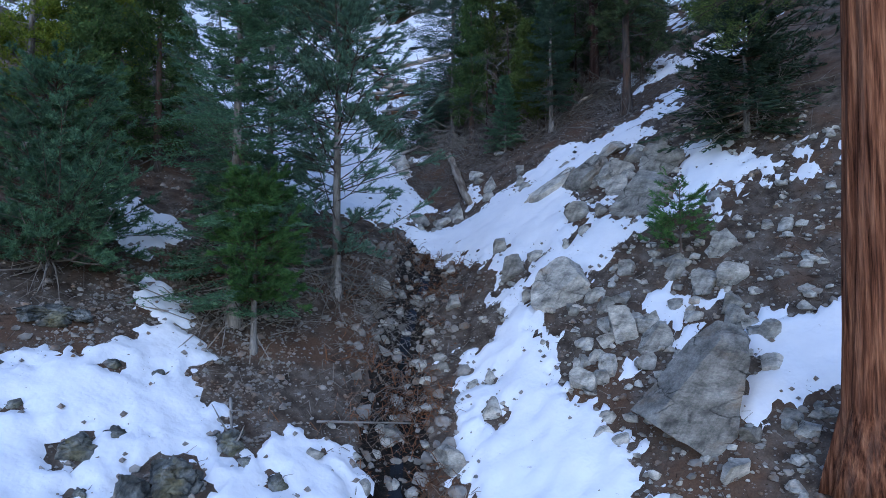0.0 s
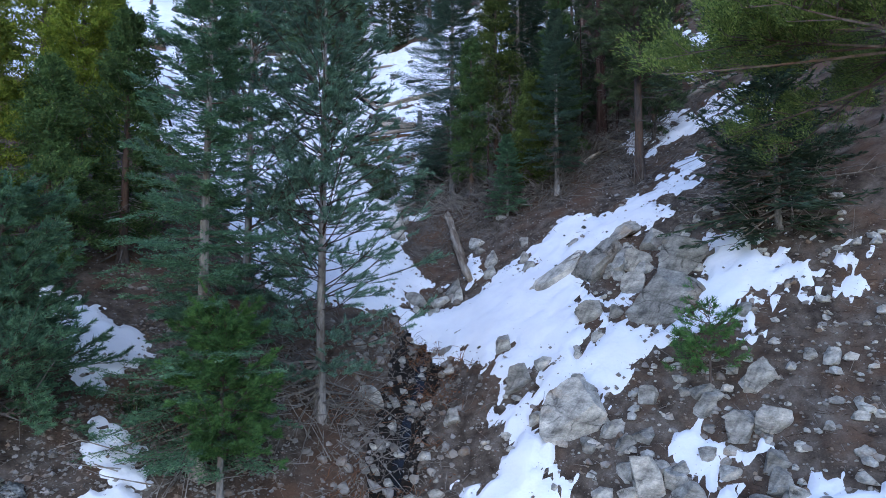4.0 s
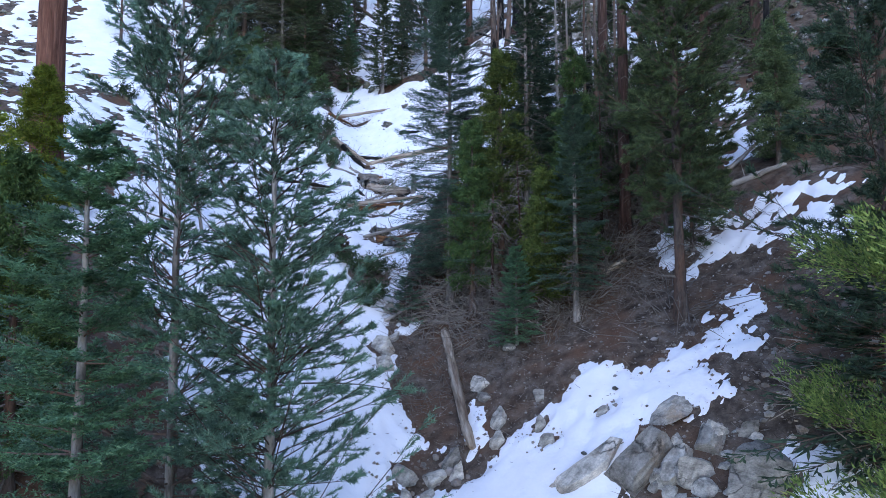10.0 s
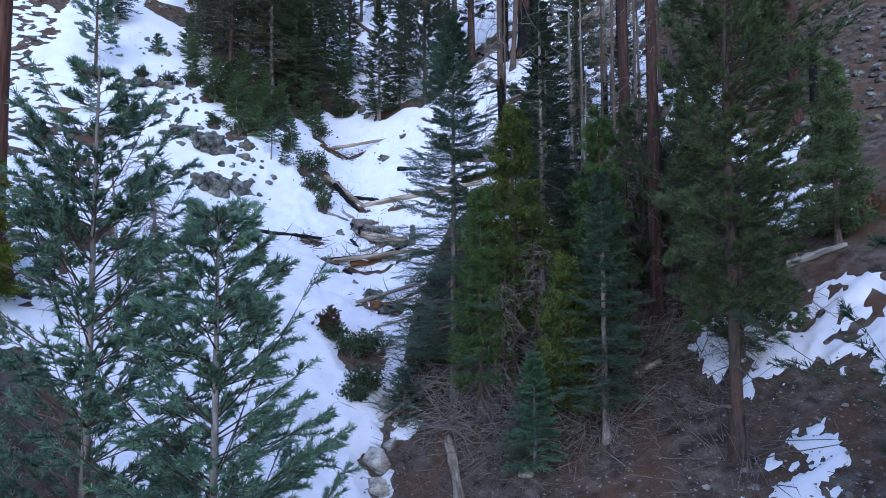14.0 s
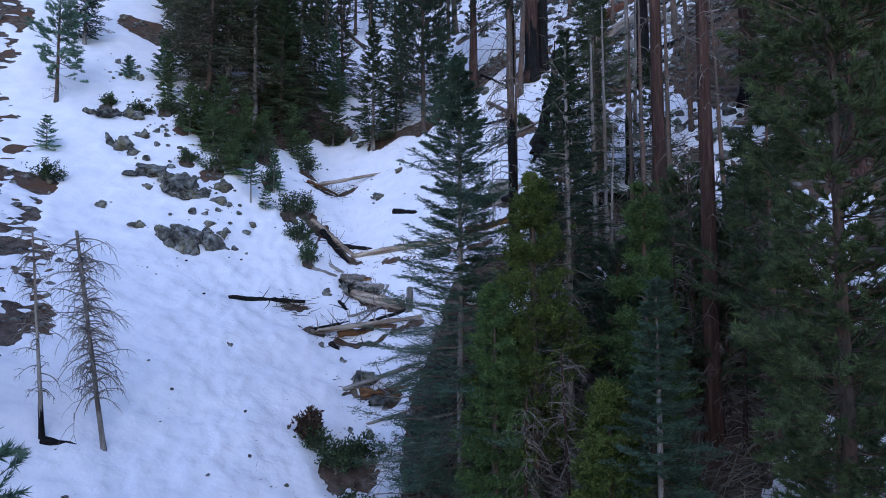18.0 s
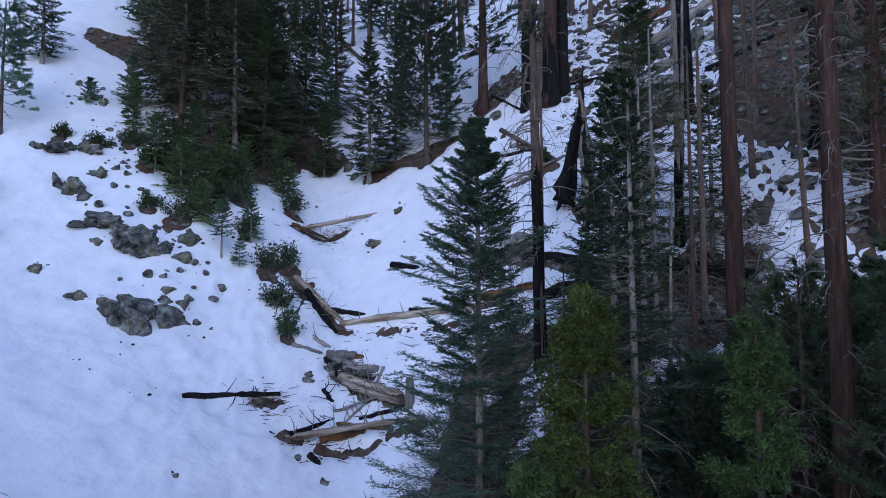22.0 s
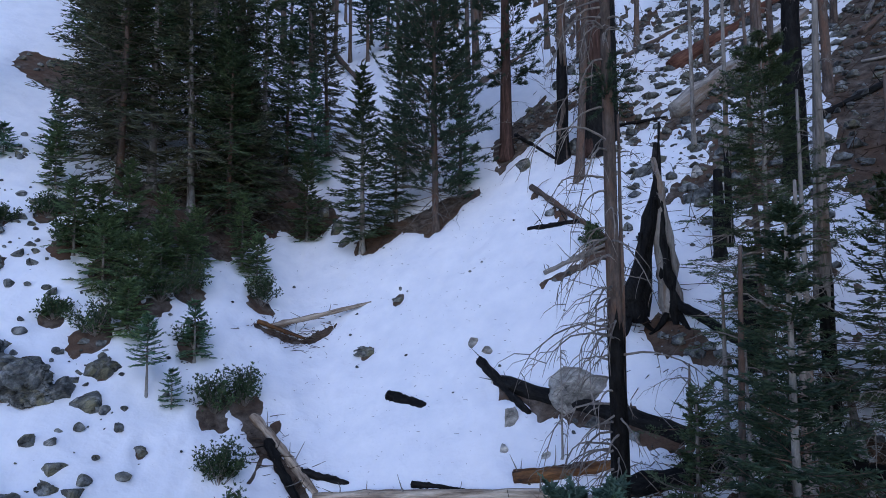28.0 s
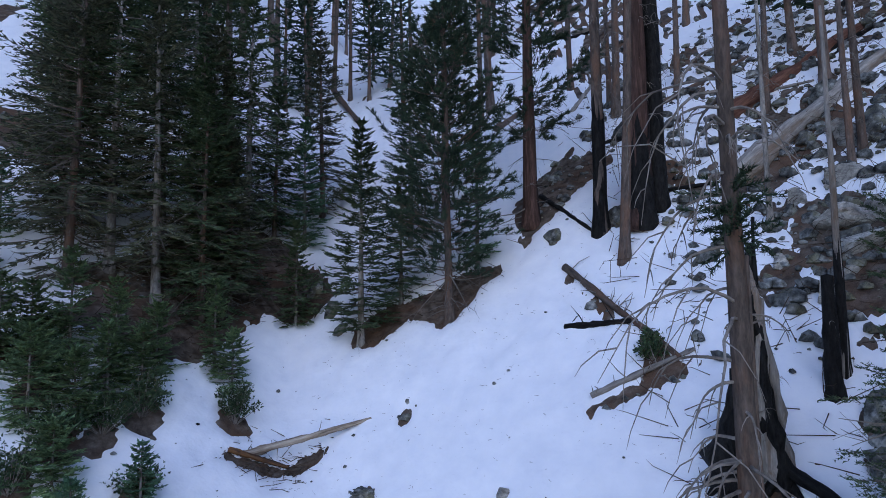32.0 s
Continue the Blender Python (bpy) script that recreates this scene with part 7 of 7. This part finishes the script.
rng, p = scatter(5200, -3.2, 1.3, 11, 22, 451)
k = np.exp(-((p[:, 0] - stream_x(p[:, 1]) - 0.1) / 1.1) ** 2) * (0.6 + 0.7 * soft_noise(p[:, 0] * 0.8, p[:, 1] * 0.8, seed=452)) > rng.uniform(0, 0.9, len(p))
p = p[k]
d = unit(np.column_stack([rng.normal(0, 1, (len(p), 2)), rng.normal(0.1, 0.2, len(p))]))
tagged(new("leaf_litter", mesh_of("leaf_litter", *blades(p + UP * 0.02, d, unit(UP + rng.normal(0, 0.5, p.shape)), rng.uniform(0.05, 0.16, len(p)), 0.035), RUSSET)), "russet dead leaves along the stream", "litter", kind="stuff")
rng, p = scatter(5200, -7.2, -3.2, 11.3, 18, 453)
pebbles("path_gravel", "pale gravel washed down the bare bank", p, rng, 0.012, 0.085, PEBBLE, 0, 3.0)

# the stream, a dark wet thread between its stones
ys = np.arange(10.5, 22.0, 0.15)
bed = stream_x(ys) + 0.12 * fractal(ys * 0.9, ys * 0, seed=61)
half = 0.22 + 0.14 * fractal(ys * 1.3, ys * 0 + 5, seed=62)
zs = ground(bed, ys) + 0.05
verts = np.vstack([np.column_stack([bed - half, ys, zs]), np.column_stack([bed + half, ys, zs])])
n = len(ys)
i = np.arange(n - 1)
wide = half + 0.45 + 0.35 * np.abs(fractal(ys * 0.8, ys * 0 + 9, seed=63))
cuts = np.linspace(-1, 1, 9)
mx = bed[:, None] + cuts * wide[:, None] + 0.06 * fractal(ys[:, None] * 3 + 0 * cuts, cuts * 3 + 0 * ys[:, None], seed=64)
my = np.broadcast_to(ys[:, None], mx.shape)
mz = ground(mx, my) + 0.035 * (1 - np.abs(cuts) ** 3) - 0.012
k = np.arange(mx.size).reshape(mx.shape)
quad = np.stack([k[:-1, :-1], k[:-1, 1:], k[1:, 1:], k[1:, :-1]], -1).reshape(-1, 4)
tagged(new("stream_mud", mesh_of("stream_mud", np.stack([mx, my, mz], -1).reshape(-1, 3), quad, MUD, True)), "black wet mud along the stream", "mud", kind="structure")
tagged(new("stream", mesh_of("stream", verts, np.stack([i, i + n, i + n + 1, i + 1], -1), WATER, True)), "thin dark stream running between stones", "water", kind="structure")

rng = np.random.default_rng(71)
a, b = [], []
for ax, ay, bx, by, r in BARE_LINES[:9]:
    u = rng.uniform(0, 1, 110)
    x, y = ax + (bx - ax) * u + rng.normal(0, 0.4, 110), ay + (by - ay) * u + rng.normal(0, 0.5, 110)
    p = np.column_stack([x, y, ground(x, y) + 0.08])
    d = unit(np.column_stack([rng.normal(0, 1, (110, 2)), rng.uniform(-0.1, 0.4, 110)]))
    a.append(p), b.append(p + d * rng.uniform(0.08, 0.7, (110, 1)))
tagged(new("branch_debris", mesh_of("branch_debris", *sticks(np.vstack(a), np.vstack(b), 0.018, 0.006), LITTER)), "dark broken branches washed against the logs", "debris", kind="stuff")
